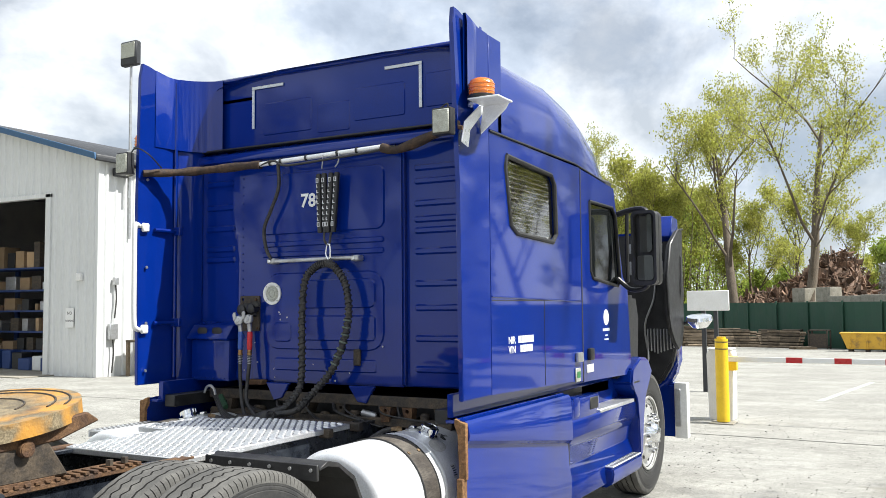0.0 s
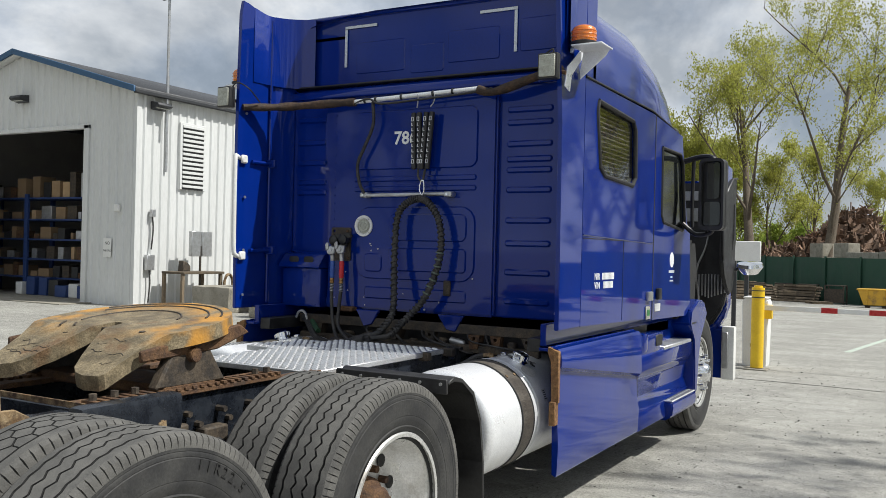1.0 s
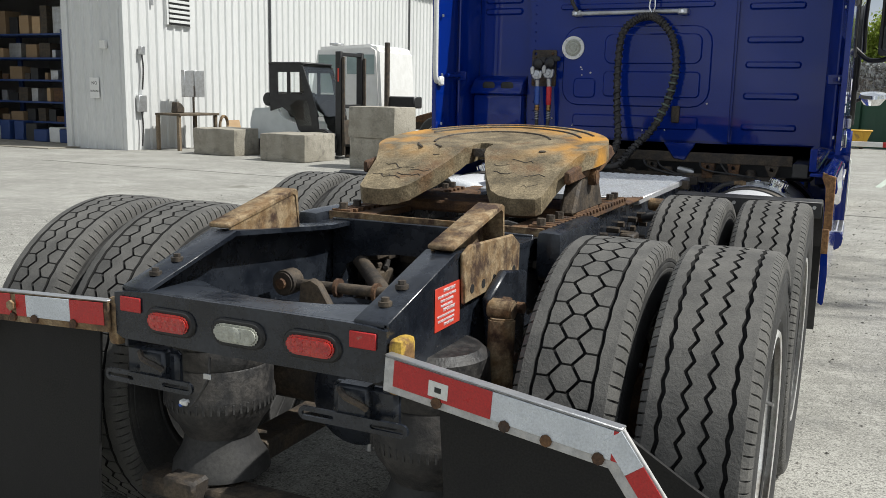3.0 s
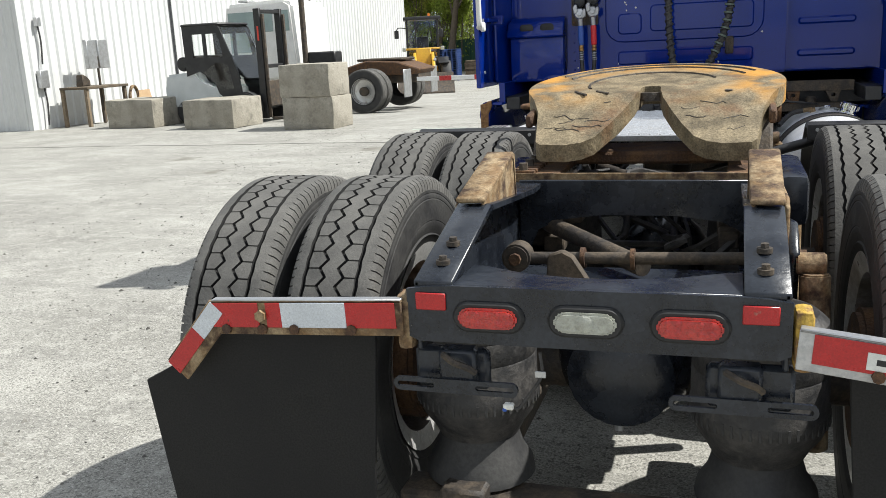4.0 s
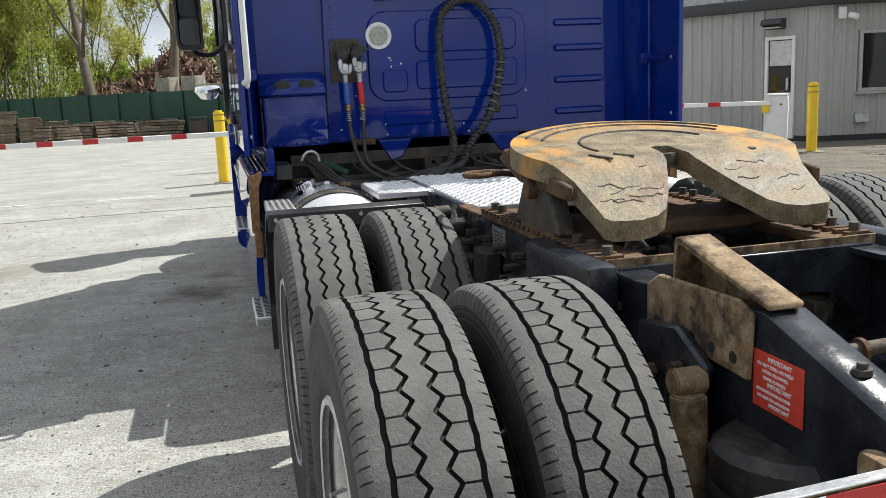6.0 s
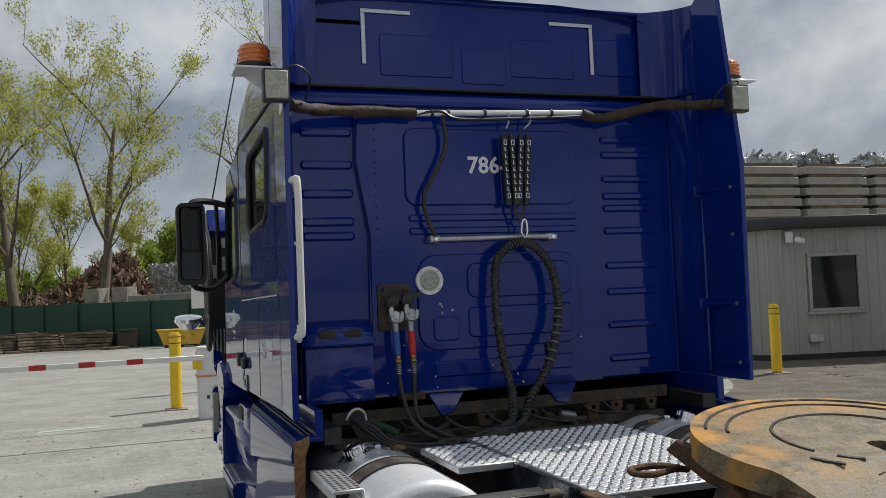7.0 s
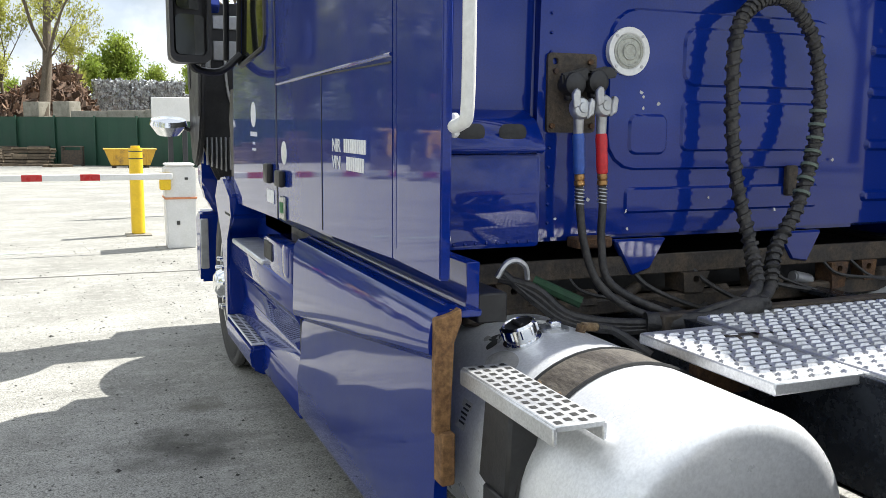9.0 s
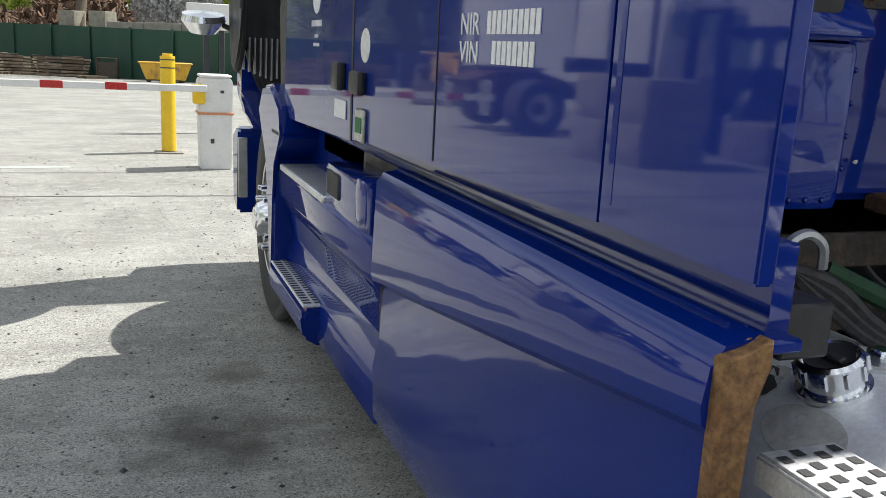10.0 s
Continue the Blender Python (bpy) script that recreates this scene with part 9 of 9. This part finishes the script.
big1 = tree("poplar_tree", "tall poplar with sparse yellow-green spring leaves behind the fence", 3, 26, 0.95, "leaf", (5, 8, 9), (-9.9, 72, -1.08), thick=0.46, leafsize=0.19)
big2 = tree("poplar_tree", "tall poplar with sparse yellow-green spring leaves behind the fence", 8, 26, 0.95, "leaf", (4, 7, 9), (-4.1, 65.5, -1.08), thick=0.42, leafsize=0.17)
big3 = tree("poplar_tree", "leafier yellow-green poplar behind the fence", 14, 17, 0.6, "leaf", (2, 4, 5), (-17.5, 76, -1.08), thick=0.26, leafsize=0.24)
sap = tree("young_tree", "small bright green young tree behind the scrap heap", 19, 8, 0.5, "leafgreen", (4, 6, 7), (4.5, 92, -1.08), thick=0.14, leafsize=0.22)
for src, x, y, rz, sc_ in ((big1, -24, 76, 200, 0.8), (big3, -27.5, 70, 260, 1.05),
                           (big3, -42, 78, 80, 1.2), (sap, 9.5, 92, 70, 1.2), (sap, 1.0, 96, 20, 1.4), (sap, 14.5, 90, 120, 1.0), (sap, -18.5, 77, 10, 1.2), (sap, -24, 78, 90, 1.2), (sap, -29, 80, 190, 1.25),
                           (sap, -34, 81, 250, 1.2), (sap, -39, 80, 300, 1.2), (big2, 22, 84, 200, 0.7), (big3, 30, 80, 220, 0.7),
                           (big2, -46, 14, 80, 0.7)):
    copy_thing(src, Matrix.Translation((x, y, fall(y))) @ Matrix.Rotation(radians(rz), 4, "Z") @ Matrix.Scale(sc_, 4))

# thin trees beside the drive (shade trees)
slim = tree("roadside_tree", "slim bare-branched tree beside the drive", 41, 15, 0.5, "leaf", (0, 0, 1), (12.0, 7.5, 0), thick=0.24, leafsize=0.16)
copy_thing(slim, Matrix.Translation((14.0, 4.0, 0)) @ Matrix.Rotation(2.0, 4, "Z") @ Matrix.Scale(0.95, 4))
copy_thing(slim, Matrix.Translation((18.0, 10.5, 0)) @ Matrix.Rotation(4.0, 4, "Z") @ Matrix.Scale(0.9, 4))
# woods behind the fence
for x, y, k in ((-14.5, 84, 0.9), (-11.6, 88, 0.8), (-7.0, 94, 0.95), (-1.5, 86, 0.7), (-18, 76, 0.9)):
    copy_thing(big3, Matrix.Translation((x, y, -1.08)) @ Matrix.Rotation(x, 4, "Z") @ Matrix.Scale(k, 4))
rn = random.Random(91)
thin = tree("slender_tree", "slender young tree with fine yellow-green leaves in the woods", 27, 15, 0.42, "leaf", (3, 5, 6), (-17.0, 74.5, -1.08), thick=0.12, leafsize=0.2, fork=0.1)
for k in range(17):
    x, y = -42 + 1.65 * k + rn.uniform(-0.8, 0.8), rn.uniform(76, 90)
    copy_thing(thin, Matrix.Translation((x, y, -1.08)) @ Matrix.Rotation(rn.uniform(0, 6.28), 4, "Z") @ Matrix.Scale(rn.uniform(0.8, 1.25), 4))
for k in range(16):
    x, y = -18 + 2.1 * k + rn.uniform(-0.8, 0.8), rn.uniform(92, 112)
    copy_thing(sap, Matrix.Translation((x, y, -1.08)) @ Matrix.Rotation(rn.uniform(0, 6.28), 4, "Z") @ Matrix.Scale(rn.uniform(0.55, 0.9), 4))
# wide bare-twigged tree beside the heap
tree("bare_tree", "wide tree with bare dark twigs and few young leaves", 52, 27, 1.25, "leaf", (1, 2, 4), (10.0, 58, -1.03), thick=0.42, leafsize=0.15)
# unseen woods added to close the yard beside the drive and beyond the office
# they darken the reflections in the cab's paint and dim its left side
for k in range(10):
    y = -40 + 5.0 * k + rn.uniform(-1.5, 1.5)
    copy_thing((big3, big1)[k % 2], Matrix.Translation((-30 + rn.uniform(-4, 4), y, 0)) @ Matrix.Rotation(rn.uniform(0, 6.28), 4, "Z") @ Matrix.Scale(rn.uniform(0.65, 0.85), 4))
for k in range(6):
    y = -24 + 6.5 * k + rn.uniform(-1.5, 1.5)
    copy_thing((big2, big3)[k % 2], Matrix.Translation((31 + rn.uniform(-3, 3), y, 0)) @ Matrix.Rotation(rn.uniform(0, 6.28), 4, "Z") @ Matrix.Scale(rn.uniform(0.6, 0.8), 4))
for x, y in ((17, 52), (20, 60), (23, 55), (25, 66), (28, 60), (21, 70)):
    copy_thing(big1, Matrix.Translation((x, y, fall(y))) @ Matrix.Rotation(x, 4, "Z") @ Matrix.Scale(rn.uniform(0.7, 0.9), 4))
# leafy undergrowth and young stems filling the woods behind the fence
leaf_v, leaf_f, stem_v, stem_f = [], [], [], []
for k in range(420):
    x, y = rn.uniform(-48, -10.5), rn.uniform(77, 96)
    top = rn.uniform(3.0, 13.0) * (0.55 if x > -14 else 1.0)
    lean = Vector((rn.uniform(-0.12, 0.12), rn.uniform(-0.12, 0.12), 1.0))
    foot = Vector((x, y, -1.2))
    r0 = 0.02 + 0.006 * top
    n0 = len(stem_v)
    for q in range(4):
        c = foot + lean * (top * q / 3) + Vector((rn.uniform(-0.2, 0.2), rn.uniform(-0.2, 0.2), 0)) * (q > 0)
        for a in range(4):
            stem_v.append(c + Vector((math.cos(a * 1.571), math.sin(a * 1.571), 0)) * r0 * (1 - 0.28 * q))
        if q:
            b0 = n0 + 4 * (q - 1)
            stem_f += [(b0 + a, b0 + (a + 1) % 4, b0 + 4 + (a + 1) % 4, b0 + 4 + a) for a in range(4)]
    for q in range(int(top * 22)):
        u = rn.random() ** 0.8
        wide = 1.15 * (1.15 - u)
        c = foot + lean * (top * (0.08 + 0.95 * u)) + Vector((rn.gauss(0, wide), rn.gauss(0, wide), rn.gauss(0, 0.3)))
        m = Euler((rn.uniform(0, 6.3), rn.uniform(0, 6.3), rn.uniform(0, 6.3))).to_matrix()
        z = rn.uniform(0.10, 0.24)
        b0 = len(leaf_v)
        leaf_v += [c + m @ Vector(p) for p in ((-z * 0.5, 0, 0), (0, -z * 0.4, 0.03), (z * 0.6, 0, 0), (0, z * 0.4, 0.03))]
        leaf_f.append((b0, b0 + 1, b0 + 2, b0 + 3))
for nm, vv, ff, mt, lb, ct in (("undergrowth_leaves", leaf_v, leaf_f, "leafgreen", "dense yellow-green spring undergrowth behind the fence", "undergrowth"), ("undergrowth_stems", stem_v, stem_f, "bark", "thin dark stems in the woods behind the fence", "stems")):
    me = bpy.data.meshes.new(nm)
    me.from_pydata(vv, [], ff)
    me.materials.append(M[mt])
    tagged(new(nm, me), lb, ct, kind="stuff")
